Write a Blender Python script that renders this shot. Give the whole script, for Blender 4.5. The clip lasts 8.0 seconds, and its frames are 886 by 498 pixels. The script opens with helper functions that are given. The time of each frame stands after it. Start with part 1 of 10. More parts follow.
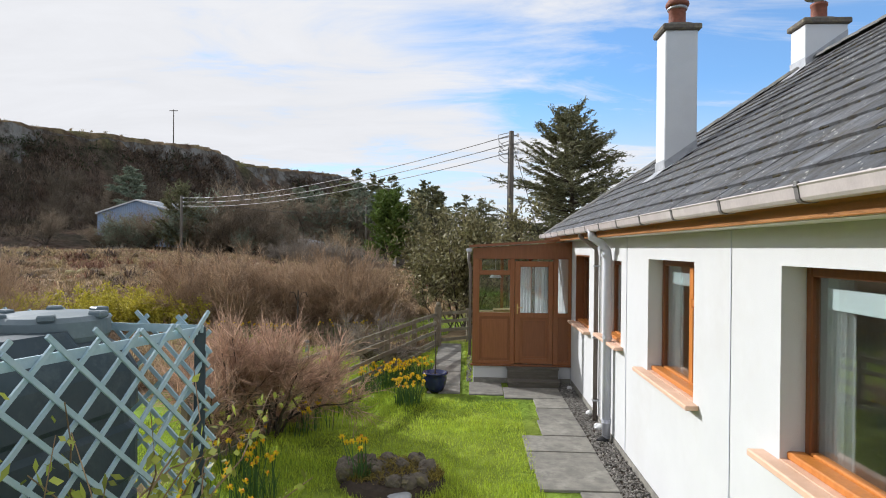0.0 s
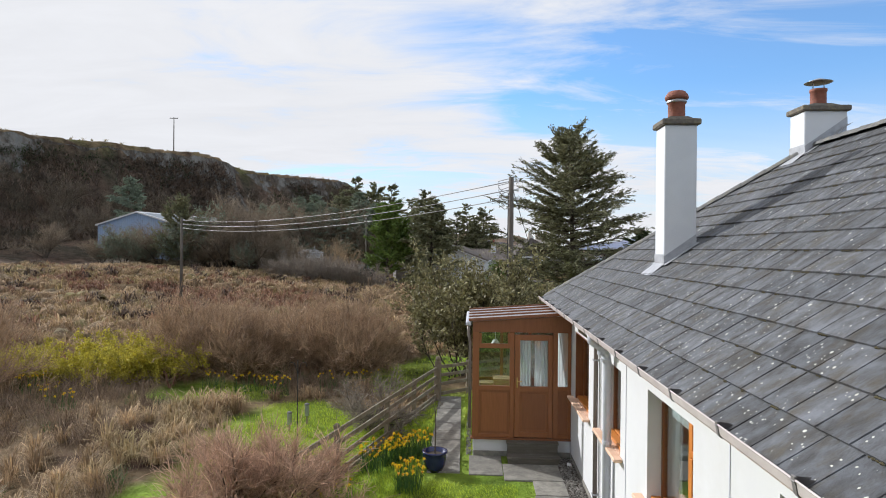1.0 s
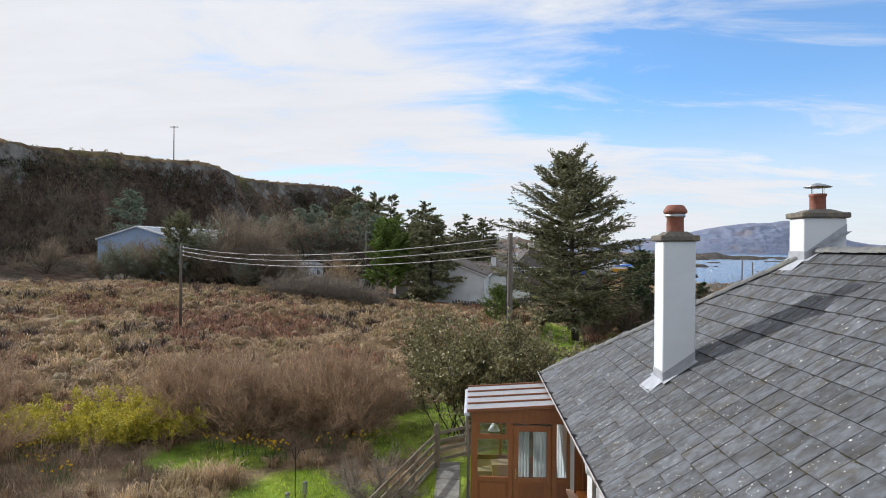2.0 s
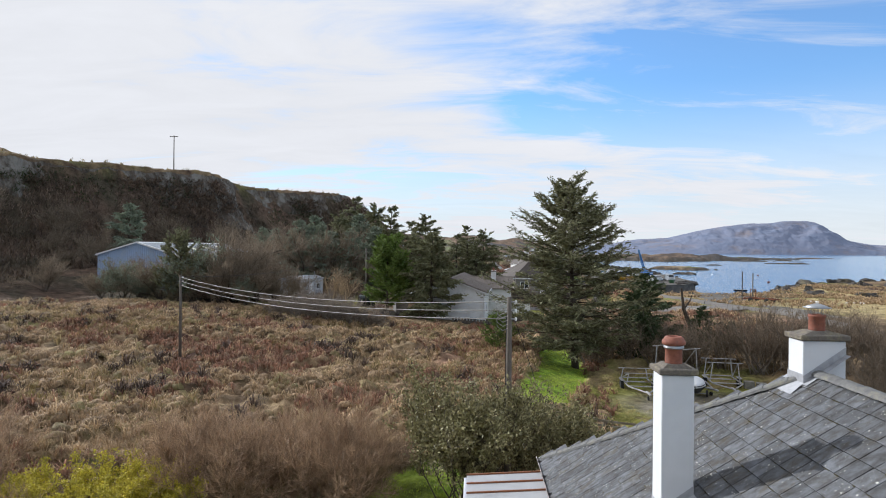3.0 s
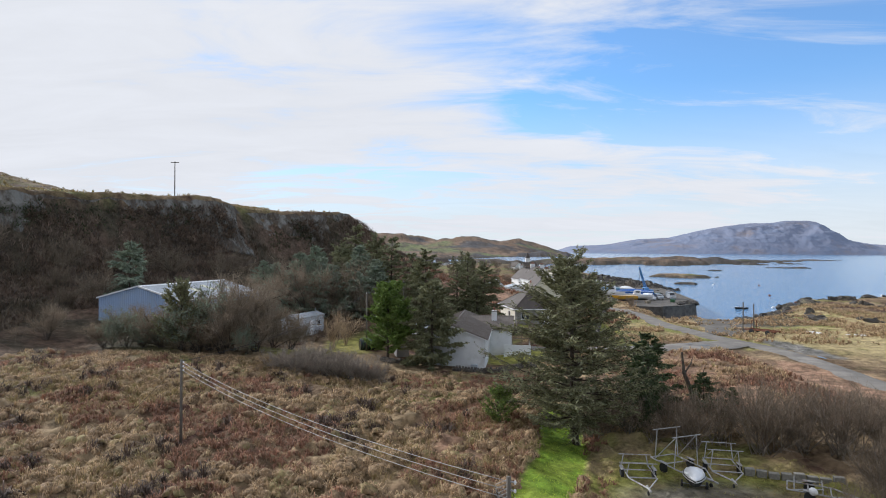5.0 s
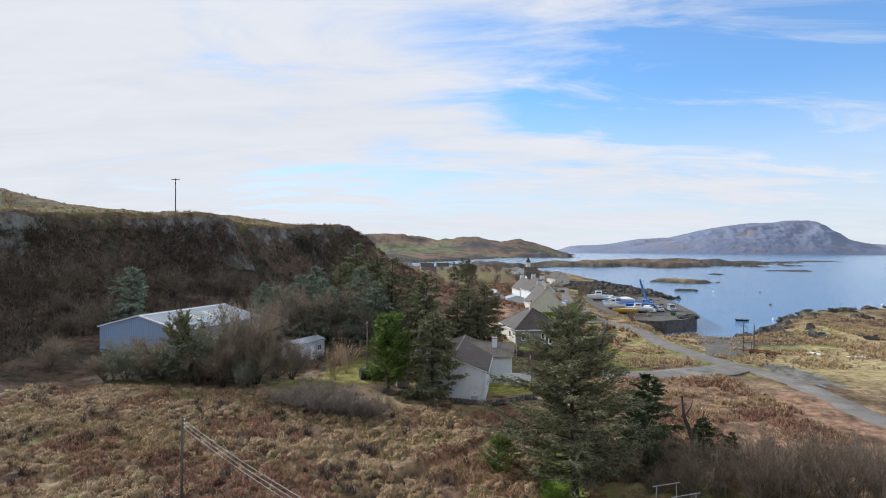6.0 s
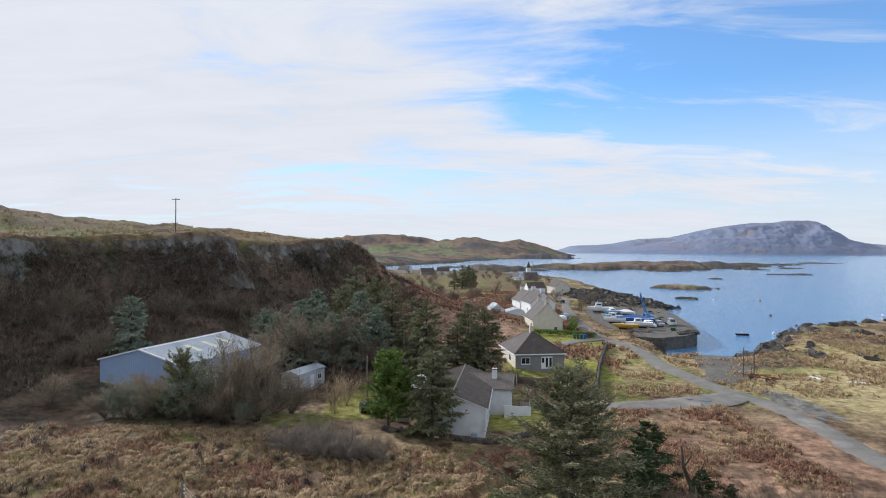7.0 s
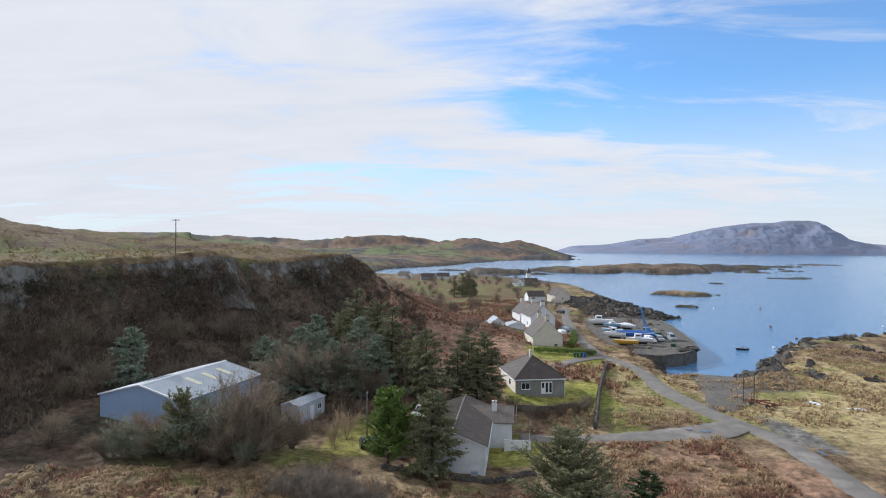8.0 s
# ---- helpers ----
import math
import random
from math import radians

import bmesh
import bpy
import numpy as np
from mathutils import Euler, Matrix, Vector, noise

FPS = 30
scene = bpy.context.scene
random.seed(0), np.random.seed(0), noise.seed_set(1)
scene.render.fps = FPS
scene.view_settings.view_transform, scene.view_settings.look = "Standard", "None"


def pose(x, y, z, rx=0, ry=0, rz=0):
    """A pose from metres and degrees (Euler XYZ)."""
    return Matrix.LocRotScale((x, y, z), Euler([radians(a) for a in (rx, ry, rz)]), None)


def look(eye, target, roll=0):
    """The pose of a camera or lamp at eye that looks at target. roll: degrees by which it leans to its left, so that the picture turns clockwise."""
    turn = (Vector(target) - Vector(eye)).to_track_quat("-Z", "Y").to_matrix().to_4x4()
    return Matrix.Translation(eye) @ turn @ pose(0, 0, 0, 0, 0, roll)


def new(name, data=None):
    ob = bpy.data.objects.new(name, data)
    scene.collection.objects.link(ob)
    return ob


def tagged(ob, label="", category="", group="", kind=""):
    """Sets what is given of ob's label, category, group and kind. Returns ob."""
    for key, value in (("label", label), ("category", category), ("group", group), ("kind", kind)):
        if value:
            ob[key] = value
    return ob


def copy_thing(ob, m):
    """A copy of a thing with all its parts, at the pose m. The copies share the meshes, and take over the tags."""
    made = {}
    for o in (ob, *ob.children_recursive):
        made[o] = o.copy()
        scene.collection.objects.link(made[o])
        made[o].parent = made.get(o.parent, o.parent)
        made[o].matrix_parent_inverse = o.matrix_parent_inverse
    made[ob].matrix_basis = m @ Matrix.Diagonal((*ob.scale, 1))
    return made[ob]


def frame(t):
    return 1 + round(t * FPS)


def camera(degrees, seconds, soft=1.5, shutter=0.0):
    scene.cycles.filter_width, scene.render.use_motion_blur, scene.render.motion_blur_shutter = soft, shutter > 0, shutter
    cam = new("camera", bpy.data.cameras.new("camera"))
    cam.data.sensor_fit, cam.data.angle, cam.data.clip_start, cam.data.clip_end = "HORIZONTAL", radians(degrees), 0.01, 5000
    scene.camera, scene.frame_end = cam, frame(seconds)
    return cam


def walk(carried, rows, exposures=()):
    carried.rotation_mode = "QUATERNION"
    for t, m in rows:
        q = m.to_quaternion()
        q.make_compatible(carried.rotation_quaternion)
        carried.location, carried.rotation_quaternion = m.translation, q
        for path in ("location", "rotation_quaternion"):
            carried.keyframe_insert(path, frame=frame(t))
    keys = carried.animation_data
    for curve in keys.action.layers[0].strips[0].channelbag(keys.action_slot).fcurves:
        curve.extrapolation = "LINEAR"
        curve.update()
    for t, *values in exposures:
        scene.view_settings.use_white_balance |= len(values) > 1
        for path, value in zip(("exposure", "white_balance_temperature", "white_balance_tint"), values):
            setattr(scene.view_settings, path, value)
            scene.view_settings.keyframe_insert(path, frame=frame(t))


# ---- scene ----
cam = camera(73.0, 8.0, 1.0)
# seconds, x, y, z, yaw, pitch, roll
ROWS = [
    (0, -0.01, -0.013, 2.7, -0.0, -0.105, -0.601),
    (0.5, -0.006, -0.04, 3.385, 0.008, -0.052, -0.58),
    (1, -0.014, -0.015, 4.127, 0.025, -0.028, -0.575),
    (1.5, 0.008, 0.016, 4.892, 0.04, -0.002, -0.563),
    (2, 0.014, 0.033, 5.887, 0.056, 0.023, -0.54),
    (3.5, 0.041, 0.065, 9.083, 0.099, 0.041, -0.5),
    (4, 0.032, 0.057, 10.47, 0.121, 0.016, -0.466),
    (4.5, 0.046, 0.046, 11.892, 0.148, -0.002, -0.445),
    (6, 0.045, -0.043, 17.521, 0.236, -0.118, -0.432),
    (6.5, 0.05, -0.052, 19.551, 0.255, -0.152, -0.44),
    (7, 0.056, -0.048, 22.031, 0.271, -0.196, -0.457),
    (7.5, 0.059, -0.038, 24.14, 0.284, -0.237, -0.463),
    (8, 0.056, -0.031, 26.7, 0.289, -0.259, -0.454),
]
walk(cam, [(t, pose(x, y, z, 90 + pitch, roll, yaw)) for t, x, y, z, yaw, pitch, roll in ROWS], exposures=[(0.0, 0.12, 6080, 12), (2.0, 0.10, 6020, 12), (4.5, 0.05, 5920, 12), (8.0, 0.02, 5800, 12)])

# ---- world, sun ----
SUN_DIR = Vector((-0.80 * math.cos(radians(26)), 0.60 * math.cos(radians(26)), math.sin(radians(26))))
world = bpy.data.worlds.new("World")
scene.world = world
world.use_nodes = True


def build_sky():
    nt = world.node_tree
    nt.nodes.clear()
    N, L = nt.nodes.new, nt.links.new
    out, bg = N("ShaderNodeOutputWorld"), N("ShaderNodeBackground")
    sky = N("ShaderNodeTexSky")
    sky.sky_type, sky.sun_disc = "NISHITA", False
    sky.sun_elevation, sky.sun_rotation = radians(26), math.atan2(SUN_DIR.x, SUN_DIR.y)
    sky.air_density, sky.dust_density, sky.ozone_density = 1.0, 0.1, 3.0
    co = N("ShaderNodeTexCoord")
    # clouds lie on a high flat layer: direction divided by its height
    sep = N("ShaderNodeSeparateXYZ")
    L(co.outputs["Generated"], sep.inputs[0])
    zz = N("ShaderNodeMath"); zz.operation = "ADD"; zz.inputs[1].default_value = 0.14
    zmax = N("ShaderNodeMath"); zmax.operation = "MAXIMUM"; zmax.inputs[1].default_value = 0.0
    L(sep.outputs["Z"], zmax.inputs[0]); L(zmax.outputs[0], zz.inputs[0])
    dv = N("ShaderNodeVectorMath"); dv.operation = "DIVIDE"
    cmb = N("ShaderNodeCombineXYZ")
    for k in "XYZ":
        L(zz.outputs[0], cmb.inputs[k])
    L(co.outputs["Generated"], dv.inputs[0]); L(cmb.outputs[0], dv.inputs[1])

    def noise_at(scale, loc, stretch, detail, rough, distort):
        mp = N("ShaderNodeMapping")
        mp.inputs["Location"].default_value = loc
        mp.inputs["Rotation"].default_value = (0, 0, radians(-18))
        mp.inputs["Scale"].default_value = stretch
        L(dv.outputs[0], mp.inputs[0])
        nz = N("ShaderNodeTexNoise")
        nz.inputs["Scale"].default_value, nz.inputs["Detail"].default_value = scale, detail
        nz.inputs["Roughness"].default_value, nz.inputs["Distortion"].default_value = rough, distort
        L(mp.outputs[0], nz.inputs["Vector"])
        return nz.outputs[0]

    big = noise_at(0.55, (3.1, 1.7, 0), (0.85, 1.3, 1), 3, 0.5, 0.4)
    fine = noise_at(1.7, (0.6, 4.2, 0), (0.75, 1.7, 1), 10, 0.62, 0.55)
    mix = N("ShaderNodeMath"); mix.operation = "MULTIPLY_ADD"; mix.inputs[1].default_value = 1.35
    L(fine, mix.inputs[0]); L(big, mix.inputs[2])
    # thicker veil towards the sun, thinner air overhead
    cover = N("ShaderNodeVectorMath"); cover.operation = "DOT_PRODUCT"
    cover.inputs[1].default_value = (-0.16, 0.08, 0.02)
    L(co.outputs["Generated"], cover.inputs[0])
    # a long slanting rift in the cloud
    rift = []
    for axis, mid, half in (((1, 0, 0), 0.44, 0.42), ((0.20, 0, 1), 0.318, 0.085)):
        d = N("ShaderNodeVectorMath"); d.operation = "DOT_PRODUCT"; d.inputs[1].default_value = axis
        L(co.outputs["Generated"], d.inputs[0])
        e = N("ShaderNodeMath"); e.operation = "SUBTRACT"; e.inputs[1].default_value = mid
        L(d.outputs["Value"], e.inputs[0])
        q = N("ShaderNodeMath"); q.operation = "DIVIDE"; q.inputs[1].default_value = half
        L(e.outputs[0], q.inputs[0])
        p = N("ShaderNodeMath"); p.operation = "POWER"; p.inputs[1].default_value = 2.0
        L(q.outputs[0], p.inputs[0])
        rift.append(p.outputs[0])
    far = N("ShaderNodeMath"); far.operation = "ADD"
    L(rift[0], far.inputs[0]); L(rift[1], far.inputs[1])
    gap = N("ShaderNodeMapRange"); gap.interpolation_type = "SMOOTHSTEP"
    gap.inputs["From Min"].default_value, gap.inputs["From Max"].default_value = 0.0, 2.6
    gap.inputs["To Min"].default_value, gap.inputs["To Max"].default_value = -0.27, 0.02
    L(far.outputs[0], gap.inputs["Value"])
    veil = N("ShaderNodeMath"); veil.operation = "ADD"
    L(cover.outputs["Value"], veil.inputs[0]); L(gap.outputs[0], veil.inputs[1])
    add = N("ShaderNodeMath"); add.operation = "ADD"
    L(mix.outputs[0], add.inputs[0]); L(veil.outputs[0], add.inputs[1])
    ramp = N("ShaderNodeMapRange"); ramp.interpolation_type = "SMOOTHSTEP"
    ramp.inputs["From Min"].default_value, ramp.inputs["From Max"].default_value = 0.70, 1.36
    L(add.outputs[0], ramp.inputs["Value"])
    # haze along the horizon is whitish
    hz = N("ShaderNodeMapRange"); hz.interpolation_type = "SMOOTHSTEP"
    hz.inputs["From Min"].default_value, hz.inputs["From Max"].default_value = 0.02, 0.27
    hz.inputs["To Min"].default_value, hz.inputs["To Max"].default_value = 0.90, 0.12
    L(sep.outputs["Z"], hz.inputs["Value"])
    cov = N("ShaderNodeMath"); cov.operation = "MAXIMUM"
    L(ramp.outputs[0], cov.inputs[0]); L(hz.outputs[0], cov.inputs[1])
    # brightness of the cloud: brighter near the sun
    sd = N("ShaderNodeVectorMath"); sd.operation = "DOT_PRODUCT"
    sd.inputs[1].default_value = SUN_DIR
    L(co.outputs["Generated"], sd.inputs[0])
    br = N("ShaderNodeMapRange")
    br.inputs["From Min"].default_value, br.inputs["From Max"].default_value = 0.966, 1.0
    br.inputs["To Min"].default_value, br.inputs["To Max"].default_value = CLOUD_LO, CLOUD_HI
    L(sd.outputs["Value"], br.inputs["Value"])
    shade = N("ShaderNodeMapRange")
    shade.inputs["From Min"].default_value, shade.inputs["From Max"].default_value = 0.25, 0.75
    shade.inputs["To Min"].default_value, shade.inputs["To Max"].default_value = 0.95, 1.07
    L(fine, shade.inputs["Value"])
    cb = N("ShaderNodeMath"); cb.operation = "MULTIPLY"
    L(br.outputs[0], cb.inputs[0]); L(shade.outputs[0], cb.inputs[1])
    ctint = N("ShaderNodeVectorMath"); ctint.operation = "SCALE"
    ctint.inputs[0].default_value = (1.0, 0.985, 0.955)
    L(cb.outputs[0], ctint.inputs["Scale"])
    smul = N("ShaderNodeVectorMath"); smul.operation = "SCALE"
    smul.inputs["Scale"].default_value = SKY_STRENGTH
    L(sky.outputs[0], smul.inputs[0])
    tone = N("ShaderNodeVectorMath"); tone.operation = "MULTIPLY"
    tone.inputs[1].default_value = (0.66, 1.02, 1.20)
    L(smul.outputs[0], tone.inputs[0])
    mx = N("ShaderNodeMix"); mx.data_type = "RGBA"
    L(cov.outputs[0], mx.inputs["Factor"]); L(tone.outputs[0], mx.inputs["A"]); L(ctint.outputs[0], mx.inputs["B"])
    L(mx.outputs["Result"], bg.inputs["Color"])
    bg.inputs["Strength"].default_value = 1.0
    L(bg.outputs[0], out.inputs[0])


SKY_STRENGTH, CLOUD_LO, CLOUD_HI = 0.155, 0.78, 3.2
build_sky()
sun = new("sun", bpy.data.lights.new("sun", "SUN"))
sun.data.energy, sun.data.angle, sun.data.color = 4.2, radians(0.6), (1.0, 0.97, 0.91)
sun.matrix_world = look(SUN_DIR * 50, (0, 0, 0))
scene.view_settings.exposure = 0.0

# ---- tools ----
rng = np.random.default_rng(7)


# fine growth that nobody could count
UNCOUNTED = ("stem_work", "twig_work", "limb_work", "branch_work", "foliage", "stalk_work", "heather")


class G:
    """Collects simple solids into one mesh."""

    def __init__(self):
        self.v, self.f = [], []

    def add(self, verts, faces, m=None):
        k = len(self.v)
        if m is not None:
            verts = [tuple(m @ Vector(p)) for p in verts]
        self.v += [tuple(p) for p in verts]
        self.f += [tuple(i + k for i in f) for f in faces]
        return self

    def box(self, lo, hi, b=0.0, m=None):
        """A box from corner to corner, with chamfered edges of width b."""
        (x0, y0, z0), (x1, y1, z1) = lo, hi
        if b <= 0:
            v = [(x, y, z) for z in (z0, z1) for y in (y0, y1) for x in (x0, x1)]
            return self.add(v, [(0, 2, 3, 1), (4, 5, 7, 6), (0, 1, 5, 4), (2, 6, 7, 3), (0, 4, 6, 2), (1, 3, 7, 5)], m)
        b = min(b, (x1 - x0) / 2.01, (y1 - y0) / 2.01, (z1 - z0) / 2.01)
        v, ix = [], {}
        for sx in (0, 1):
            for sy in (0, 1):
                for sz in (0, 1):
                    c = (x1 if sx else x0, y1 if sy else y0, z1 if sz else z0)
                    d = (-b if sx else b, -b if sy else b, -b if sz else b)
                    for a in range(3):
                        p = [c[i] + (0 if i == a else d[i]) for i in range(3)]
                        ix[sx, sy, sz, a] = len(v)
                        v.append(tuple(p))
        f = []
        for a in range(3):
            o1, o2 = [i for i in range(3) if i != a]
            for s in (0, 1):
                q = []
                for p1, p2 in ((0, 0), (1, 0), (1, 1), (0, 1)):
                    k = [0, 0, 0]
                    k[a], k[o1], k[o2] = s, p1, p2
                    q.append(ix[(*k, a)])
                f.append(tuple(q))
            for p1 in (0, 1):
                for p2 in (0, 1):
                    k0, k1 = [0, 0, 0], [0, 0, 0]
                    k0[a], k1[a] = 0, 1
                    k0[o1] = k1[o1] = p1
                    k0[o2] = k1[o2] = p2
                    f.append((ix[(*k0, o1)], ix[(*k1, o1)], ix[(*k1, o2)], ix[(*k0, o2)]))
        for sx in (0, 1):
            for sy in (0, 1):
                for sz in (0, 1):
                    f.append((ix[sx, sy, sz, 0], ix[sx, sy, sz, 1], ix[sx, sy, sz, 2]))
        return self.add(v, f, m)

    def tube(self, pts, r, n=6, cap=True):
        """A tube along points; r one radius or one a point."""
        pts = [Vector(p) for p in pts]
        rs = r if isinstance(r, (list, tuple)) else [r] * len(pts)
        v, f = [], []
        for i, p in enumerate(pts):
            d = (pts[min(i + 1, len(pts) - 1)] - pts[max(i - 1, 0)])
            d = d.normalized() if d.length > 1e-9 else Vector((0, 0, 1))
            a = d.cross(Vector((0, 0, 1)) if abs(d.z) < 0.9 else Vector((1, 0, 0))).normalized()
            b = d.cross(a)
            for j in range(n):
                t = 2 * math.pi * j / n
                v.append(p + rs[i] * (math.cos(t) * a + math.sin(t) * b))
        for i in range(len(pts) - 1):
            for j in range(n):
                f.append((i * n + j, i * n + (j + 1) % n, (i + 1) * n + (j + 1) % n, (i + 1) * n + j))
        if cap:
            f.append(tuple(range(n - 1, -1, -1)))
            f.append(tuple(range((len(pts) - 1) * n, len(pts) * n)))
        return self.add(v, f)

    def lathe(self, prof, n=20, m=None):
        """Turns a profile of (radius, height) round z."""
        v, f = [], []
        for r, z in prof:
            for j in range(n):
                t = 2 * math.pi * j / n
                v.append((r * math.cos(t), r * math.sin(t), z))
        for i in range(len(prof) - 1):
            for j in range(n):
                f.append((i * n + j, i * n + (j + 1) % n, (i + 1) * n + (j + 1) % n, (i + 1) * n + j))
        f.append(tuple(range(n - 1, -1, -1)))
        f.append(tuple(range((len(prof) - 1) * n, len(prof) * n)))
        return self.add(v, f, m)

    def loft(self, rings, closed=True, caps=True, m=None):
        """Skins rings of equal count."""
        n = len(rings[0])
        v = [p for r in rings for p in r]
        f = []
        for i in range(len(rings) - 1):
            for j in range(n if closed else n - 1):
                f.append((i * n + j, i * n + (j + 1) % n, (i + 1) * n + (j + 1) % n, (i + 1) * n + j))
        if caps and closed:
            f.append(tuple(range(n - 1, -1, -1)))
            f.append(tuple(range((len(rings) - 1) * n, len(rings) * n)))
        return self.add(v, f, m)

    def prism(self, poly, y0, y1, m=None):
        """A polygon in x, z drawn out along y."""
        n = len(poly)
        v = [(x, y0, z) for x, z in poly] + [(x, y1, z) for x, z in poly]
        f = [tuple(range(n)), tuple(range(2 * n - 1, n - 1, -1))]
        f += [(j, n + j, n + (j + 1) % n, (j + 1) % n) for j in range(n)]
        return self.add(v, f, m)

    def mesh(self, name, smooth=False):
        me = bpy.data.meshes.new(name)
        me.from_pydata(self.v, [], self.f)
        fix_normals(me)
        if smooth:
            me.polygons.foreach_set("use_smooth", [True] * len(me.polygons))
        return me


def fix_normals(me):
    bm = bmesh.new()
    bm.from_mesh(me)
    bmesh.ops.recalc_face_normals(bm, faces=bm.faces)
    bm.to_mesh(me)
    bm.free()


def welded(g, name):
    """One joined mesh out of solids that meet at their corners."""
    me = g.mesh(name)
    bm = bmesh.new()
    bm.from_mesh(me)
    bmesh.ops.remove_doubles(bm, verts=bm.verts, dist=0.0005)
    bm.to_mesh(me)
    bm.free()
    return me


def raw_mesh(name, verts, faces, smooth=False):
    """A mesh from arrays; all faces of one size."""
    me = bpy.data.meshes.new(name)
    verts, faces = np.asarray(verts, np.float32), np.asarray(faces, np.int32)
    k = faces.shape[1]
    me.vertices.add(len(verts))
    me.vertices.foreach_set("co", verts.ravel())
    me.loops.add(faces.size)
    me.loops.foreach_set("vertex_index", faces.ravel())
    me.polygons.add(len(faces))
    me.polygons.foreach_set("loop_start", np.arange(0, faces.size, k, dtype=np.int32))
    if smooth:
        me.polygons.foreach_set("use_smooth", np.ones(len(faces), bool))
    me.update(calc_edges=True)
    me.validate()
    return me


def thing(name, m, label, category, group="", kind=""):
    ob = new(name)
    ob.empty_display_size = 0.2
    ob.matrix_world = m
    return tagged(ob, label, category, group, kind)


def part(name, g, material, parent, label="", smooth=False, m=None):
    me = g if isinstance(g, bpy.types.Mesh) else g.mesh(name, smooth)
    if len(me.materials) == 0:
        me.materials.append(material)
    ob = new(name, me)
    if name in UNCOUNTED:
        tagged(ob, kind="stuff")
    ob.parent = parent
    if m is not None:
        ob.matrix_basis = m
    return tagged(ob, label)


def solid(name, g, material, label, category, m=None, group="", kind="", smooth=False):
    """A top-level thing of one mesh."""
    me = g if isinstance(g, bpy.types.Mesh) else g.mesh(name, smooth)
    if len(me.materials) == 0:
        me.materials.append(material)
    ob = new(name, me)
    if m is not None:
        ob.matrix_world = m
    return tagged(ob, label, category, group, kind)


def sstep(a, b, x):
    t = np.clip((x - a) / (b - a), 0, 1)
    return t * t * (3 - 2 * t)


def lattice(ix, iy, seed):
    h = (ix.astype(np.int64) * 374761393 + iy.astype(np.int64) * 668265263 + seed * 974711) & 0xFFFFFFFF
    h = ((h ^ (h >> 13)) * 1274126177) & 0xFFFFFFFF
    return ((h ^ (h >> 16)) & 0xFFFF) / 65535.0


def vnoise(x, y, size, seed=0, octaves=4, rough=0.5):
    """Smooth noise about 0, between -1 and 1; size in metres."""
    x, y = np.asarray(x, float) / size, np.asarray(y, float) / size
    out, amp, tot = 0.0, 1.0, 0.0
    for o in range(octaves):
        ix, iy = np.floor(x), np.floor(y)
        fx, fy = x - ix, y - iy
        fx, fy = fx * fx * (3 - 2 * fx), fy * fy * (3 - 2 * fy)
        a, b = lattice(ix, iy, seed + o), lattice(ix + 1, iy, seed + o)
        c, d = lattice(ix, iy + 1, seed + o), lattice(ix + 1, iy + 1, seed + o)
        out = out + amp * ((a * (1 - fx) + b * fx) * (1 - fy) + (c * (1 - fx) + d * fx) * fy)
        tot += amp
        amp *= rough
        x, y = x * 2.03 + 17.1, y * 2.03 + 5.7
    return 2 * out / tot - 1


def stone(seed, a, b, c, rough=0.35):
    """A rounded irregular stone."""
    g = G()
    rs = random.Random(seed)
    n, mm = 10, 6
    rings = []
    ph = [rs.uniform(0, 6.28) for _ in range(6)]
    for i in range(mm + 1):
        t = math.pi * i / mm
        ring = []
        for j in range(n):
            p = 2 * math.pi * j / n
            k = 1 + rough * (0.4 * math.sin(2 * p + ph[0]) * math.sin(t + ph[1]) + 0.3 * math.sin(3 * p + ph[2] + 2 * t) + 0.3 * rs.uniform(-0.5, 0.5))
            ring.append((a * k * math.sin(t) * math.cos(p), b * k * math.sin(t) * math.sin(p), -c * k * math.cos(t)))
        rings.append(ring)
    return g.loft(rings)

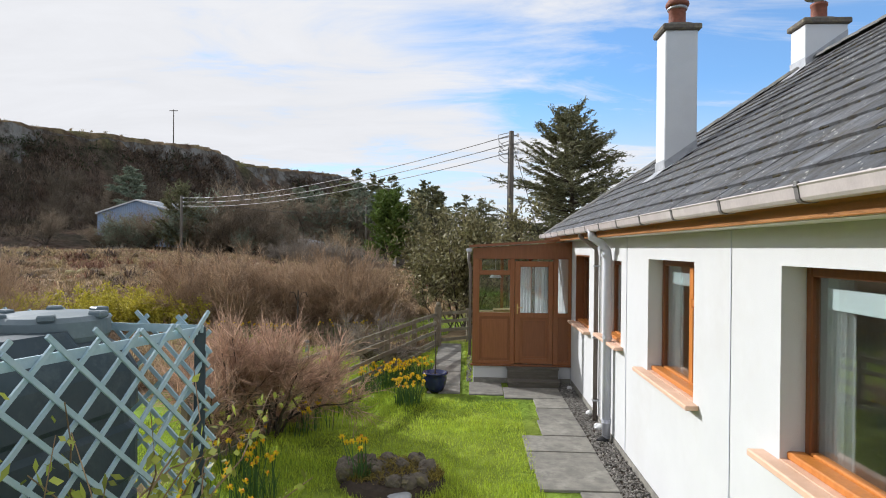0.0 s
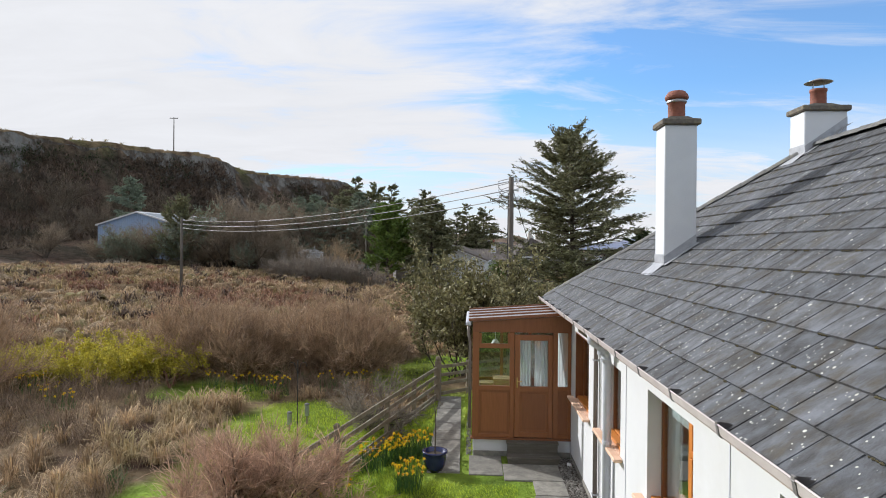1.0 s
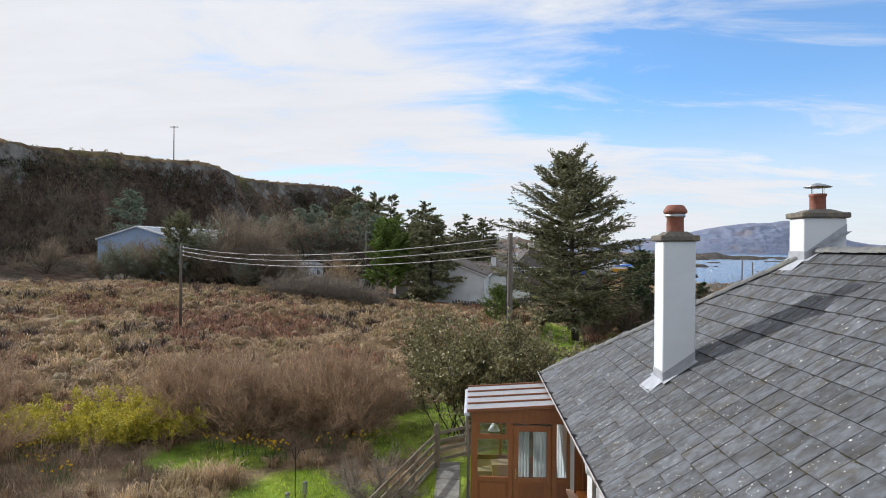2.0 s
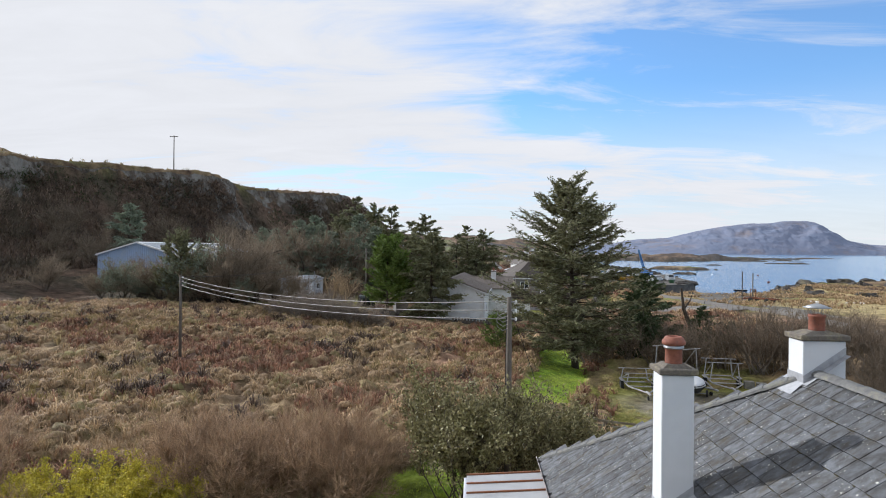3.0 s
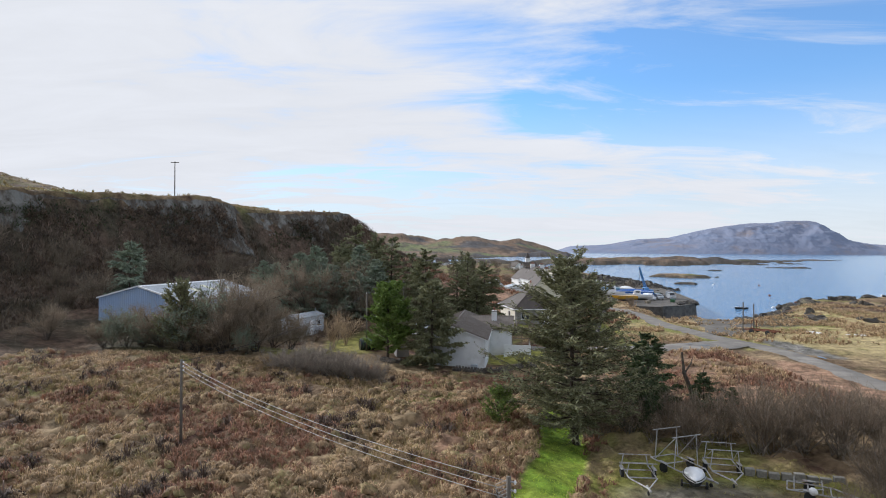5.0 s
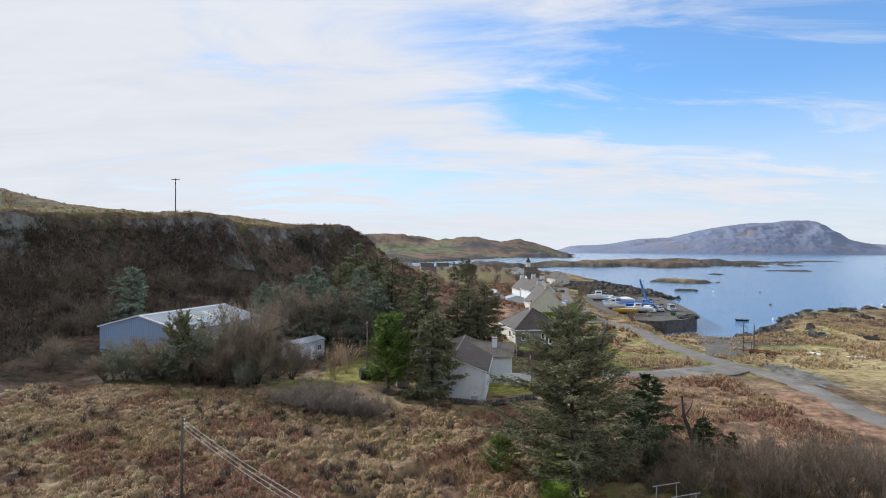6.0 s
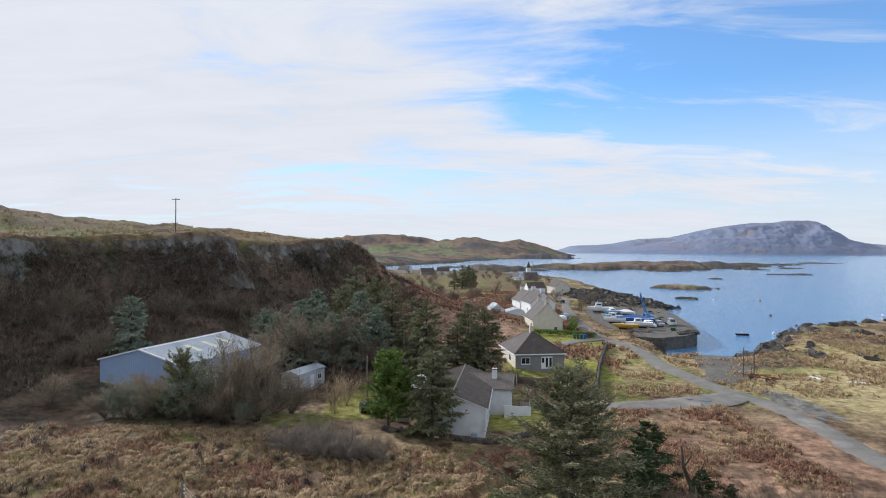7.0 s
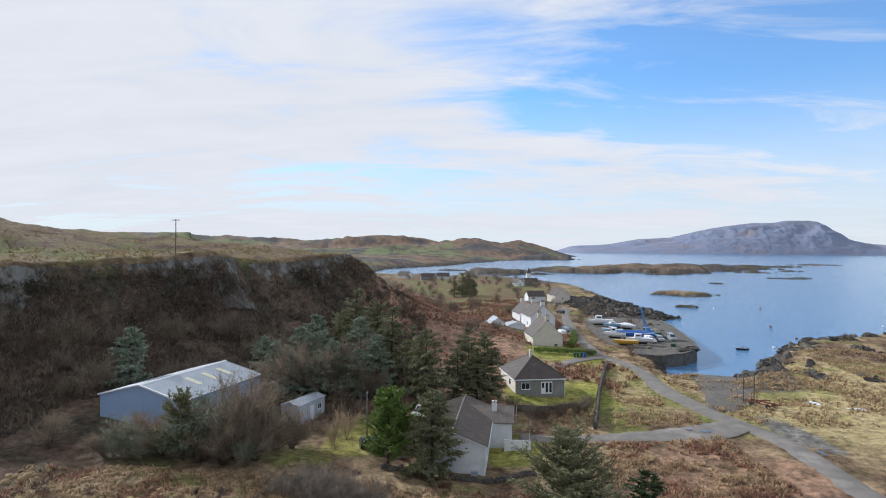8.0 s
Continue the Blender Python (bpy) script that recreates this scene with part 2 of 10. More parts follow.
# ---- materials ----
def surf(name, c1, c2, scale=6.0, rough=0.7, bump=0.2, metal=0.0, fine=40.0, c3=None, scale3=1.2, vary=0.0, island=0.0, spec=0.4, stretch=(1, 1, 1), bump_dist=0.01, lo=0.35, hi=0.65, trans=0.0, world_co=False, edge3=(0.52, 0.68)):
    """A principled surface: two colours by noise, a third in larger stains, fine grain in the relief."""
    ma = bpy.data.materials.new(name)
    ma.use_nodes = True
    nt = ma.node_tree
    N, L = nt.nodes.new, nt.links.new
    bs = nt.nodes["Principled BSDF"]
    if world_co:
        src = N("ShaderNodeNewGeometry").outputs["Position"]
    else:
        src = N("ShaderNodeTexCoord").outputs["Object"]
    mp = N("ShaderNodeMapping")
    mp.inputs["Scale"].default_value = stretch
    L(src, mp.inputs[0])
    n1 = N("ShaderNodeTexNoise")
    n1.inputs["Scale"].default_value, n1.inputs["Detail"].default_value, n1.inputs["Roughness"].default_value = scale, 5, 0.6
    L(mp.outputs[0], n1.inputs["Vector"])
    r1 = N("ShaderNodeMapRange")
    r1.inputs["From Min"].default_value, r1.inputs["From Max"].default_value = lo, hi
    L(n1.outputs[0], r1.inputs["Value"])
    m1 = N("ShaderNodeMix"); m1.data_type = "RGBA"
    m1.inputs["A"].default_value, m1.inputs["B"].default_value = (*c1, 1), (*c2, 1)
    L(r1.outputs[0], m1.inputs["Factor"])
    col = m1.outputs["Result"]
    if c3 is not None:
        n3 = N("ShaderNodeTexNoise")
        n3.inputs["Scale"].default_value, n3.inputs["Detail"].default_value, n3.inputs["Roughness"].default_value = scale3, 6, 0.7
        L(mp.outputs[0], n3.inputs["Vector"])
        r3 = N("ShaderNodeMapRange")
        r3.inputs["From Min"].default_value, r3.inputs["From Max"].default_value = edge3
        L(n3.outputs[0], r3.inputs["Value"])
        m3 = N("ShaderNodeMix"); m3.data_type = "RGBA"
        m3.inputs["B"].default_value = (*c3, 1)
        L(r3.outputs[0], m3.inputs["Factor"]); L(col, m3.inputs["A"])
        col = m3.outputs["Result"]
    if vary or island:
        rnd = N("ShaderNodeObjectInfo").outputs["Random"] if vary else N("ShaderNodeNewGeometry").outputs["Random Per Island"]
        amt = vary or island
        rr = N("ShaderNodeMapRange")
        rr.inputs["To Min"].default_value, rr.inputs["To Max"].default_value = 1 - amt, 1 + amt
        L(rnd, rr.inputs["Value"])
        sc = N("ShaderNodeVectorMath"); sc.operation = "SCALE"
        L(col, sc.inputs[0]); L(rr.outputs[0], sc.inputs["Scale"])
        col = sc.outputs[0]
    L(col, bs.inputs["Base Color"])
    bs.inputs["Roughness"].default_value, bs.inputs["Metallic"].default_value = rough, metal
    bs.inputs["Specular IOR Level"].default_value = spec
    if bump:
        n2 = N("ShaderNodeTexNoise")
        n2.inputs["Scale"].default_value, n2.inputs["Detail"].default_value = fine, 4
        L(mp.outputs[0], n2.inputs["Vector"])
        bp = N("ShaderNodeBump")
        bp.inputs["Strength"].default_value, bp.inputs["Distance"].default_value = bump, bump_dist
        L(n2.outputs[0], bp.inputs["Height"]); L(bp.outputs[0], bs.inputs["Normal"])
    if trans:
        tr = N("ShaderNodeBsdfTranslucent")
        L(col, tr.inputs["Color"])
        ms = N("ShaderNodeMixShader")
        ms.inputs[0].default_value = trans
        L(bs.outputs[0], ms.inputs[1]); L(tr.outputs[0], ms.inputs[2])
        L(ms.outputs[0], nt.nodes["Material Output"].inputs["Surface"])
    return ma


def glass(name, tint=(0.9, 0.95, 0.95)):
    ma = bpy.data.materials.new(name)
    ma.use_nodes = True
    nt = ma.node_tree
    N, L = nt.nodes.new, nt.links.new
    gl, tr = N("ShaderNodeBsdfGlossy"), N("ShaderNodeBsdfTransparent")
    gl.inputs["Roughness"].default_value = 0.01
    tr.inputs["Color"].default_value = (*tint, 1)
    lw = N("ShaderNodeLayerWeight")
    lw.inputs["Blend"].default_value = 0.5
    pw = N("ShaderNodeMath"); pw.operation = "POWER"; pw.inputs[1].default_value = 3.0
    L(lw.outputs["Facing"], pw.inputs[0])
    fr = N("ShaderNodeMapRange")
    fr.inputs["To Min"].default_value, fr.inputs["To Max"].default_value = 0.07, 0.95
    L(pw.outputs[0], fr.inputs["Value"])
    ms = N("ShaderNodeMixShader")
    L(fr.outputs[0], ms.inputs[0]); L(tr.outputs[0], ms.inputs[1]); L(gl.outputs[0], ms.inputs[2])
    L(ms.outputs[0], nt.nodes["Material Output"].inputs["Surface"])
    return ma


RENDER_WHITE = surf("white_render", (0.63, 0.63, 0.63), (0.60, 0.60, 0.60), 1.6, 0.85, 0.35, fine=120, c3=(0.585, 0.58, 0.57), scale3=0.7, bump_dist=0.004)
CHIMNEY_WHITE = surf("chimney_white", (0.70, 0.72, 0.74), (0.66, 0.68, 0.70), 3, 0.85, 0.5, fine=90, bump_dist=0.006)
TILE = surf("roof_tile", (0.060, 0.058, 0.055), (0.150, 0.158, 0.172), 5.5, 0.66, 0.9, fine=55, c3=(0.085, 0.075, 0.058), scale3=2.4, vary=0.22, world_co=True, bump_dist=0.010, stretch=(1.0, 1.7, 1.0), lo=0.33, hi=0.67, spec=0.22)
LICHEN = surf("lichen", (0.62, 0.62, 0.56), (0.50, 0.50, 0.44), 30, 0.9, 0.4, fine=150)
MOSS = surf("moss", (0.06, 0.052, 0.028), (0.10, 0.085, 0.04), 40, 0.95, 0.8, fine=160)
RIDGE_TILE = surf("ridge_tile", (0.10, 0.10, 0.10), (0.16, 0.16, 0.15), 9, 0.7, 0.4, c3=(0.2, 0.19, 0.14), scale3=4)
BRACKET = surf("dark_grey_bracket", (0.13, 0.12, 0.12), (0.19, 0.18, 0.17), 9, 0.5, 0.1)
LEAD = surf("lead_flashing", (0.33, 0.34, 0.36), (0.45, 0.46, 0.48), 8, 0.55, 0.2, metal=0.3)
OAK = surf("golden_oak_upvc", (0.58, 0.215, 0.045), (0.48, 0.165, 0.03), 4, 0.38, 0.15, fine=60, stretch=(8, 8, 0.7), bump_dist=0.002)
# the oak darkened as if in the reveal's shade; also the dark reveal lining
OAK_SHADED = surf("shaded_oak_upvc", (0.205, 0.070, 0.020), (0.165, 0.052, 0.014), 5, 0.42, 0.15, fine=60, stretch=(7, 7, 0.7), bump_dist=0.002)
SILL = surf("clay_tile_sill", (0.74, 0.50, 0.36), (0.66, 0.43, 0.29), 9, 0.6, 0.3, c3=(0.66, 0.45, 0.32), scale3=3)
FASCIA = surf("timber_fascia", (0.56, 0.25, 0.075), (0.46, 0.19, 0.055), 5, 0.55, 0.3, stretch=(1, 0.2, 4))
GUTTER = surf("grey_gutter", (0.52, 0.46, 0.44), (0.44, 0.39, 0.375), 6, 0.45, 0.15, c3=(0.55, 0.50, 0.47), scale3=2)
PIPE_GREY = surf("grey_plastic_pipe", (0.58, 0.59, 0.65), (0.52, 0.53, 0.59), 5, 0.4, 0.1, c3=(0.58, 0.59, 0.61), scale3=3)
PIPE_BROWN = surf("brown_plastic_pipe", (0.16, 0.13, 0.11), (0.20, 0.17, 0.15), 6, 0.45, 0.1)
TERRACOTTA = surf("chimney_pot", (0.30, 0.115, 0.075), (0.23, 0.085, 0.055), 14, 0.75, 0.4, c3=(0.15, 0.09, 0.07), scale3=6)
CAP_STONE = surf("chimney_cap", (0.12, 0.105, 0.09), (0.18, 0.16, 0.13), 18, 0.95, 0.8, c3=(0.25, 0.22, 0.14), scale3=7)
METAL = surf("galvanised_steel", (0.42, 0.43, 0.44), (0.33, 0.34, 0.35), 12, 0.45, 0.2, metal=0.8)
RUST = surf("rusty_steel", (0.20, 0.075, 0.035), (0.12, 0.045, 0.025), 10, 0.85, 0.5)
GLASS = glass("window_glass")
INSIDE = surf("room_plaster", (0.72, 0.71, 0.67), (0.66, 0.65, 0.61), 2, 0.9, 0.1)
PINE = surf("varnished_pine", (0.62, 0.38, 0.12), (0.52, 0.30, 0.09), 5, 0.45, 0.15, stretch=(1, 6, 6))
INSIDE_DARK = surf("room_carpet", (0.34, 0.32, 0.28), (0.28, 0.26, 0.23), 2, 0.9, 0.1)
CLOTH = surf("white_curtain", (0.78, 0.78, 0.77), (0.68, 0.68, 0.68), 5, 0.9, 0.3, trans=0.3)
BLIND = surf("white_blind", (0.80, 0.86, 0.85), (0.75, 0.81, 0.81), 4, 0.8, 0.1, trans=0.3)
SLAB = surf("concrete_slab", (0.25, 0.235, 0.20), (0.165, 0.155, 0.135), 7.0, 0.9, 0.5, c3=(0.31, 0.295, 0.25), scale3=2.6, vary=0.10, world_co=True, bump_dist=0.004)
STEP_WOOD = surf("weathered_decking", (0.135, 0.118, 0.095), (0.085, 0.078, 0.062), 8, 0.85, 0.5, c3=(0.20, 0.18, 0.15), scale3=4, stretch=(0.5, 4, 4))
FENCE_WOOD = surf("weathered_fence_wood", (0.235, 0.195, 0.135), (0.165, 0.135, 0.090), 7, 0.85, 0.5, c3=(0.28, 0.27, 0.20), scale3=3, stretch=(1, 1, 0.6))
TRELLIS_BLUE = surf("blue_grey_painted_wood", (0.40, 0.53, 0.585), (0.34, 0.465, 0.52), 9, 0.65, 0.4, c3=(0.42, 0.53, 0.56), scale3=4)
TRELLIS_DARK = surf("dark_painted_post", (0.045, 0.065, 0.075), (0.03, 0.045, 0.055), 8, 0.6, 0.3)
TANK = surf("grey_green_tank_plastic", (0.045, 0.066, 0.078), (0.035, 0.053, 0.064), 4, 0.42, 0.15, c3=(0.09, 0.115, 0.12), scale3=2.5)
TANK_LID = surf("tank_lid_plastic", (0.16, 0.20, 0.215), (0.13, 0.17, 0.185), 5, 0.45, 0.15, c3=(0.22, 0.26, 0.27), scale3=3)
BLUE_POT = surf("blue_glazed_pot", (0.012, 0.016, 0.065), (0.018, 0.022, 0.09), 6, 0.15, 0.1, spec=0.6)
EARTH = surf("bare_soil", (0.06, 0.042, 0.03), (0.04, 0.03, 0.022), 15, 0.95, 0.8)
ROCK = surf("rockery_stone", (0.15, 0.125, 0.095), (0.085, 0.072, 0.056), 9, 0.95, 0.9, c3=(0.24, 0.20, 0.10), scale3=5, bump_dist=0.02)
CLIFF = surf("cliff_rock", (0.115, 0.088, 0.064), (0.050, 0.041, 0.030), 0.5, 0.95, 1.0, fine=1.3, c3=(0.215, 0.205, 0.18), scale3=0.26, edge3=(0.46, 0.62), bump_dist=0.6, world_co=True, stretch=(1.6, 1.6, 0.6))
SHORE_ROCK = surf("shore_rock", (0.095, 0.085, 0.075), (0.045, 0.04, 0.035), 0.6, 0.85, 1.0, fine=2.5, c3=(0.16, 0.14, 0.09), scale3=0.3, bump_dist=0.25, world_co=True)
POLE_WOOD = surf("pole_timber", (0.135, 0.115, 0.092), (0.095, 0.08, 0.065), 6, 0.85, 0.4, stretch=(2, 2, 0.3), c3=(0.20, 0.18, 0.15), scale3=3)
WIRE = surf("cable", (0.35, 0.33, 0.30), (0.28, 0.27, 0.25), 3, 0.5, 0.0)
WIRE_DARK = surf("black_cable", (0.03, 0.03, 0.03), (0.04, 0.04, 0.04), 3, 0.5, 0.0)
BARK = surf("bark", (0.085, 0.065, 0.048), (0.05, 0.04, 0.03), 8, 0.95, 0.8, c3=(0.14, 0.12, 0.085), scale3=4)
TWIG_RED = surf("willow_twig", (0.44, 0.305, 0.19), (0.25, 0.165, 0.10), 3, 0.7, 0.0, island=0.4, trans=0.35)
TWIG_PALE = surf("tan_twig", (0.46, 0.35, 0.22), (0.34, 0.25, 0.16), 3, 0.8, 0.0, island=0.4, trans=0.35)
TWIG_GREY = surf("grey_twig", (0.30, 0.255, 0.205), (0.21, 0.175, 0.14), 3, 0.8, 0.0, island=0.4, trans=0.35)
NEEDLE = surf("spruce_needles", (0.165, 0.17, 0.088), (0.235, 0.23, 0.12), 3, 0.75, 0.0, island=0.4, trans=0.2)
NEEDLE_GREEN = surf("bright_conifer_needles", (0.125, 0.19, 0.036), (0.165, 0.23, 0.048), 3, 0.75, 0.0, island=0.35, trans=0.15)
NEEDLE_GREY = surf("grey_green_needles", (0.20, 0.24, 0.165), (0.26, 0.29, 0.205), 3, 0.8, 0.0, island=0.35, trans=0.12)
LEAF_DARK = surf("olive_leaves", (0.18, 0.17, 0.075), (0.30, 0.265, 0.13), 4, 0.62, 0.0, island=0.5, trans=0.12, spec=0.3)
LEAF_LAUREL = surf("laurel_leaves", (0.17, 0.215, 0.05), (0.26, 0.29, 0.09), 4, 0.4, 0.0, island=0.45, trans=0.15, spec=0.6)
LEAF_GORSE = surf("yellow_green_leaves", (0.56, 0.47, 0.05), (0.38, 0.34, 0.045), 4, 0.7, 0.0, island=0.4, trans=0.2)
GRASS_GREEN = surf("lawn_blades", (0.38, 0.49, 0.035), (0.47, 0.56, 0.055), 1.5, 0.6, 0.0, island=0.35, trans=0.4)
GRASS_LEAF = surf("daffodil_leaves", (0.06, 0.125, 0.03), (0.08, 0.16, 0.04), 2, 0.55, 0.0, island=0.35, trans=0.2)
DAFF = surf("daffodil_petals", (0.78, 0.58, 0.02), (0.72, 0.48, 0.015), 6, 0.6, 0.0, island=0.12, trans=0.2)
DAFF_CUP = surf("daffodil_trumpet", (0.72, 0.36, 0.01), (0.68, 0.30, 0.01), 6, 0.6, 0.0)
PETAL_WHITE = surf("white_petals", (0.75, 0.74, 0.66), (0.68, 0.66, 0.55), 6, 0.6, 0.0, trans=0.2)
HEATH_TUFT = surf("dry_moor_grass", (0.54, 0.385, 0.22), (0.25, 0.165, 0.09), 0.85, 0.85, 0.0, island=0.35, trans=0.25, c3=(0.40, 0.335, 0.16), scale3=0.22, world_co=True, lo=0.40, hi=0.60)
BRACKEN = surf("dead_bracken", (0.36, 0.19, 0.115), (0.17, 0.09, 0.058), 0.8, 0.9, 0.0, island=0.45, trans=0.2, world_co=True)
RUSH = surf("rush_tufts", (0.36, 0.26, 0.12), (0.19, 0.16, 0.06), 0.8, 0.85, 0.0, island=0.4, trans=0.28, world_co=True)
GRAVEL = surf("gravel", (0.27, 0.25, 0.22), (0.15, 0.14, 0.125), 30, 0.95, 0.9, vary=0.0, island=0.5, c3=(0.36, 0.34, 0.31), scale3=14)
TARMAC = surf("road_tarmac", (0.225, 0.205, 0.180), (0.165, 0.152, 0.135), 0.5, 0.95, 0.4, fine=30, spec=0.1, c3=(0.285, 0.262, 0.23), scale3=0.16, world_co=True)
SHED_BLUE = surf("pale_blue_sheet_steel", (0.30, 0.39, 0.55), (0.27, 0.355, 0.50), 0.6, 0.5, 0.1, c3=(0.34, 0.40, 0.48), scale3=0.3)
SHED_ROOF = surf("grey_sheet_roof", (0.42, 0.45, 0.48), (0.36, 0.39, 0.42), 0.5, 0.5, 0.1, c3=(0.30, 0.33, 0.35), scale3=0.3)
ROOFLIGHT = surf("cream_rooflight", (0.62, 0.60, 0.42), (0.56, 0.54, 0.38), 1, 0.5, 0.0)
WALL_WHITE = surf("white_house_wall", (0.72, 0.72, 0.71), (0.64, 0.64, 0.62), 0.8, 0.85, 0.2, c3=(0.55, 0.54, 0.50), scale3=0.4)
WALL_CREAM = surf("cream_house_wall", (0.62, 0.57, 0.47), (0.56, 0.51, 0.42), 0.8, 0.85, 0.2, c3=(0.50, 0.46, 0.38), scale3=0.4)
WALL_GREY = surf("grey_harled_wall", (0.25, 0.235, 0.215), (0.20, 0.19, 0.175), 1.5, 0.9, 0.5, c3=(0.30, 0.28, 0.26), scale3=0.5)
FAR_TILE = surf("brown_grey_roof_tile", (0.20, 0.17, 0.145), (0.145, 0.122, 0.105), 1.2, 0.8, 0.4, c3=(0.17, 0.145, 0.12), scale3=0.6, vary=0.12)
FAR_SLATE = surf("dark_slate", (0.085, 0.066, 0.053), (0.055, 0.044, 0.037), 1.2, 0.7, 0.3, c3=(0.12, 0.105, 0.09), scale3=0.6)
WHITE_PAINT = surf("white_gloss_paint", (0.78, 0.78, 0.78), (0.72, 0.72, 0.72), 3, 0.4, 0.0)
BOAT_BLUE = surf("blue_boat_paint", (0.03, 0.13, 0.42), (0.025, 0.10, 0.34), 2, 0.4, 0.0)
BOAT_YELLOW = surf("yellow_boat_paint", (0.62, 0.36, 0.03), (0.55, 0.30, 0.025), 2, 0.45, 0.0)
CRANE_BLUE = surf("crane_blue_paint", (0.13, 0.30, 0.56), (0.10, 0.24, 0.46), 2, 0.5, 0.0)
RUBBER = surf("black_rubber", (0.02, 0.02, 0.02), (0.03, 0.03, 0.03), 5, 0.8, 0.1)
CAR_DARK = surf("dark_car_paint", (0.03, 0.035, 0.04), (0.03, 0.035, 0.04), 1, 0.25, 0.0, spec=0.6)
STONE_WALL = surf("dry_stone", (0.125, 0.11, 0.092), (0.075, 0.066, 0.057), 3, 0.95, 0.8, c3=(0.19, 0.175, 0.13), scale3=1.2, vary=0.25, bump_dist=0.04)
QUAY_STONE = surf("quay_concrete", (0.14, 0.125, 0.105), (0.085, 0.078, 0.068), 0.7, 0.95, 0.6, c3=(0.06, 0.052, 0.04), scale3=0.35, bump_dist=0.06)
PLASTIC_GREEN = surf("green_plastic", (0.03, 0.10, 0.04), (0.03, 0.08, 0.035), 2, 0.5, 0.0)
PLASTIC_BLUE = surf("blue_plastic", (0.02, 0.10, 0.42), (0.02, 0.08, 0.36), 2, 0.5, 0.0)
POLYCARB = surf("milky_polycarbonate", (0.66, 0.67, 0.68), (0.60, 0.61, 0.62), 2, 0.35, 0.05, c3=(0.52, 0.53, 0.53), scale3=1.5, trans=0.45)
CARDBOARD = surf("cardboard", (0.42, 0.29, 0.15), (0.38, 0.25, 0.13), 4, 0.9, 0.1)

# ---- land and sea ----
SEA = -4.0
EDGE = np.array([(-150, -80), (-112, 40), (-76, 98), (-64, 113), (-57, 128), (-50, 145), (-42, 156), (-33, 174), (-30, 186), (-60, 330), (-160, 640), (-300, 900)], float)
COAST = np.array([(900, -1500), (520, 40), (300, 190), (160, 208), (119, 197), (104, 179), (87, 162), (75, 141), (62, 134), (56, 141), (59, 160), (70, 176), (82, 222), (86, 250), (100, 262), (93, 300), (94, 361), (96, 430), (90, 490), (78, 540), (20, 572), (-47, 596), (-105, 690), (-21, 930), (110, 1260), (270, 1650), (430, 1950), (440, 2250), (-3200, 3000), (-3200, -1500)], float)
# x, y, radii and height of the islands
ISLES = ((160, 400, 21, 20, 2.6), (126, 311, 7, 4, 1.2), (172, 775, 70, 75, 7), (255, 800, 75, 75, 6), (330, 860, 90, 65, 8), (415, 900, 80, 40, 4), (520, 1010, 70, 25, 3), (58, 690, 42, 40, 6), (10, 760, 18, 14, 3), (360, 620, 24, 10, 1.6), (190, 1500, 120, 90, 12), (700, 1150, 60, 20, 2), (-20, 650, 14, 9, 2.2), (24, 640, 9, 6, 1.6), (70, 735, 34, 16, 4), (100, 670, 16, 8, 2), (470, 820, 20, 8, 1.5), (255, 690, 30, 10, 2.2), (395, 760, 26, 9, 1.8), (232, 520, 12, 5, 1.0))


def segments_distance(x, y, line, closed):
    """Distance to a polyline, and the cross product's sign at the nearest segment."""
    best = np.full(x.shape, 1e18)
    side = np.zeros(x.shape)
    n = len(line)
    for i in range(n if closed else n - 1):
        (ax, ay), (bx, by) = line[i], line[(i + 1) % n]
        dx, dy = bx - ax, by - ay
        t = np.clip(((x - ax) * dx + (y - ay) * dy) / (dx * dx + dy * dy), 0, 1)
        d = (x - ax - t * dx) ** 2 + (y - ay - t * dy) ** 2
        hit = d < best
        best = np.where(hit, d, best)
        side = np.where(hit, dx * (y - ay) - dy * (x - ax), side)
    return np.sqrt(best), side


def inside_coast(x, y):
    ins = np.zeros(x.shape, bool)
    n = len(COAST)
    for i in range(n):
        (ax, ay), (bx, by) = COAST[i], COAST[(i + 1) % n]
        cross = (ay > y) != (by > y)
        with np.errstate(divide="ignore", invalid="ignore"):
            xx = ax + (y - ay) * (bx - ax) / (by - ay if by != ay else 1e-9)
        ins ^= cross & (x < xx)
    return ins


def cliff_side(x, y):
    d, side = segments_distance(x, y, EDGE, False)
    return np.where(side > 0, d, -d)


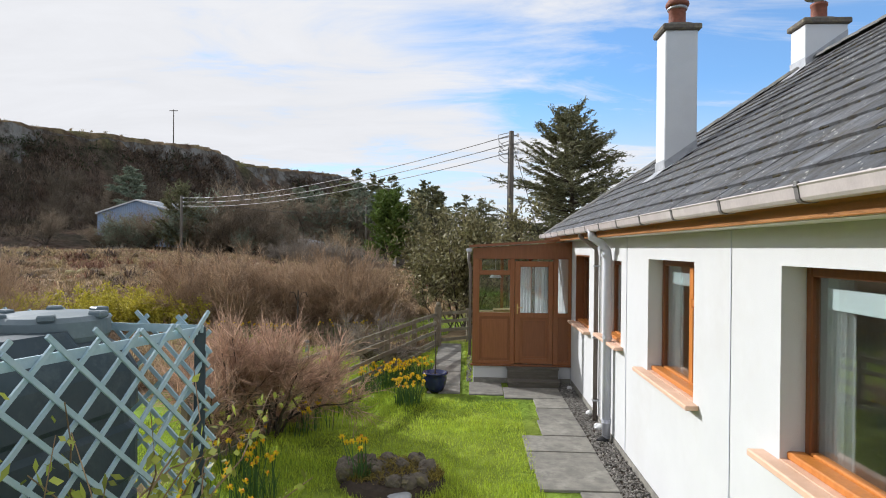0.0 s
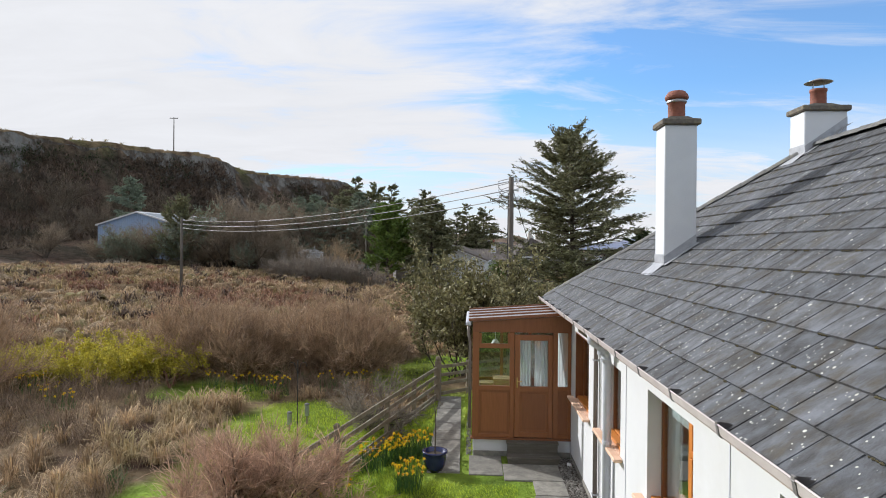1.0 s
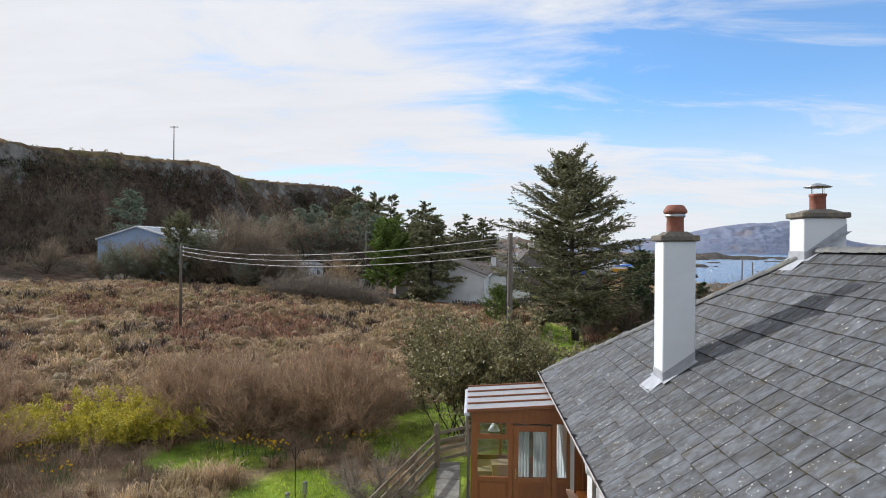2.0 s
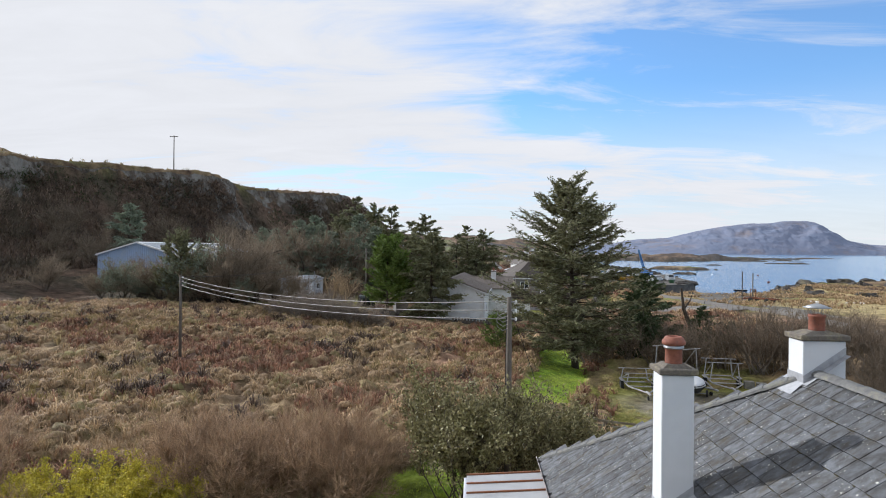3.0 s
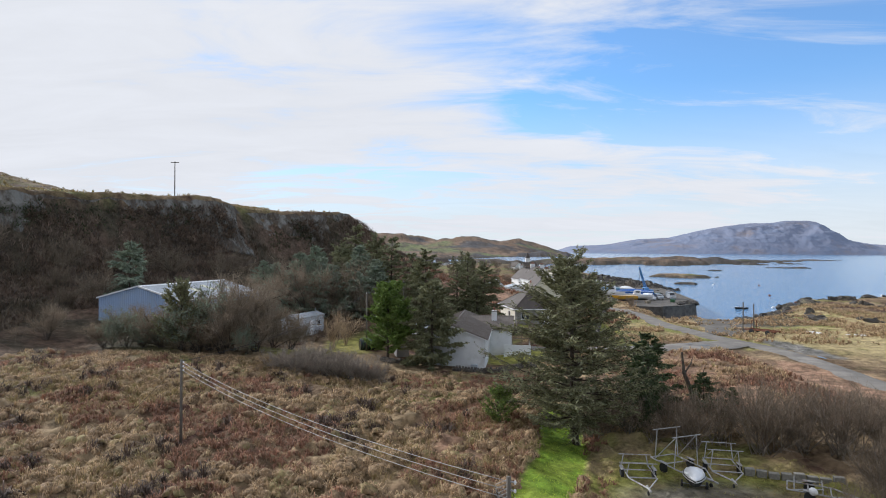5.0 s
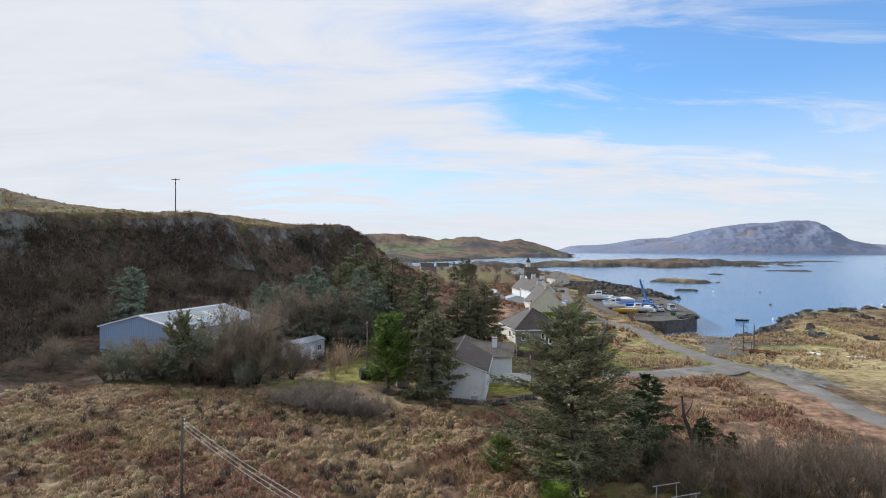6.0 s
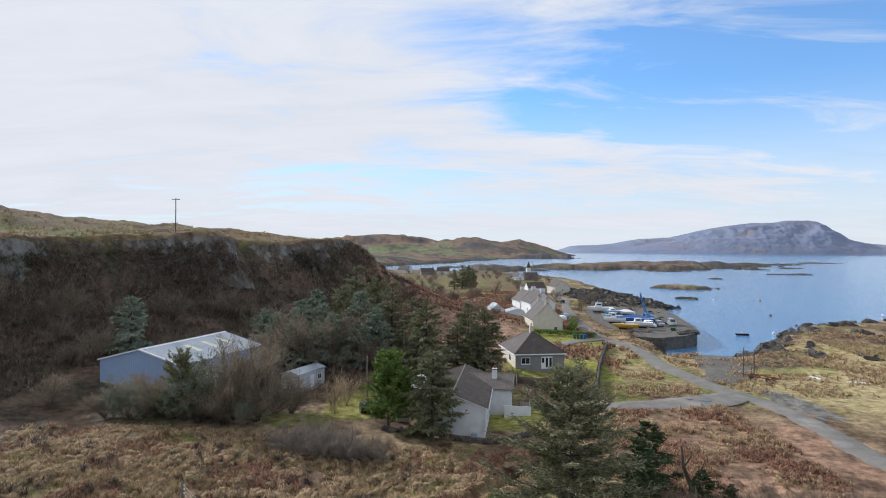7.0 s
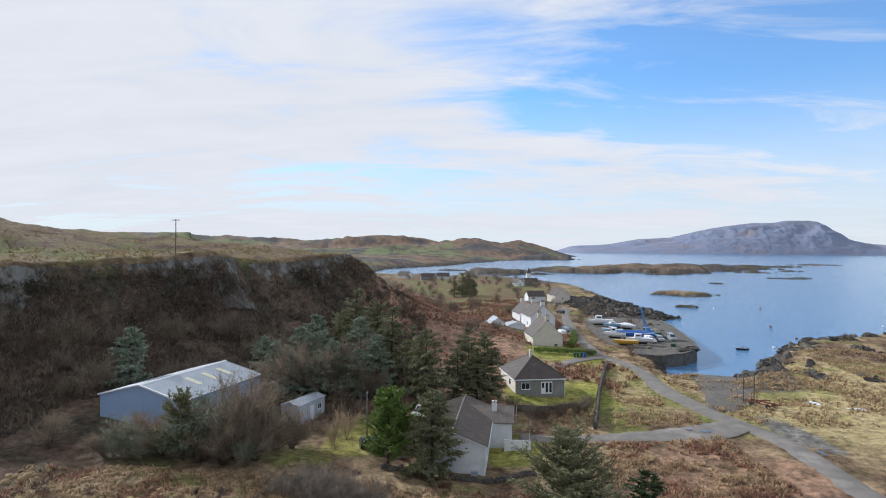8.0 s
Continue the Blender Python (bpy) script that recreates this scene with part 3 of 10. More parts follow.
def lawn_zone(x, y):
    """How much a place is mown grass."""
    fence = -3.23 + 0.30 * (y - 6.0)
    a = sstep(0.1, -0.1, fence - x) * sstep(2.1 + 0.05 * y, 1.9 + 0.05 * y, x) * sstep(17.5, 16.5, y) * sstep(-14, -12, y)
    wob = 0.35 * vnoise(x, y, 1.3, 45, 3)
    b = sstep(1.15, 0.9, np.hypot((x + 6.2) / 1.7, (y - 16.7) / 1.15) + wob)
    b = np.maximum(b, sstep(1.15, 0.9, np.hypot((x + 3.3) / 1.9, (y - 13.6) / 2.0) + wob))
    b = np.maximum(b, sstep(1.15, 0.9, np.hypot((x + 0.8 - 0.35 * (y - 19)) / 1.5, (y - 19.6) / 3.0) + wob))
    b = np.maximum(b, sstep(1.15, 0.9, np.hypot((x - fence + 1.2) / 1.7, (y - 10.6) / 4.6) + wob))
    mid = 6.0 + 0.26 * (y - 34) + 0.4 * np.sin(y * 0.35) - 0.5 * np.clip(31 - y, 0, 9)
    c = sstep(2.0, 1.4, np.abs(x - mid)) * sstep(24.5, 26, y) * sstep(55, 53, y)
    d = 0.75 * sstep(1.1, 0.7, np.hypot((x + 12.6) / 4.2, (y - 81) / 8.0) + 0.3 * vnoise(x, y, 3, 46, 3))
    e = sstep(1.1, 0.8, np.hypot((x - 9.5) / 5, (y - 80) / 6.5))
    f = sstep(1.1, 0.85, np.maximum(np.abs(x - 21) / 10, np.abs(y - 112) / 10))
    g = sstep(1.1, 0.85, np.hypot((x - 30) / 10, (y - 150) / 12))
    return np.clip(np.maximum.reduce([a, b, c, d, e, f, g]), 0, 1)


def yard_zone(x, y):
    return sstep(1.15, 0.85, np.hypot((x - 16.5) / 7.5, (y - 33.5) / 7.0))


def land(x, y):
    """The ground's height."""
    x, y = np.asarray(x, float), np.asarray(y, float)
    r = np.hypot(x, y)
    z = np.full(x.shape, 0.06)
    rough = sstep(14, 24, r) * (1 - lawn_zone(x, y)) * (1 - yard_zone(x, y))
    z = z + rough * (0.20 * vnoise(x, y, 5.5, 3, 4) + 0.35 * vnoise(x, y, 26, 9, 3) + 0.24 * np.abs(vnoise(x, y, 3.0, 5, 3)) + sstep(76, 60, r) * (0.80 * np.abs(vnoise(x, y, 1.9, 7, 2)) + 0.22 * np.abs(vnoise(x, y, 0.8, 8, 2)) - 0.10))
    z = z - 1.0 * sstep(3, 9, x - 0.10 * (y - 20)) * sstep(17, 27, y) * (1 - 0.45 * sstep(58, 75, y))
    z = z - 0.7 * sstep(46, 60, y) * sstep(-16, 0, x) * (1 - sstep(5, 14, x) * 0.8) - 0.5 * sstep(-40, 10, x) * sstep(62, 80, y) * (1 - sstep(5, 14, x))
    # the drain across the moor
    along = np.abs((x - 4.0) - 0.72 * (y - 55.0))
    z = z - 1.1 * np.exp(-(along / 0.8) ** 2) * sstep(38, 46, y) * sstep(66, 60, y)
    z = z - 0.9 * sstep(70, 150, y) * sstep(30, 62, x)
    # hillside, cliff and plateau
    s = cliff_side(x, y)
    top = 23.5 + 1.8 * np.exp(-((x + 54) / 9) ** 2 - ((y - 138) / 9) ** 2) + 1.5 * vnoise(x, y, 30, 21, 3) - 12 * sstep(190, 330, y) - 8 * sstep(330, 700, y)
    front = np.interp(s, [-78, -44, -24, -9, -2.0, 0.3], [0, 0.10, 0.21, 0.40, 0.84, 1.0])
    nose = np.interp(s, [-52, -34, -12, 0.3], [0, 0.16, 0.60, 1.0])
    k = sstep(168, 186, y)
    hill = top * (front * (1 - k) + nose * k)
    plateau = np.clip(s, 0, 400) * 0.018 + sstep(4, 60, s) * (5.5 * vnoise(x, y, 55, 31, 5, 0.45) + 3.5 + 3.5 * sstep(18, 50, s) * sstep(170, 130, y) + 4.8 * sstep(70, 130, s) + 3.2 * vnoise(x, y, 19, 33, 5, 0.5)) + sstep(0, 8, s) * 0.7 * vnoise(x, y, 9, 35, 3)
    bulge = sstep(-70, -30, s) * sstep(4, -4, s) * (1.6 * vnoise(x, y, 14, 41, 4) + 0.5 * vnoise(x, y, 4, 43, 3))
    z = z + hill + np.where(s > 0, plateau, 0) + bulge
    # level ground round the hut
    m = sstep(1.35, 0.7, np.hypot((x + 17) / 9.5, (y - 84) / 10))
    z = z * (1 - m) + (0.45 + 0.1 * vnoise(x, y, 5, 47, 3)) * m
    # far country
    z = z + sstep(300, 900, r) * (4 + 9 * vnoise(x, y, 140, 51, 5))
    far = sstep(1400, 1850, y) * sstep(2250, 1950, y)
    ridge = 26 + 32 * np.exp(-((x + 160) / 190) ** 2) + 30 * np.exp(-((x - 85) / 75) ** 2) + 22 * np.exp(-((x - 285) / 90) ** 2) + 30 * np.exp(-((x + 800) / 400) ** 2)
    z = z + far * ridge * (1 + 0.42 * vnoise(x, y, 110, 61, 5)) * 0.86 + far * 7 * vnoise(x, y, 48, 65, 4)
    # coast
    d, _ = segments_distance(x, y, COAST, True)
    ins = inside_coast(x, y)
    d = np.where(ins, d, -d) + 5.0 * vnoise(x, y, 18, 71, 4) * sstep(55, 90, y) * sstep(20, 50, x) + sstep(300, 600, r) * 28 * vnoise(x, y, 90, 75, 4)
    shore = np.interp(d, [-14, -3, 0, 2.5, 7, 16, 60, 220], [-7.5, -5.2, -4.1, -3.2, -1.9, -0.4, 9, 60])
    z = np.where((d > 16) & (r < 600), z, np.minimum(z, shore))
    z = z + sstep(-3, 2, d) * sstep(18, 7, d) * (1.2 * vnoise(x, y, 5.5, 81, 4, 0.6) + 0.4) * sstep(60, 100, r)
    for ix, iy, rx, ry, h in ISLES:
        e = 1 - np.hypot((x - ix) / rx, (y - iy) / ry) + 0.75 * vnoise(x, y, min(rx, ry) * 0.55, 91 + int(ix), 5, 0.65)
        z = np.maximum(z, np.where(e > -0.4, SEA + np.interp(e, [-0.4, 0, 0.12, 0.5, 1], [-3, 0, 0.45 * h, 0.8 * h, h]) * (1 + 0.75 * vnoise(x, y, 30, 95, 4)), -99))
    return z


def ground(x, y):
    return float(land(np.array([float(x)]), np.array([float(y)]))[0])


def cover_colour(x, y, z):
    """The base colour of what grows or lies at a place."""
    def c(*rgb):
        return np.array(rgb)[None, :]

    def blend(a, b, t):
        return a * (1 - t[:, None]) + b * t[:, None]

    n1, n2, n3 = vnoise(x, y, 7, 101, 5, 0.6), vnoise(x, y, 2.2, 105, 4, 0.6), vnoise(x, y, 30, 109, 4)
    s = cliff_side(x, y)
    r = np.hypot(x, y)
    col = blend(np.repeat(c(0.33, 0.24, 0.135), len(x), 0), c(0.17, 0.115, 0.068), sstep(-0.2, 0.25, n1))
    col = blend(col, c(0.085, 0.045, 0.032), sstep(0.12, 0.32, n2 * 0.6 + n1 * 0.3 + n3 * 0.4))
    col = blend(col, c(0.17, 0.18, 0.045), sstep(0.15, 0.4, vnoise(x, y, 9, 113, 5)) * 0.8)
    # wet peat in the drain
    col = blend(col, c(0.035, 0.03, 0.022), sstep(0.9, 0.3, np.abs((x - 4.0) - 0.72 * (y - 55.0))) * sstep(38, 42, y) * sstep(66, 62, y))
    # bank of dead bracken and bare scrub below the cliff
    bank = sstep(-66, -40, s) * sstep(1.0, -1.5, s)
    col = blend(col, blend(np.repeat(c(0.13, 0.088, 0.062), len(x), 0), c(0.075, 0.062, 0.042), sstep(-0.2, 0.3, n1)), bank)
    # plateau pasture
    top = sstep(-0.5, 2.0, s) * sstep(700, 500, r)
    past = blend(np.repeat(c(0.17, 0.12, 0.062), len(x), 0), c(0.13, 0.13, 0.042), sstep(-0.05, 0.3, vnoise(x, y, 20, 117, 5, 0.65)))
    past = blend(past, c(0.085, 0.05, 0.034), sstep(0.0, 0.3, vnoise(x, y, 10, 119, 5, 0.7)))
    col = blend(col, past, top)
    # bracken field behind the houses and right of the road
    br = sstep(1.1, 0.8, np.hypot((x + 2) / 26, (y - 150) / 55)) + sstep(1.1, 0.8, np.hypot((x - 34) / 16, (y - 66) / 17)) + sstep(1.1, 0.8, np.hypot((x - 2) / 4, (y - 47) / 10))
    col = blend(col, blend(np.repeat(c(0.36, 0.215, 0.14), len(x), 0), c(0.20, 0.125, 0.08), sstep(-0.15, 0.2, n2)), np.clip(br, 0, 1) * (0.85 - 0.5 * sstep(0.05, 0.35, n1)))
    # rough pale grass by the shore
    gr = sstep(1.15, 0.8, np.hypot((x - 92) / 45, (y - 108) / 42))
    col = blend(col, blend(np.repeat(c(0.43, 0.34, 0.17), len(x), 0), c(0.26, 0.24, 0.08), sstep(0.0, 0.4, n1 + 0.4 * n3)), gr)
    gk = sstep(1.1, 0.75, np.hypot((x - 37) / 11, (y - 122) / 24))
    col = blend(col, blend(np.repeat(c(0.34, 0.27, 0.125), len(x), 0), c(0.20, 0.20, 0.06), sstep(-0.1, 0.3, n1)), gk)
    # mown grass
    lw = lawn_zone(x, y)
    mown = blend(np.repeat(c(0.20, 0.31, 0.035), len(x), 0), c(0.27, 0.34, 0.05), sstep(-0.3, 0.3, n2))
    mown = blend(mown, blend(np.repeat(c(0.24, 0.25, 0.05), len(x), 0), c(0.32, 0.30, 0.075), sstep(-0.2, 0.3, n1)), sstep(60, 70, y))
    col = blend(col, mown, lw)
    village = sstep(1.1, 0.8, np.hypot((x - 12) / 55, (y - 400) / 190))
    col = blend(col, blend(np.repeat(c(0.15, 0.16, 0.055), len(x), 0), c(0.19, 0.115, 0.07), sstep(-0.2, 0.15, vnoise(x, y, 16, 121, 5, 0.65))), village * 0.85)
    # gravel yard
    yg = sstep(1.35, 0.95, np.hypot((x - 16.5) / 8.5, (y - 32.5) / 8.5))
    turf = blend(np.repeat(c(0.25, 0.245, 0.06), len(x), 0), c(0.28, 0.215, 0.105), sstep(-0.2, 0.25, n2 + 0.5 * n1))
    col = blend(col, turf, yg * (1 - lw))
    yd = sstep(1.15, 0.55, np.hypot((x - 16.2) / 6.3, (y - 34.2) / 3.6) + 0.35 * n1 + 0.3 * n2)
    col = blend(col, blend(np.repeat(c(0.215, 0.19, 0.155), len(x), 0), c(0.16, 0.14, 0.095), sstep(-0.2, 0.3, n2 + 0.4 * n1)), yd * 0.9)
    # far hills: grass and heather
    far = sstep(420, 800, r)
    fc = blend(np.repeat(c(0.19, 0.13, 0.088), len(x), 0), c(0.15, 0.165, 0.075), sstep(0.0, 0.28, vnoise(x, y, 130, 131, 4)))
    fc = blend(fc, c(0.085, 0.080, 0.080), sstep(0.05, 0.3, vnoise(x, y, 75, 135, 5)))
    fc = blend(fc, c(0.075, 0.062, 0.05), sstep(0.0, 0.25, vnoise(x, y, 26, 139, 5, 0.7)) * 0.8)
    fc = fc * (1 + 0.5 * vnoise(x, y, 14, 137, 5, 0.7))[:, None]
    col = blend(col, fc, far)
    # shore rock and weed
    wet = np.maximum(sstep(-2.0, -2.9, z + 0.9 * n2) * sstep(70, 100, r), sstep(66, 72, x) * sstep(232, 240, y) * sstep(345, 325, y) * sstep(-0.35, 0.1, n1 + 0.3))
    wet = np.maximum(wet, sstep(420, 500, r) * sstep(1300, 1000, y) * sstep(1.5, -1.5, z + 3 * vnoise(x, y, 14, 143, 4)))
    col = blend(col, blend(np.repeat(c(0.062, 0.052, 0.040), len(x), 0), c(0.12, 0.108, 0.09), sstep(0.0, 0.4, n2)), wet)
    lay = sstep(1.1, 0.85, np.hypot((x - 52.3 + 0.12 * (y - 88)) / 2.6, (y - 89) / 9) + 0.25 * n2)
    col = blend(col, blend(np.repeat(c(0.22, 0.205, 0.18), len(x), 0), c(0.15, 0.14, 0.12), sstep(-0.2, 0.3, n2)), lay)
    slip = sstep(1.15, 0.9, np.hypot((x - 64) / 12, (y - 128) / 12))
    col = blend(col, blend(np.repeat(c(0.13, 0.115, 0.095), len(x), 0), c(0.085, 0.075, 0.06), sstep(-0.2, 0.3, n2)), slip * 0.9)
    return np.clip(col * (1 + 0.16 * vnoise(x, y, 0.8, 141, 3)[:, None]), 0.01, 1)


def build_ground():
    radii = np.concatenate([[0.0], np.geomspace(1.2, 16, 90), np.linspace(16.3, 70, 200), np.geomspace(70.6, 4700, 270)])
    ang = np.concatenate([np.linspace(-42, 42, 500), np.linspace(42, 318, 110)[1:-1]])
    ang = np.radians(ang)
    rr, aa = np.meshgrid(radii[1:], ang, indexing="ij")
    x, y = (rr * np.sin(aa)).ravel(), (rr * np.cos(aa)).ravel()
    x, y = np.concatenate([[0.0], x]), np.concatenate([[0.0], y])
    z = land(x, y)
    n = len(ang)
    i, j = np.meshgrid(np.arange(len(radii) - 2), np.arange(n), indexing="ij")
    a = 1 + i * n + j
    b = 1 + i * n + (j + 1) % n
    quads = np.stack([a.ravel(), b.ravel(), (b + n).ravel(), (a + n).ravel()], 1)[:, ::-1]
    k = np.arange(0, n, 2)
    quads = np.concatenate([quads, np.stack([np.zeros_like(k), 1 + k, 2 + k, 1 + (k + 2) % n], 1)])
    me = raw_mesh("ground", np.stack([x, y, z], 1), quads, True)
    col = np.ones((len(x), 4), np.float32)
    col[:, :3] = cover_colour(x, y, z)
    at = me.color_attributes.new("cover", "FLOAT_COLOR", "POINT")
    at.data.foreach_set("color", col.ravel())
    ma = bpy.data.materials.new("ground_cover")
    ma.use_nodes = True
    nt = ma.node_tree
    N, L = nt.nodes.new, nt.links.new
    bs = nt.nodes["Principled BSDF"]
    at = N("ShaderNodeAttribute"); at.attribute_name = "cover"
    geo = N("ShaderNodeNewGeometry")
    n1, n2 = N("ShaderNodeTexNoise"), N("ShaderNodeTexNoise")
    n1.inputs["Scale"].default_value, n1.inputs["Detail"].default_value, n1.inputs["Roughness"].default_value = 0.9, 8, 0.7
    n2.inputs["Scale"].default_value, n2.inputs["Detail"].default_value = 9, 5
    L(geo.outputs["Position"], n1.inputs["Vector"]); L(geo.outputs["Position"], n2.inputs["Vector"])
    mr = N("ShaderNodeMapRange")
    mr.inputs["From Min"].default_value, mr.inputs["From Max"].default_value = 0.33, 0.67
    mr.inputs["To Min"].default_value, mr.inputs["To Max"].default_value = 0.42, 1.55
    L(n1.outputs[0], mr.inputs["Value"])
    sc = N("ShaderNodeVectorMath"); sc.operation = "SCALE"
    L(at.outputs["Color"], sc.inputs[0]); L(mr.outputs[0], sc.inputs["Scale"])
    L(sc.outputs[0], bs.inputs["Base Color"])
    bs.inputs["Roughness"].default_value = 0.95
    bs.inputs["Specular IOR Level"].default_value = 0.15
    b1, b2 = N("ShaderNodeBump"), N("ShaderNodeBump")
    b1.inputs["Strength"].default_value, b1.inputs["Distance"].default_value = 0.9, 0.8
    b2.inputs["Strength"].default_value, b2.inputs["Distance"].default_value = 0.6, 0.05
    L(n1.outputs[0], b1.inputs["Height"]); L(n2.outputs[0], b2.inputs["Height"])
    L(b1.outputs[0], b2.inputs["Normal"]); L(b2.outputs[0], bs.inputs["Normal"])
    solid("ground", me, ma, "rough moor, lawn and shore ground of the bay", "ground", kind="structure")


def build_sea():
    n, rings = 160, np.concatenate([[0.0], np.geomspace(30, 4850, 40)])
    v, f = [(0, 0, SEA)], []
    for r in rings[1:]:
        for j in range(n):
            t = 2 * math.pi * j / n
            v.append((r * math.sin(t), r * math.cos(t), SEA))
    g = G()
    f += [(0, 1 + (j + 1) % n, 1 + j) for j in range(n)]
    for i in range(len(rings) - 2):
        for j in range(n):
            a, b = 1 + i * n + j, 1 + i * n + (j + 1) % n
            f.append((a, b, b + n, a + n))
    g.add(v, f)
    ma = bpy.data.materials.new("sea_water")
    ma.use_nodes = True
    nt = ma.node_tree
    N, L = nt.nodes.new, nt.links.new
    bs = nt.nodes["Principled BSDF"]
    geo = N("ShaderNodeNewGeometry")
    bs.inputs["Roughness"].default_value = 0.12
    bs.inputs["IOR"].default_value = 1.33
    nz, nb = N("ShaderNodeTexNoise"), N("ShaderNodeTexNoise")
    mp = N("ShaderNodeMapping"); mp.inputs["Scale"].default_value = (0.5, 1.3, 1)
    L(geo.outputs["Position"], mp.inputs[0])
    nz.inputs["Scale"].default_value, nz.inputs["Detail"].default_value = 1.1, 6
    nb.inputs["Scale"].default_value, nb.inputs["Detail"].default_value = 0.012, 4
    L(mp.outputs[0], nz.inputs["Vector"]); L(mp.outputs[0], nb.inputs["Vector"])
    mr = N("ShaderNodeMix"); mr.data_type = "RGBA"
    mr.inputs["A"].default_value, mr.inputs["B"].default_value = (0.085, 0.20, 0.36, 1), (0.115, 0.235, 0.40, 1)
    L(nb.outputs[0], mr.inputs["Factor"]); L(mr.outputs["Result"], bs.inputs["Base Color"])
    bp = N("ShaderNodeBump")
    bp.inputs["Strength"].default_value, bp.inputs["Distance"].default_value = 0.9, 0.22
    L(nz.outputs[0], bp.inputs["Height"]); L(bp.outputs[0], bs.inputs["Normal"])
    solid("water", g, ma, "calm blue sea water of a sheltered bay", "sea", kind="structure")


def build_cliff():
    """Broken rock faces along the plateau's edge, set just proud of the steep ground."""
    pts = []
    line = EDGE[1:9]
    for (ax, ay), (bx, by) in zip(line[:-1], line[1:]):
        k = max(2, int(math.hypot(bx - ax, by - ay) / 0.7))
        for i in range(k):
            pts.append((ax + (bx - ax) * i / k, ay + (by - ay) * i / k))
    p = np.array(pts)
    for _ in range(6):
        p[1:-1] = (p[:-2] + p[1:-1] + p[2:]) / 3
    t = np.gradient(p, axis=0)
    t /= np.linalg.norm(t, axis=1)[:, None]
    nrm = np.stack([t[:, 1], -t[:, 0]], 1)
    run = np.concatenate([[0], np.cumsum(np.hypot(*np.diff(p, axis=0).T))])
    rows = 26
    v = []
    for k in range(rows):
        f = k / (rows - 1)
        out = 0.6 + 7.6 * f ** 1.35
        zz = land(p[:, 0] + 0.2 * nrm[:, 0], p[:, 1] + 0.2 * nrm[:, 1]) - 0.2 - f * 12.5
        jut = 1.5 * vnoise(run, np.full_like(run, zz.mean() * 0.55), 5.5, 201, 5, 0.6) + 1.0 * vnoise(run, np.full_like(run, f * 3), 14, 205, 3)
        jut = jut + 0.5 * np.round(2.2 * vnoise(run, np.full_like(run, f * 13), 3.2, 209, 3)) / 2.2
        o = out + (jut + 0.6) * (0.25 + 0.75 * math.sin(math.pi * min(1, f * 1.25 + 0.12))) - 2.6 * (f > 0.93)
        v.append(np.stack([p[:, 0] + nrm[:, 0] * o, p[:, 1] + nrm[:, 1] * o, zz + 0.5 * vnoise(run, np.full_like(run, k * 2.0), 3, 211, 3)], 1))
    n = len(p)
    i, j = np.meshgrid(np.arange(rows - 1), np.arange(n - 1), indexing="ij")
    a = i * n + j
    q = np.stack([a.ravel(), (a + 1).ravel(), (a + n + 1).ravel(), (a + n).ravel()], 1)
    cover_cliff(np.concatenate(v[4:]))
    me = raw_mesh("cliff_face", np.concatenate(v), q, False)
    solid("cliff_face", me, CLIFF, "dark broken rock cliff along the plateau edge", "cliff", kind="structure")


def cover_cliff(pts):
    """Heather, bracken and ivy that hang on the ledges of the cliff."""
    rs = np.random.default_rng(77)
    for name, mat, seed, lo, count, per, size, label in (("cliff_scrub", BANK_SCRUB, 221, 0.02, 4200, 9, 0.95, "dark brown heather hanging on the cliff ledges"), ("cliff_ivy", IVY, 225, 0.22, 1500, 9, 0.8, "dark green ivy patches on the cliff")):
        mask = vnoise(pts[:, 0] * 0.7 + pts[:, 1], pts[:, 2] * 1.6, 11, seed, 4)
        ok = np.flatnonzero(mask > lo)
        c = pts[rs.choice(ok, count)] + rs.normal(0, 0.35, (count, 3))
        i = np.repeat(np.arange(count), per)
        n = len(i)
        way = rs.normal(0, 0.55, (n, 3)) + np.array([0.45, -0.55, 0.55])
        way /= np.linalg.norm(way, axis=1)[:, None]
        ln = size * rs.uniform(0.35, 1.1, n)
        side = np.cross(way, rs.normal(0, 1, (n, 3)))
        side *= (0.10 * size * rs.uniform(0.5, 1.4, n) / (np.linalg.norm(side, axis=1) + 1e-9))[:, None]
        p = c[i] + rs.normal(0, 0.25, (n, 3))
        t = p + way * ln[:, None]
        m = (p + t) / 2
        v = np.stack([p, m + side, t, m - side], 1).reshape(-1, 3)
        solid(name, raw_mesh(name, v, np.arange(4 * n).reshape(-1, 4)), mat, label, "scrub", kind="stuff")


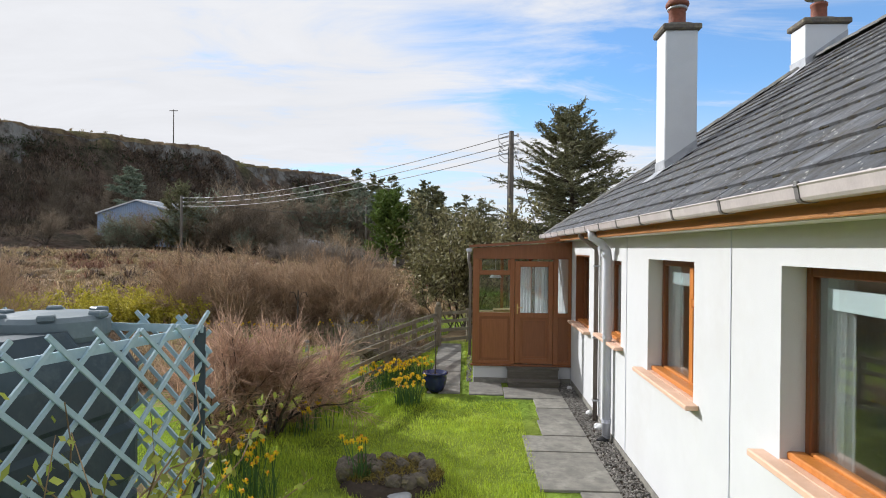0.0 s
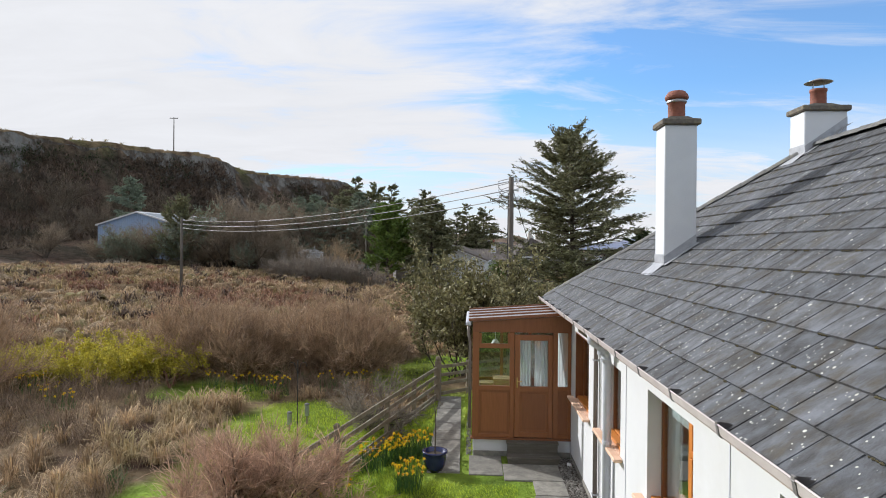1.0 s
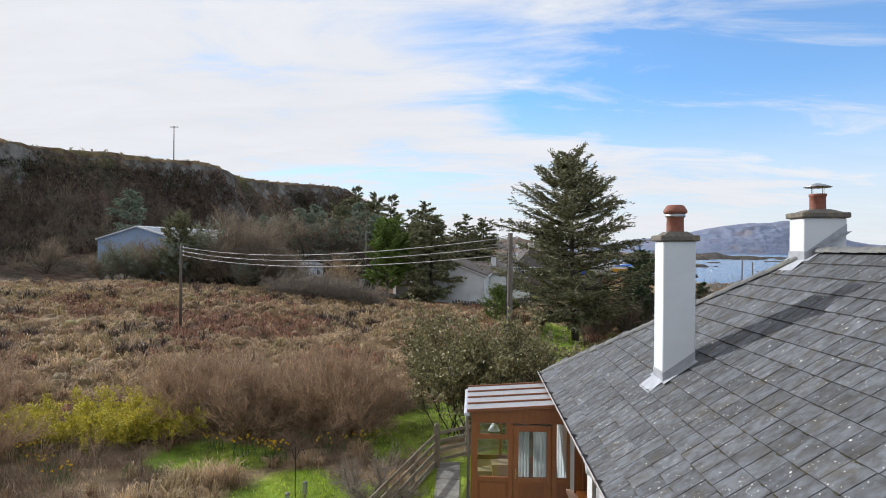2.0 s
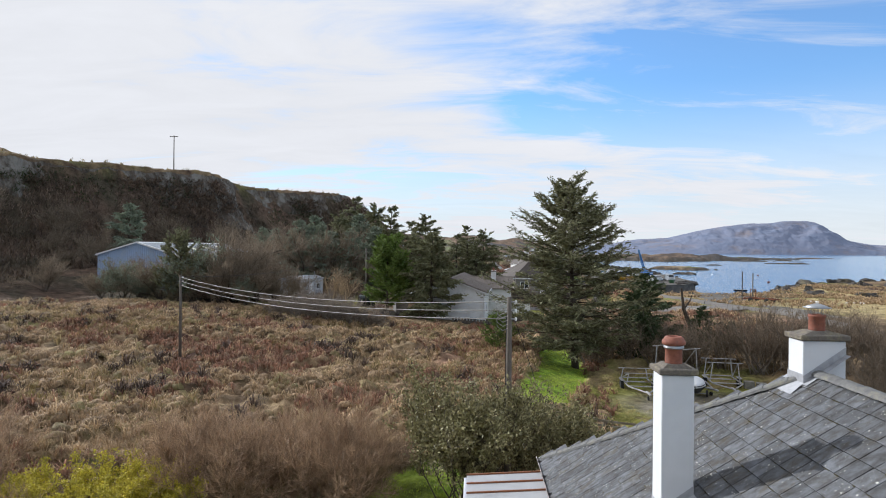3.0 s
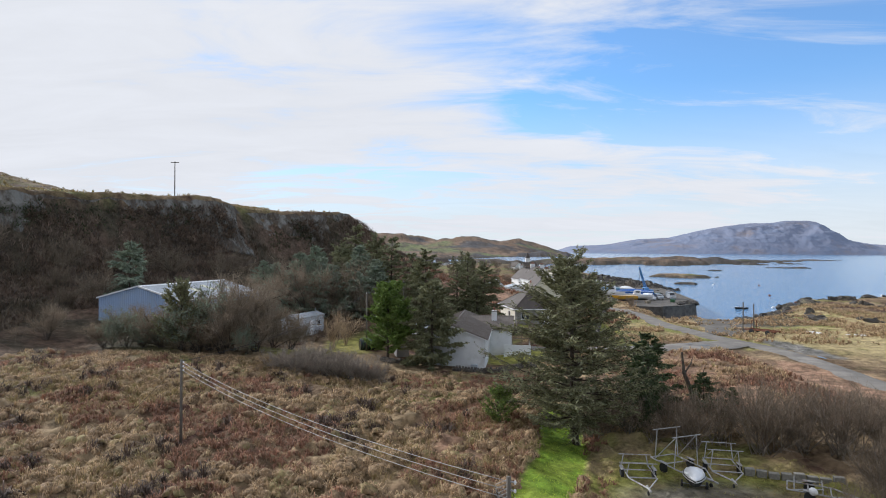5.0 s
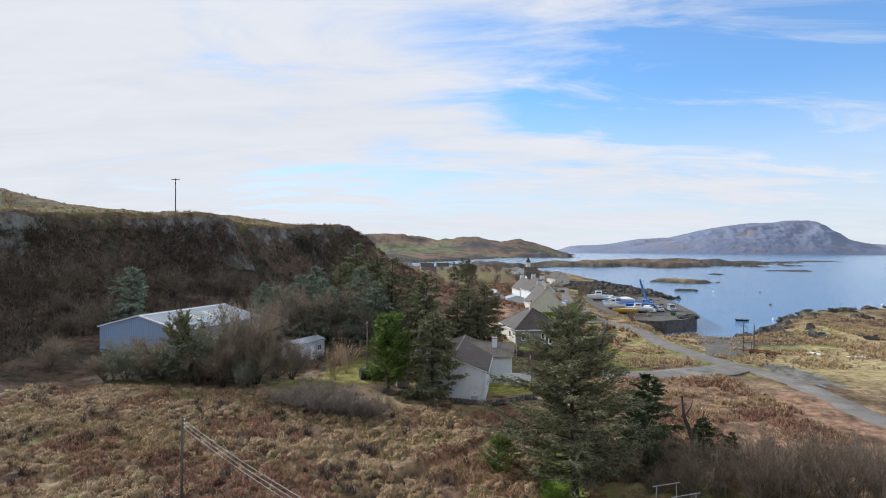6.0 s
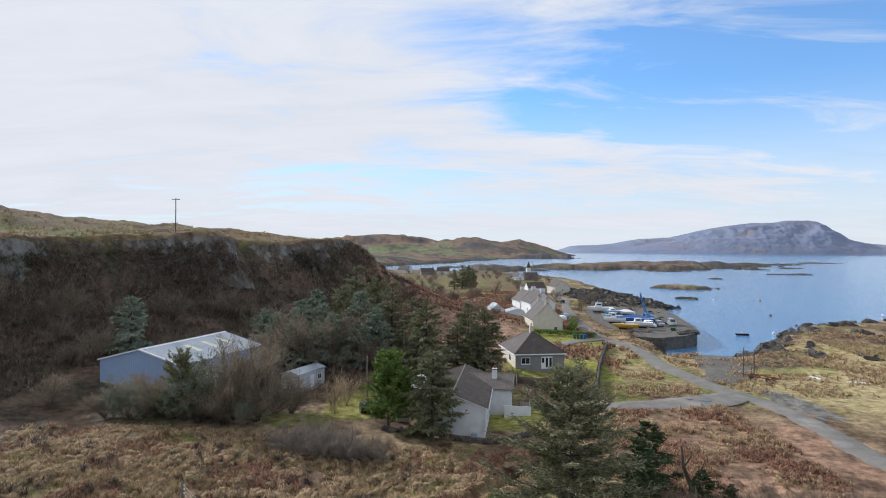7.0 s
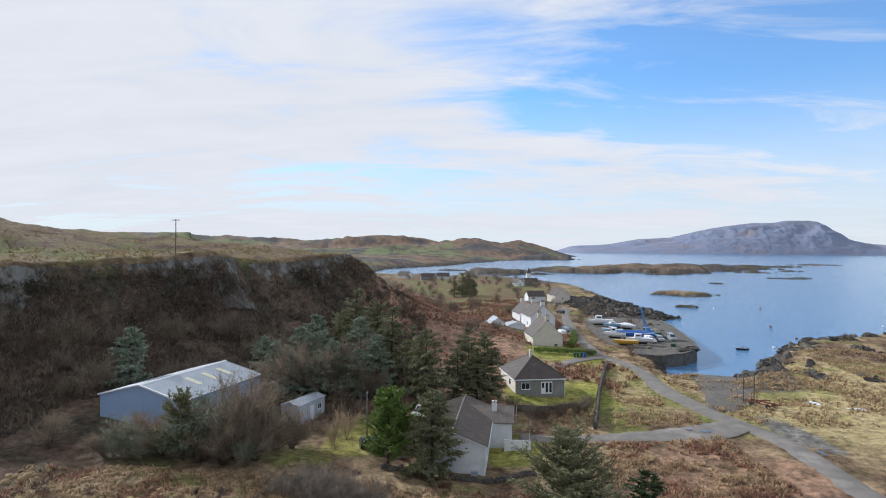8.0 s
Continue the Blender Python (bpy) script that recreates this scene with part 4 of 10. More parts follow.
def build_mountain():
    px = [975, 1006, 1068, 1126, 1180, 1228, 1274, 1326, 1354, 1383, 1411, 1434, 1448, 1468, 1491, 1525, 1569, 1690, 1900]
    hh = [0, 41, 52, 86, 97, 138, 169, 190, 190, 203, 207, 203, 169, 121, 90, 69, 62, 42, 0]
    y0 = 3650.0
    X = (np.array(px) - 784) / 1059 * y0
    xs = np.linspace(X[0] - 20, X[-1], 420)
    ys = np.linspace(-420, 420, 70)
    xx, yy = np.meshgrid(xs, ys, indexing="ij")
    prof = np.interp(xx, X, hh)
    cross = np.clip(1 - (np.abs(yy) / 420) ** 1.5, 0, 1)
    z = SEA - 2 + prof * cross * (1 - 0.28 * np.abs(vnoise(xx, yy, 150, 301, 5, 0.5)) * sstep(10, 120, np.abs(yy))) + 3 * vnoise(xx, yy, 40, 305, 4) * cross
    n = len(ys)
    i, j = np.meshgrid(np.arange(len(xs) - 1), np.arange(n - 1), indexing="ij")
    a = i * n + j
    q = np.stack([a.ravel(), (a + n).ravel(), (a + n + 1).ravel(), (a + 1).ravel()], 1)
    me = raw_mesh("far_mountain", np.stack([xx.ravel(), yy.ravel() + y0, z.ravel()], 1), q, True)
    solid("backdrop_mountain", me, HAZED_HILL, "hazy blue-brown mountain island across the bay", "mountain", kind="structure")


BANK_SCRUB = surf("bank_scrub", (0.195, 0.135, 0.095), (0.10, 0.078, 0.057), 0.3, 0.9, 0.0, island=0.45, trans=0.05, c3=(0.06, 0.058, 0.03), scale3=0.05, world_co=True)
IVY = surf("ivy", (0.038, 0.052, 0.022), (0.065, 0.075, 0.03), 0.5, 0.8, 0.0, island=0.45, world_co=True)
# heather brown overlaid with the blue-grey of distance haze, put into the colour
HAZED_HILL = surf("hazed_heather_hill", (0.205, 0.225, 0.30), (0.165, 0.20, 0.285), 0.009, 0.95, 0.45, fine=0.03, c3=(0.235, 0.21, 0.225), scale3=0.006, bump_dist=14, world_co=True)
build_ground()
build_sea()
build_cliff()
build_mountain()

# ---- the white cottage ----
HOUSE = pose(1.93, 0, 0, 0, 0, -2.86)
PITCH = 0.72
EAVE_X, EAVE_Z = -0.25, 3.03
RIDGE_X = 3.75
FAR_Y, NEAR_Y = 14.15, -7.0
OPENINGS = [(1.70, 3.75, 1.40, 2.61), (5.23, 6.60, 1.38, 2.60), (7.80, 8.85, 1.45, 2.55), (9.95, 11.25, 1.35, 2.60)]


def wall_with_openings(g, y0, y1, z0, z1, holes, x0, x1):
    ys = sorted({y0, y1, *[h[0] for h in holes], *[h[1] for h in holes]})
    for a, b in zip(ys[:-1], ys[1:]):
        hole = [h for h in holes if h[0] <= a + 1e-6 and h[1] >= b - 1e-6]
        if hole:
            g.box((x0, a, z0), (x1, b, hole[0][2]))
            g.box((x0, a, hole[0][3]), (x1, b, z1))
        else:
            g.box((x0, a, z0), (x1, b, z1))


def roof_z(x):
    return EAVE_Z + PITCH * (x - EAVE_X)


def build_house():
    house = thing("cottage", HOUSE, "white rendered single-storey cottage with a grey tiled hipped roof", "house")
    back_x = 2 * RIDGE_X - EAVE_X - 0.25
    g = G()
    wall_with_openings(g, NEAR_Y, 13.9, -0.1, 2.93, OPENINGS, 0.0, 0.30)
    part("wall", welded(g, "wall"), RENDER_WHITE, house, "white rendered front wall with deep window reveals")
    part("wall", G().box((back_x - 0.3, NEAR_Y, -0.1), (back_x, 13.9, 2.93)), RENDER_WHITE, house)
    part("wall", G().box((0.3, 13.6, -0.1), (back_x - 0.3, 13.9, 2.93)), RENDER_WHITE, house)
    part("wall", G().box((0.3, NEAR_Y, -0.1), (back_x - 0.3, NEAR_Y + 0.3, 2.93)), RENDER_WHITE, house)
    part("plinth", G().box((-0.012, NEAR_Y, -0.1), (-0.002, 11.6, 0.16)), SLAB, house, "grey cement base course")
    # movement joints in the wall coat
    for y in (4.48, 7.52):
        part("joint_bead", G().box((-0.006, y - 0.008, 0.16), (-0.001, y + 0.008, 2.85)), PIPE_GREY, house)
    part("inner_floor", G().box((0.3, NEAR_Y + 0.3, 0.3), (back_x - 0.3, 13.6, 0.4)), INSIDE_DARK, house)
    part("inner_ceiling", G().box((0.3, NEAR_Y + 0.3, 2.72), (back_x - 0.3, 13.6, 2.78)), INSIDE, house)
    part("partition", G().box((3.6, NEAR_Y + 0.3, 0.4), (3.7, 13.6, 2.72)), INSIDE, house)
    for y in (0.6, 4.6, 7.3, 9.4):
        part("partition", G().box((0.31, y - 0.05, 0.4), (3.6, y + 0.05, 2.72)), INSIDE, house)
    # roof deck under the tiles
    x2 = back_x + 0.25
    e, r = EAVE_Z - 0.10, roof_z(RIDGE_X) - 0.10
    ra, rb = FAR_Y - (RIDGE_X - EAVE_X), NEAR_Y - 0.25 + (RIDGE_X - EAVE_X)
    a, b, c, d = (EAVE_X, NEAR_Y - 0.25, e), (x2, NEAR_Y - 0.25, e), (x2, FAR_Y, e), (EAVE_X, FAR_Y, e)
    p, q = (RIDGE_X, rb, r), (RIDGE_X, ra, r)
    low = [(v[0], v[1], v[2] - 0.06) for v in (a, b, c, d)]
    g = G().add([a, b, c, d, p, q, *low], [(0, 4, 5, 3), (1, 2, 5, 4), (0, 1, 4), (2, 3, 5), (0, 3, 9, 6), (3, 2, 8, 9), (2, 1, 7, 8), (1, 0, 6, 7), (6, 9, 8, 7)])
    roof = part("roof", g, RIDGE_TILE, house, "grey concrete tiled roof with lichen")
    part("soffit", G().box((EAVE_X + 0.03, NEAR_Y, 2.86), (0.0, FAR_Y - 0.1, 2.875)), WHITE_PAINT, house)
    part("fascia", G().box((EAVE_X, NEAR_Y, 2.865), (EAVE_X + 0.028, FAR_Y, 2.99), 0.004), FASCIA, house, "orange-brown timber fascia board")
    part("fascia", G().box((EAVE_X + 0.03, FAR_Y - 0.03, 2.82), (x2, FAR_Y, 2.99), 0.004), FASCIA, house)
    return house, roof


def build_windows(house):
    for k, (y0, y1, z0, z1) in enumerate(OPENINGS):
        win = thing("window_%d" % (k + 1), HOUSE, "brown-framed double glazed window in a deep white reveal", "window", kind="structure")
        fx0, fx1, fw = 0.15, 0.21, 0.065
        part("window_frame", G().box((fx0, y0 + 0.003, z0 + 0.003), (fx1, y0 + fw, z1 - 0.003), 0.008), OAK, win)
        # far jamb and head have the reveal's shade put into their colour
        part("window_frame", G().box((fx0, y1 - fw, z0 + 0.003), (fx1, y1 - 0.003, z1 - 0.003), 0.008), OAK_SHADED, win)
        part("window_frame", G().box((fx0, y0 + fw, z1 - fw), (fx1, y1 - fw, z1 - 0.003), 0.008), OAK_SHADED, win)
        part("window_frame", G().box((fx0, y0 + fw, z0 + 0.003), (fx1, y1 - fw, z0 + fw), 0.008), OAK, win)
        part("frame_sill", G().box((0.04, y0 + 0.003, z0 + 0.002), (fx0 - 0.002, y1 - 0.003, z0 + 0.05), 0.008), OAK, win, "orange-brown sill moulding")
        mull = {0: 2.30, 1: 5.72}.get(k)
        edges = [y0 + fw, y1 - fw] if mull is None else [y0 + fw, mull, y1 - fw]
        if mull is not None:
            part("mullion", G().box((fx0 - 0.006, mull - 0.035, z0 + fw), (fx1, mull + 0.035, z1 - fw), 0.008), OAK, win)
            if k == 1:
                zt = z1 - 0.40
                part("transom", G().box((fx0 - 0.006, y0 + fw, zt - 0.035), (fx1, mull - 0.035, zt + 0.035), 0.008), OAK, win)
                for lo, hi in ((z0 + fw, zt - 0.035), (zt + 0.035, z1 - fw)):
                    part("sash", G().box((fx0 - 0.014, y0 + fw + 0.01, lo + 0.005), (fx0 + 0.012, y0 + fw + 0.05, hi - 0.005), 0.006), OAK, win)
                    part("sash", G().box((fx0 - 0.014, mull - 0.085, lo + 0.005), (fx0 + 0.012, mull - 0.04, hi - 0.005), 0.006), OAK, win)
        for a, b in zip(edges[:-1], edges[1:]):
            pane = part("pane", G().box((0.175, a, z0 + fw), (0.183, b, z1 - fw)), GLASS, win)
            pane.visible_shadow = False
        s = G().box((-0.115, y0 - 0.14, z0 - 0.050), (-0.001, y1 + 0.20, z0 - 0.004), 0.008).box((-0.003, y0 + 0.002, z0 - 0.045), (0.145, y1 - 0.002, z0 + 0.0015))
        part("window_sill", s, SILL, win, "pinkish clay tile sill")
        if k < 2:
            part("roller_blind", G().box((0.225, y0 + 0.05, z1 - 0.26), (0.235, y1 - 0.10, z1 - 0.13), 0.003), BLIND, win, "pale blind, mostly rolled up")
        if k < 2:
            part("curtain", curtain(y1 - 0.28, y1 - 0.05, z0, z1, 0.27), CLOTH, win)
        if k == 3:
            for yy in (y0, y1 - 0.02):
                part("lining", G().box((0.006, yy + 0.002, z0), (0.148, yy + 0.018, z1 - 0.004)), OAK_SHADED, win)
            part("lining", G().box((0.006, y0 + 0.02, z1 - 0.024), (0.148, y1 - 0.02, z1 - 0.004)), OAK_SHADED, win)


def curtain(y0, y1, z0, z1, x, waves=5, depth=0.03):
    n = waves * 8
    top, bot = [], []
    for i in range(n + 1):
        t = i / n
        dx = depth * math.sin(t * waves * 2 * math.pi)
        top.append((x + dx * 0.7, y0 + (y1 - y0) * t, z1))
        bot.append((x + dx, y0 + (y1 - y0) * t, z0))
    g = G()
    g.add(top + bot, [(i, i + 1, n + 2 + i, n + 1 + i) for i in range(n)])
    return g


def build_rainwater(house):
    # deep-flow gutter with a rim
    out_line = ((-0.004, 0.004), (-0.012, -0.058), (-0.022, -0.074), (-0.062, -0.080), (-0.100, -0.074), (-0.112, -0.058), (-0.122, -0.004), (-0.130, 0.004), (-0.124, 0.012))
    ring = [(EAVE_X + x, EAVE_Z - 0.012 + z) for x, z in out_line]
    inner = [(EAVE_X - 0.063 + (x + 0.063) * 0.88, EAVE_Z - 0.012 + z * 0.9 + 0.004) for x, z in out_line[:-1]][::-1]
    poly = ring + inner
    part("gutter", G().prism(poly, NEAR_Y - 0.2, FAR_Y + 0.08), GUTTER, house, "pinkish-grey plastic gutter with dark brackets", smooth=False)
    for y in np.arange(-5.4, 14.2, 0.92):
        g = G()
        br = [(x - 0.004, z - 0.006) for x, z in ring] + [(x, z + 0.004) for x, z in ring[::-1]]
        g.prism(br, y - 0.018, y + 0.018)
        g.box((EAVE_X - 0.13, y - 0.018, EAVE_Z - 0.015), (EAVE_X - 0.115, y + 0.018, EAVE_Z + 0.012), 0.003)
        part("gutter_bracket", g, BRACKET, house)
    # the large grey downpipe with swan neck
    g = G().tube([(EAVE_X - 0.06, 8.2, 2.98), (EAVE_X - 0.06, 8.2, 2.88), (-0.19, 8.2, 2.80), (-0.10, 8.2, 2.68), (-0.085, 8.2, 2.55), (-0.085, 8.2, 0.12)], 0.058, 14)
    part("downpipe", g, PIPE_GREY, house, "wide grey plastic downpipe with a bent top", smooth=True)
    for z in (2.62, 2.72, 2.82, 1.5, 0.35):
        x = -0.085 if z < 2.6 else -0.085 - (z - 2.55) * 0.45
        part("pipe_collar", G().lathe([(0.066, -0.022), (0.066, 0.022)], 14, pose(x, 8.2, z)), PIPE_GREY, house)
    part("drain_shoe", G().tube([(-0.085, 8.2, 0.16), (-0.10, 8.2, 0.10), (-0.19, 8.15, 0.06)], 0.062, 12), RUBBER, house, "black drain shoe at the pipe foot")
    g = G().tube([(EAVE_X - 0.05, 9.14, 2.98), (EAVE_X - 0.05, 9.14, 2.9), (-0.06, 9.14, 2.72), (-0.05, 9.14, 2.6), (-0.05, 9.14, 0.08)], 0.034, 10)
    part("downpipe", g, PIPE_BROWN, house, "thin brown downpipe", smooth=True)
    for z in (2.45, 1.35, 0.4):
        part("pipe_clip", G().box((-0.095, 9.095, z - 0.012), (-0.001, 9.185, z + 0.012), 0.003), METAL, house)
    part("cable", G().tube([(-0.012, 8.98, 2.8), (-0.012, 8.98, 1.2), (-0.012, 8.99, 0.1)], 0.008, 6), WHITE_PAINT, house)


def build_chimney(house, x0, y0, w, d, top, pot_r, label, cowl):
    ch = part("chimney", G().box((x0, y0, roof_z(x0) - 0.25), (x0 + w, y0 + d, top - 0.12), 0.012), CHIMNEY_WHITE, house, label)
    ov = 0.05
    g = G()
    n, rings = 6, []
    g.box((x0 - ov, y0 - ov, top - 0.118), (x0 + w + ov, y0 + d + ov, top - 0.025), 0.018)
    part("cap", g, CAP_STONE, ch, "weathered stone capping slab")
    part("flaunching", G().loft([[(x0 + sx * w + (0.02 if sx == 0 else -0.02), y0 + sy * d + (0.02 if sy == 0 else -0.02), top - 0.026) for sx, sy in ((0, 0), (1, 0), (1, 1), (0, 1))], [(x0 + w / 2 + sx * 0.14, y0 + d / 2 + sy * 0.14, top + 0.03) for sx, sy in ((-1, -1), (1, -1), (1, 1), (-1, 1))]]), CAP_STONE, ch)
    c = pose(x0 + w / 2, y0 + d / 2, top)
    r = pot_r
    part("pot", G().lathe([(r, 0.0), (r * 0.98, 0.05), (r * 0.96, 0.24), (r * 1.06, 0.25), (r * 1.06, 0.29), (r * 0.9, 0.29), (r * 0.88, 0.05)], 22, c), TERRACOTTA, ch, "terracotta chimney pot", smooth=True)
    if cowl == "bonnet":
        part("cowl", G().lathe([(r * 1.05, 0.30), (r * 1.30, 0.315), (r * 1.36, 0.34), (r * 1.30, 0.37), (r * 0.98, 0.43), (r * 0.80, 0.44), (r * 0.70, 0.40), (r * 0.7, 0.32)], 22, c), TERRACOTTA, ch, "terracotta hood on the pot", smooth=True)
        part("cowl_ring", G().lathe([(r * 1.1, 0.255), (r * 1.16, 0.27), (r * 1.1, 0.30)], 22, c), METAL, ch)
    else:
        for k in range(4):
            t = k * math.pi / 2 + 0.4
            part("cowl_leg", G().box((-0.012, -0.004, 0), (0.012, 0.004, 0.14), 0, c @ pose(0, 0, 0.29) @ pose(0.9 * r * math.cos(t), 0.9 * r * math.sin(t), 0, 0, 0, 60)), METAL, ch)
        part("cowl", G().lathe([(0.20, 0.40), (0.215, 0.405), (0.10, 0.45), (0.02, 0.475)], 24, c), METAL, ch, "grey metal rain cowl", smooth=True)
    # stepped lead flashing
    zf = lambda x: roof_z(x) + 0.02
    g = G()
    g.add([(x0 - 0.22, y0 - 0.04, zf(x0 - 0.22)), (x0 - 0.22, y0 + d + 0.04, zf(x0 - 0.22)), (x0, y0 + d + 0.02, zf(x0) + 0.02), (x0, y0 - 0.02, zf(x0) + 0.02), (x0 - 0.008, y0 + d + 0.01, zf(x0) + 0.16), (x0 - 0.008, y0 - 0.01, zf(x0) + 0.16)], [(0, 1, 2, 3), (3, 2, 4, 5)])
    for yy, s in ((y0 - 0.006, -1), (y0 + d + 0.006, 1)):
        g.add([(x0, yy, zf(x0)), (x0 + w, yy, zf(x0 + w)), (x0 + w, yy, zf(x0 + w) + 0.13), (x0, yy, zf(x0) + 0.13)], [(0, 1, 2, 3)])
        g.add([(x0 - 0.02, yy, zf(x0)), (x0 + w, yy, zf(x0 + w)), (x0 + w, yy + s * 0.13, zf(x0 + w)), (x0 - 0.02, yy + s * 0.13, zf(x0))], [(0, 1, 2, 3)])
    part("flashing", g, LEAD, ch, "grey lead flashing")


def build_porch():
    PY, PX0, PX1, DEP = 11.70, -1.93, -0.004, 1.95
    po = thing("porch", HOUSE, "brown framed glazed porch with a milky lean-to roof", "porch")
    part("base_wall", G().box((PX0 + 0.02, PY + 0.02, -0.05), (PX1, PY + DEP, 0.40), 0.01), RENDER_WHITE, po, "white rendered base")
    part("base_course", G().box((PX0 + 0.03, PY + 0.0, -0.05), (PX1, PY + 0.018, 0.16), 0.004), SLAB, po)
    f0, f1 = PY - 0.01, PY + 0.06

    def fr(x0, x1, z0, z1, ma=PORCH_BROWN, y0=f0, y1=f1, name="frame"):
        part(name, G().box((x0, y0, z0), (x1, y1, z1), 0.006), ma, po)

    part("sill_board", G().box((PX0 - 0.03, PY - 0.05, 0.395), (PX1 + 0.0, PY + 0.08, 0.43), 0.006), PORCH_DARK, po)
    for x0, x1 in ((PX0, PX0 + 0.13), (-1.20, -1.11), (-0.36, -0.26), (PX1 - 0.06, PX1)):
        fr(x0, x1, 0.43, 2.50)
    g = G().prism([(PX0, 2.50), (PX1, 2.50), (PX1, 2.84), (PX0, 2.70)], f0 - 0.012, f1)
    part("header", g, PORCH_DARK, po, "deep brown header board")
    # left light: top vent, main pane, panel below
    fr(PX0 + 0.13, -1.20, 2.18, 2.27)
    fr(PX0 + 0.13, -1.20, 1.36, 1.44)
    fr(PX0 + 0.13, -1.20, 0.43, 0.50)
    part("panel", G().box((PX0 + 0.13, PY + 0.005, 0.50), (-1.20, PY + 0.04, 1.36)), PORCH_DARK, po)
    part("panel", G().box((PX0 + 0.18, PY - 0.004, 0.55), (-1.25, PY + 0.005, 1.31), 0.004), PORCH_BROWN, po)
    part("vent_sash", G().box((PX0 + 0.13, f0 - 0.012, 2.27), (PX0 + 0.175, f0 + 0.02, 2.48), 0.005), PORCH_BROWN, po)
    part("vent_sash", G().box((-1.245, f0 - 0.012, 2.27), (-1.20, f0 + 0.02, 2.48), 0.005), PORCH_BROWN, po)
    # right light
    fr(-0.26, PX1 - 0.06, 1.36, 1.44)
    fr(-0.26, PX1 - 0.06, 0.43, 0.50)
    part("panel", G().box((-0.26, PY + 0.005, 0.50), (PX1 - 0.06, PY + 0.04, 1.36)), PORCH_DARK, po)
    # door
    door = part("door", G().box((-1.105, f0 - 0.014, 0.45), (-1.00, f1 - 0.01, 2.455), 0.006).box((-0.455, f0 - 0.014, 0.45), (-0.365, f1 - 0.01, 2.455), 0.006).box((-1.00, f0 - 0.014, 2.345), (-0.455, f1 - 0.01, 2.455), 0.006).box((-1.00, f0 - 0.014, 1.34), (-0.455, f1 - 0.01, 1.44), 0.006).box((-1.00, f0 - 0.014, 0.45), (-0.455, f1 - 0.01, 0.55), 0.006).box((-1.00, f0 + 0.012, 0.55), (-0.455, f1 - 0.02, 1.34)), PORCH_BROWN, po, "brown half-glazed panelled door, closed")
    part("raised_panel", G().box((-0.95, f0 + 0.0, 0.60), (-0.505, f0 + 0.011, 1.29), 0.008), PORCH_DARK, door)
    part("door_handle", G().box((-1.068, f0 - 0.026, 1.42), (-1.04, f0 - 0.015, 1.62), 0.004).tube([(-1.054, f0 - 0.026, 1.55), (-1.054, f0 - 0.065, 1.55), (-0.96, f0 - 0.068, 1.55)], 0.009, 8), BRASS, door, "brass lever handle")
    for lo, hi, par in (((PX0 + 0.13, PY + 0.02, 1.44), (-1.20, PY + 0.028, 2.18), po), ((PX0 + 0.175, PY + 0.02, 2.27), (-1.245, PY + 0.028, 2.48), po), ((-0.26, PY + 0.02, 1.44), (PX1 - 0.06, PY + 0.028, 2.50), po), ((-1.00, PY + 0.015, 1.44), (-0.455, PY + 0.023, 2.345), door)):
        p = part("pane", G().box(lo, hi), GLASS, par)
        p.visible_shadow = False
    # left flank, back and floor
    g = G().box((PX0, PY + 0.06, 0.43), (PX0 + 0.06, PY + DEP, 1.40), 0.004)
    part("side_panel", g, PORCH_DARK, po)
    for y in (PY + 0.66, PY + 1.28, PY + DEP - 0.07):
        part("frame", G().box((PX0, y, 1.40), (PX0 + 0.06, y + 0.07, 2.62), 0.004), PORCH_BROWN, po)
    part("side_header", G().box((PX0, PY + 0.06, 2.50), (PX0 + 0.06, PY + DEP, 2.70), 0.004), PORCH_DARK, po)
    for a, b in ((PY + 0.06, PY + 0.66), (PY + 0.73, PY + 1.28), (PY + 1.35, PY + DEP - 0.07)):
        p = part("pane", G().box((PX0 + 0.026, a, 1.40), (PX0 + 0.034, b, 2.50)), GLASS, po)
        p.visible_shadow = False
    part("back_panel", G().box((PX0, PY + DEP, 0.0), (PX1, PY + DEP + 0.06, 1.20)), PORCH_DARK, po)
    part("back_header", G().box((PX0, PY + DEP, 2.46), (PX1, PY + DEP + 0.06, 2.66)), PORCH_DARK, po)
    for x in (PX0, -1.30, -0.66, PX1 - 0.07):
        part("frame", G().box((x, PY + DEP, 1.20), (x + 0.07, PY + DEP + 0.06, 2.46), 0.004), PORCH_BROWN, po)
    for a, b in ((PX0 + 0.07, -1.30), (-1.23, -0.66), (-0.59, PX1 - 0.07)):
        p = part("pane", G().box((a, PY + DEP + 0.026, 1.20), (b, PY + DEP + 0.034, 2.46)), GLASS, po)
        p.visible_shadow = False
    part("floor", G().box((PX0 + 0.06, PY + 0.06, 0.402), (PX1, PY + DEP, 0.43)), INSIDE, po)
    # roof: polycarbonate sheets between brown bars
    def rz(x):
        return 2.72 + 0.073 * (x - PX0)
    x0, x1 = PX0 - 0.08, PX1 + 0.0
    strips = 4
    for k in range(strips):
        a, b = PY - 0.06 + k * (DEP + 0.1) / strips, PY - 0.06 + (k + 1) * (DEP + 0.1) / strips
        up = 0.0
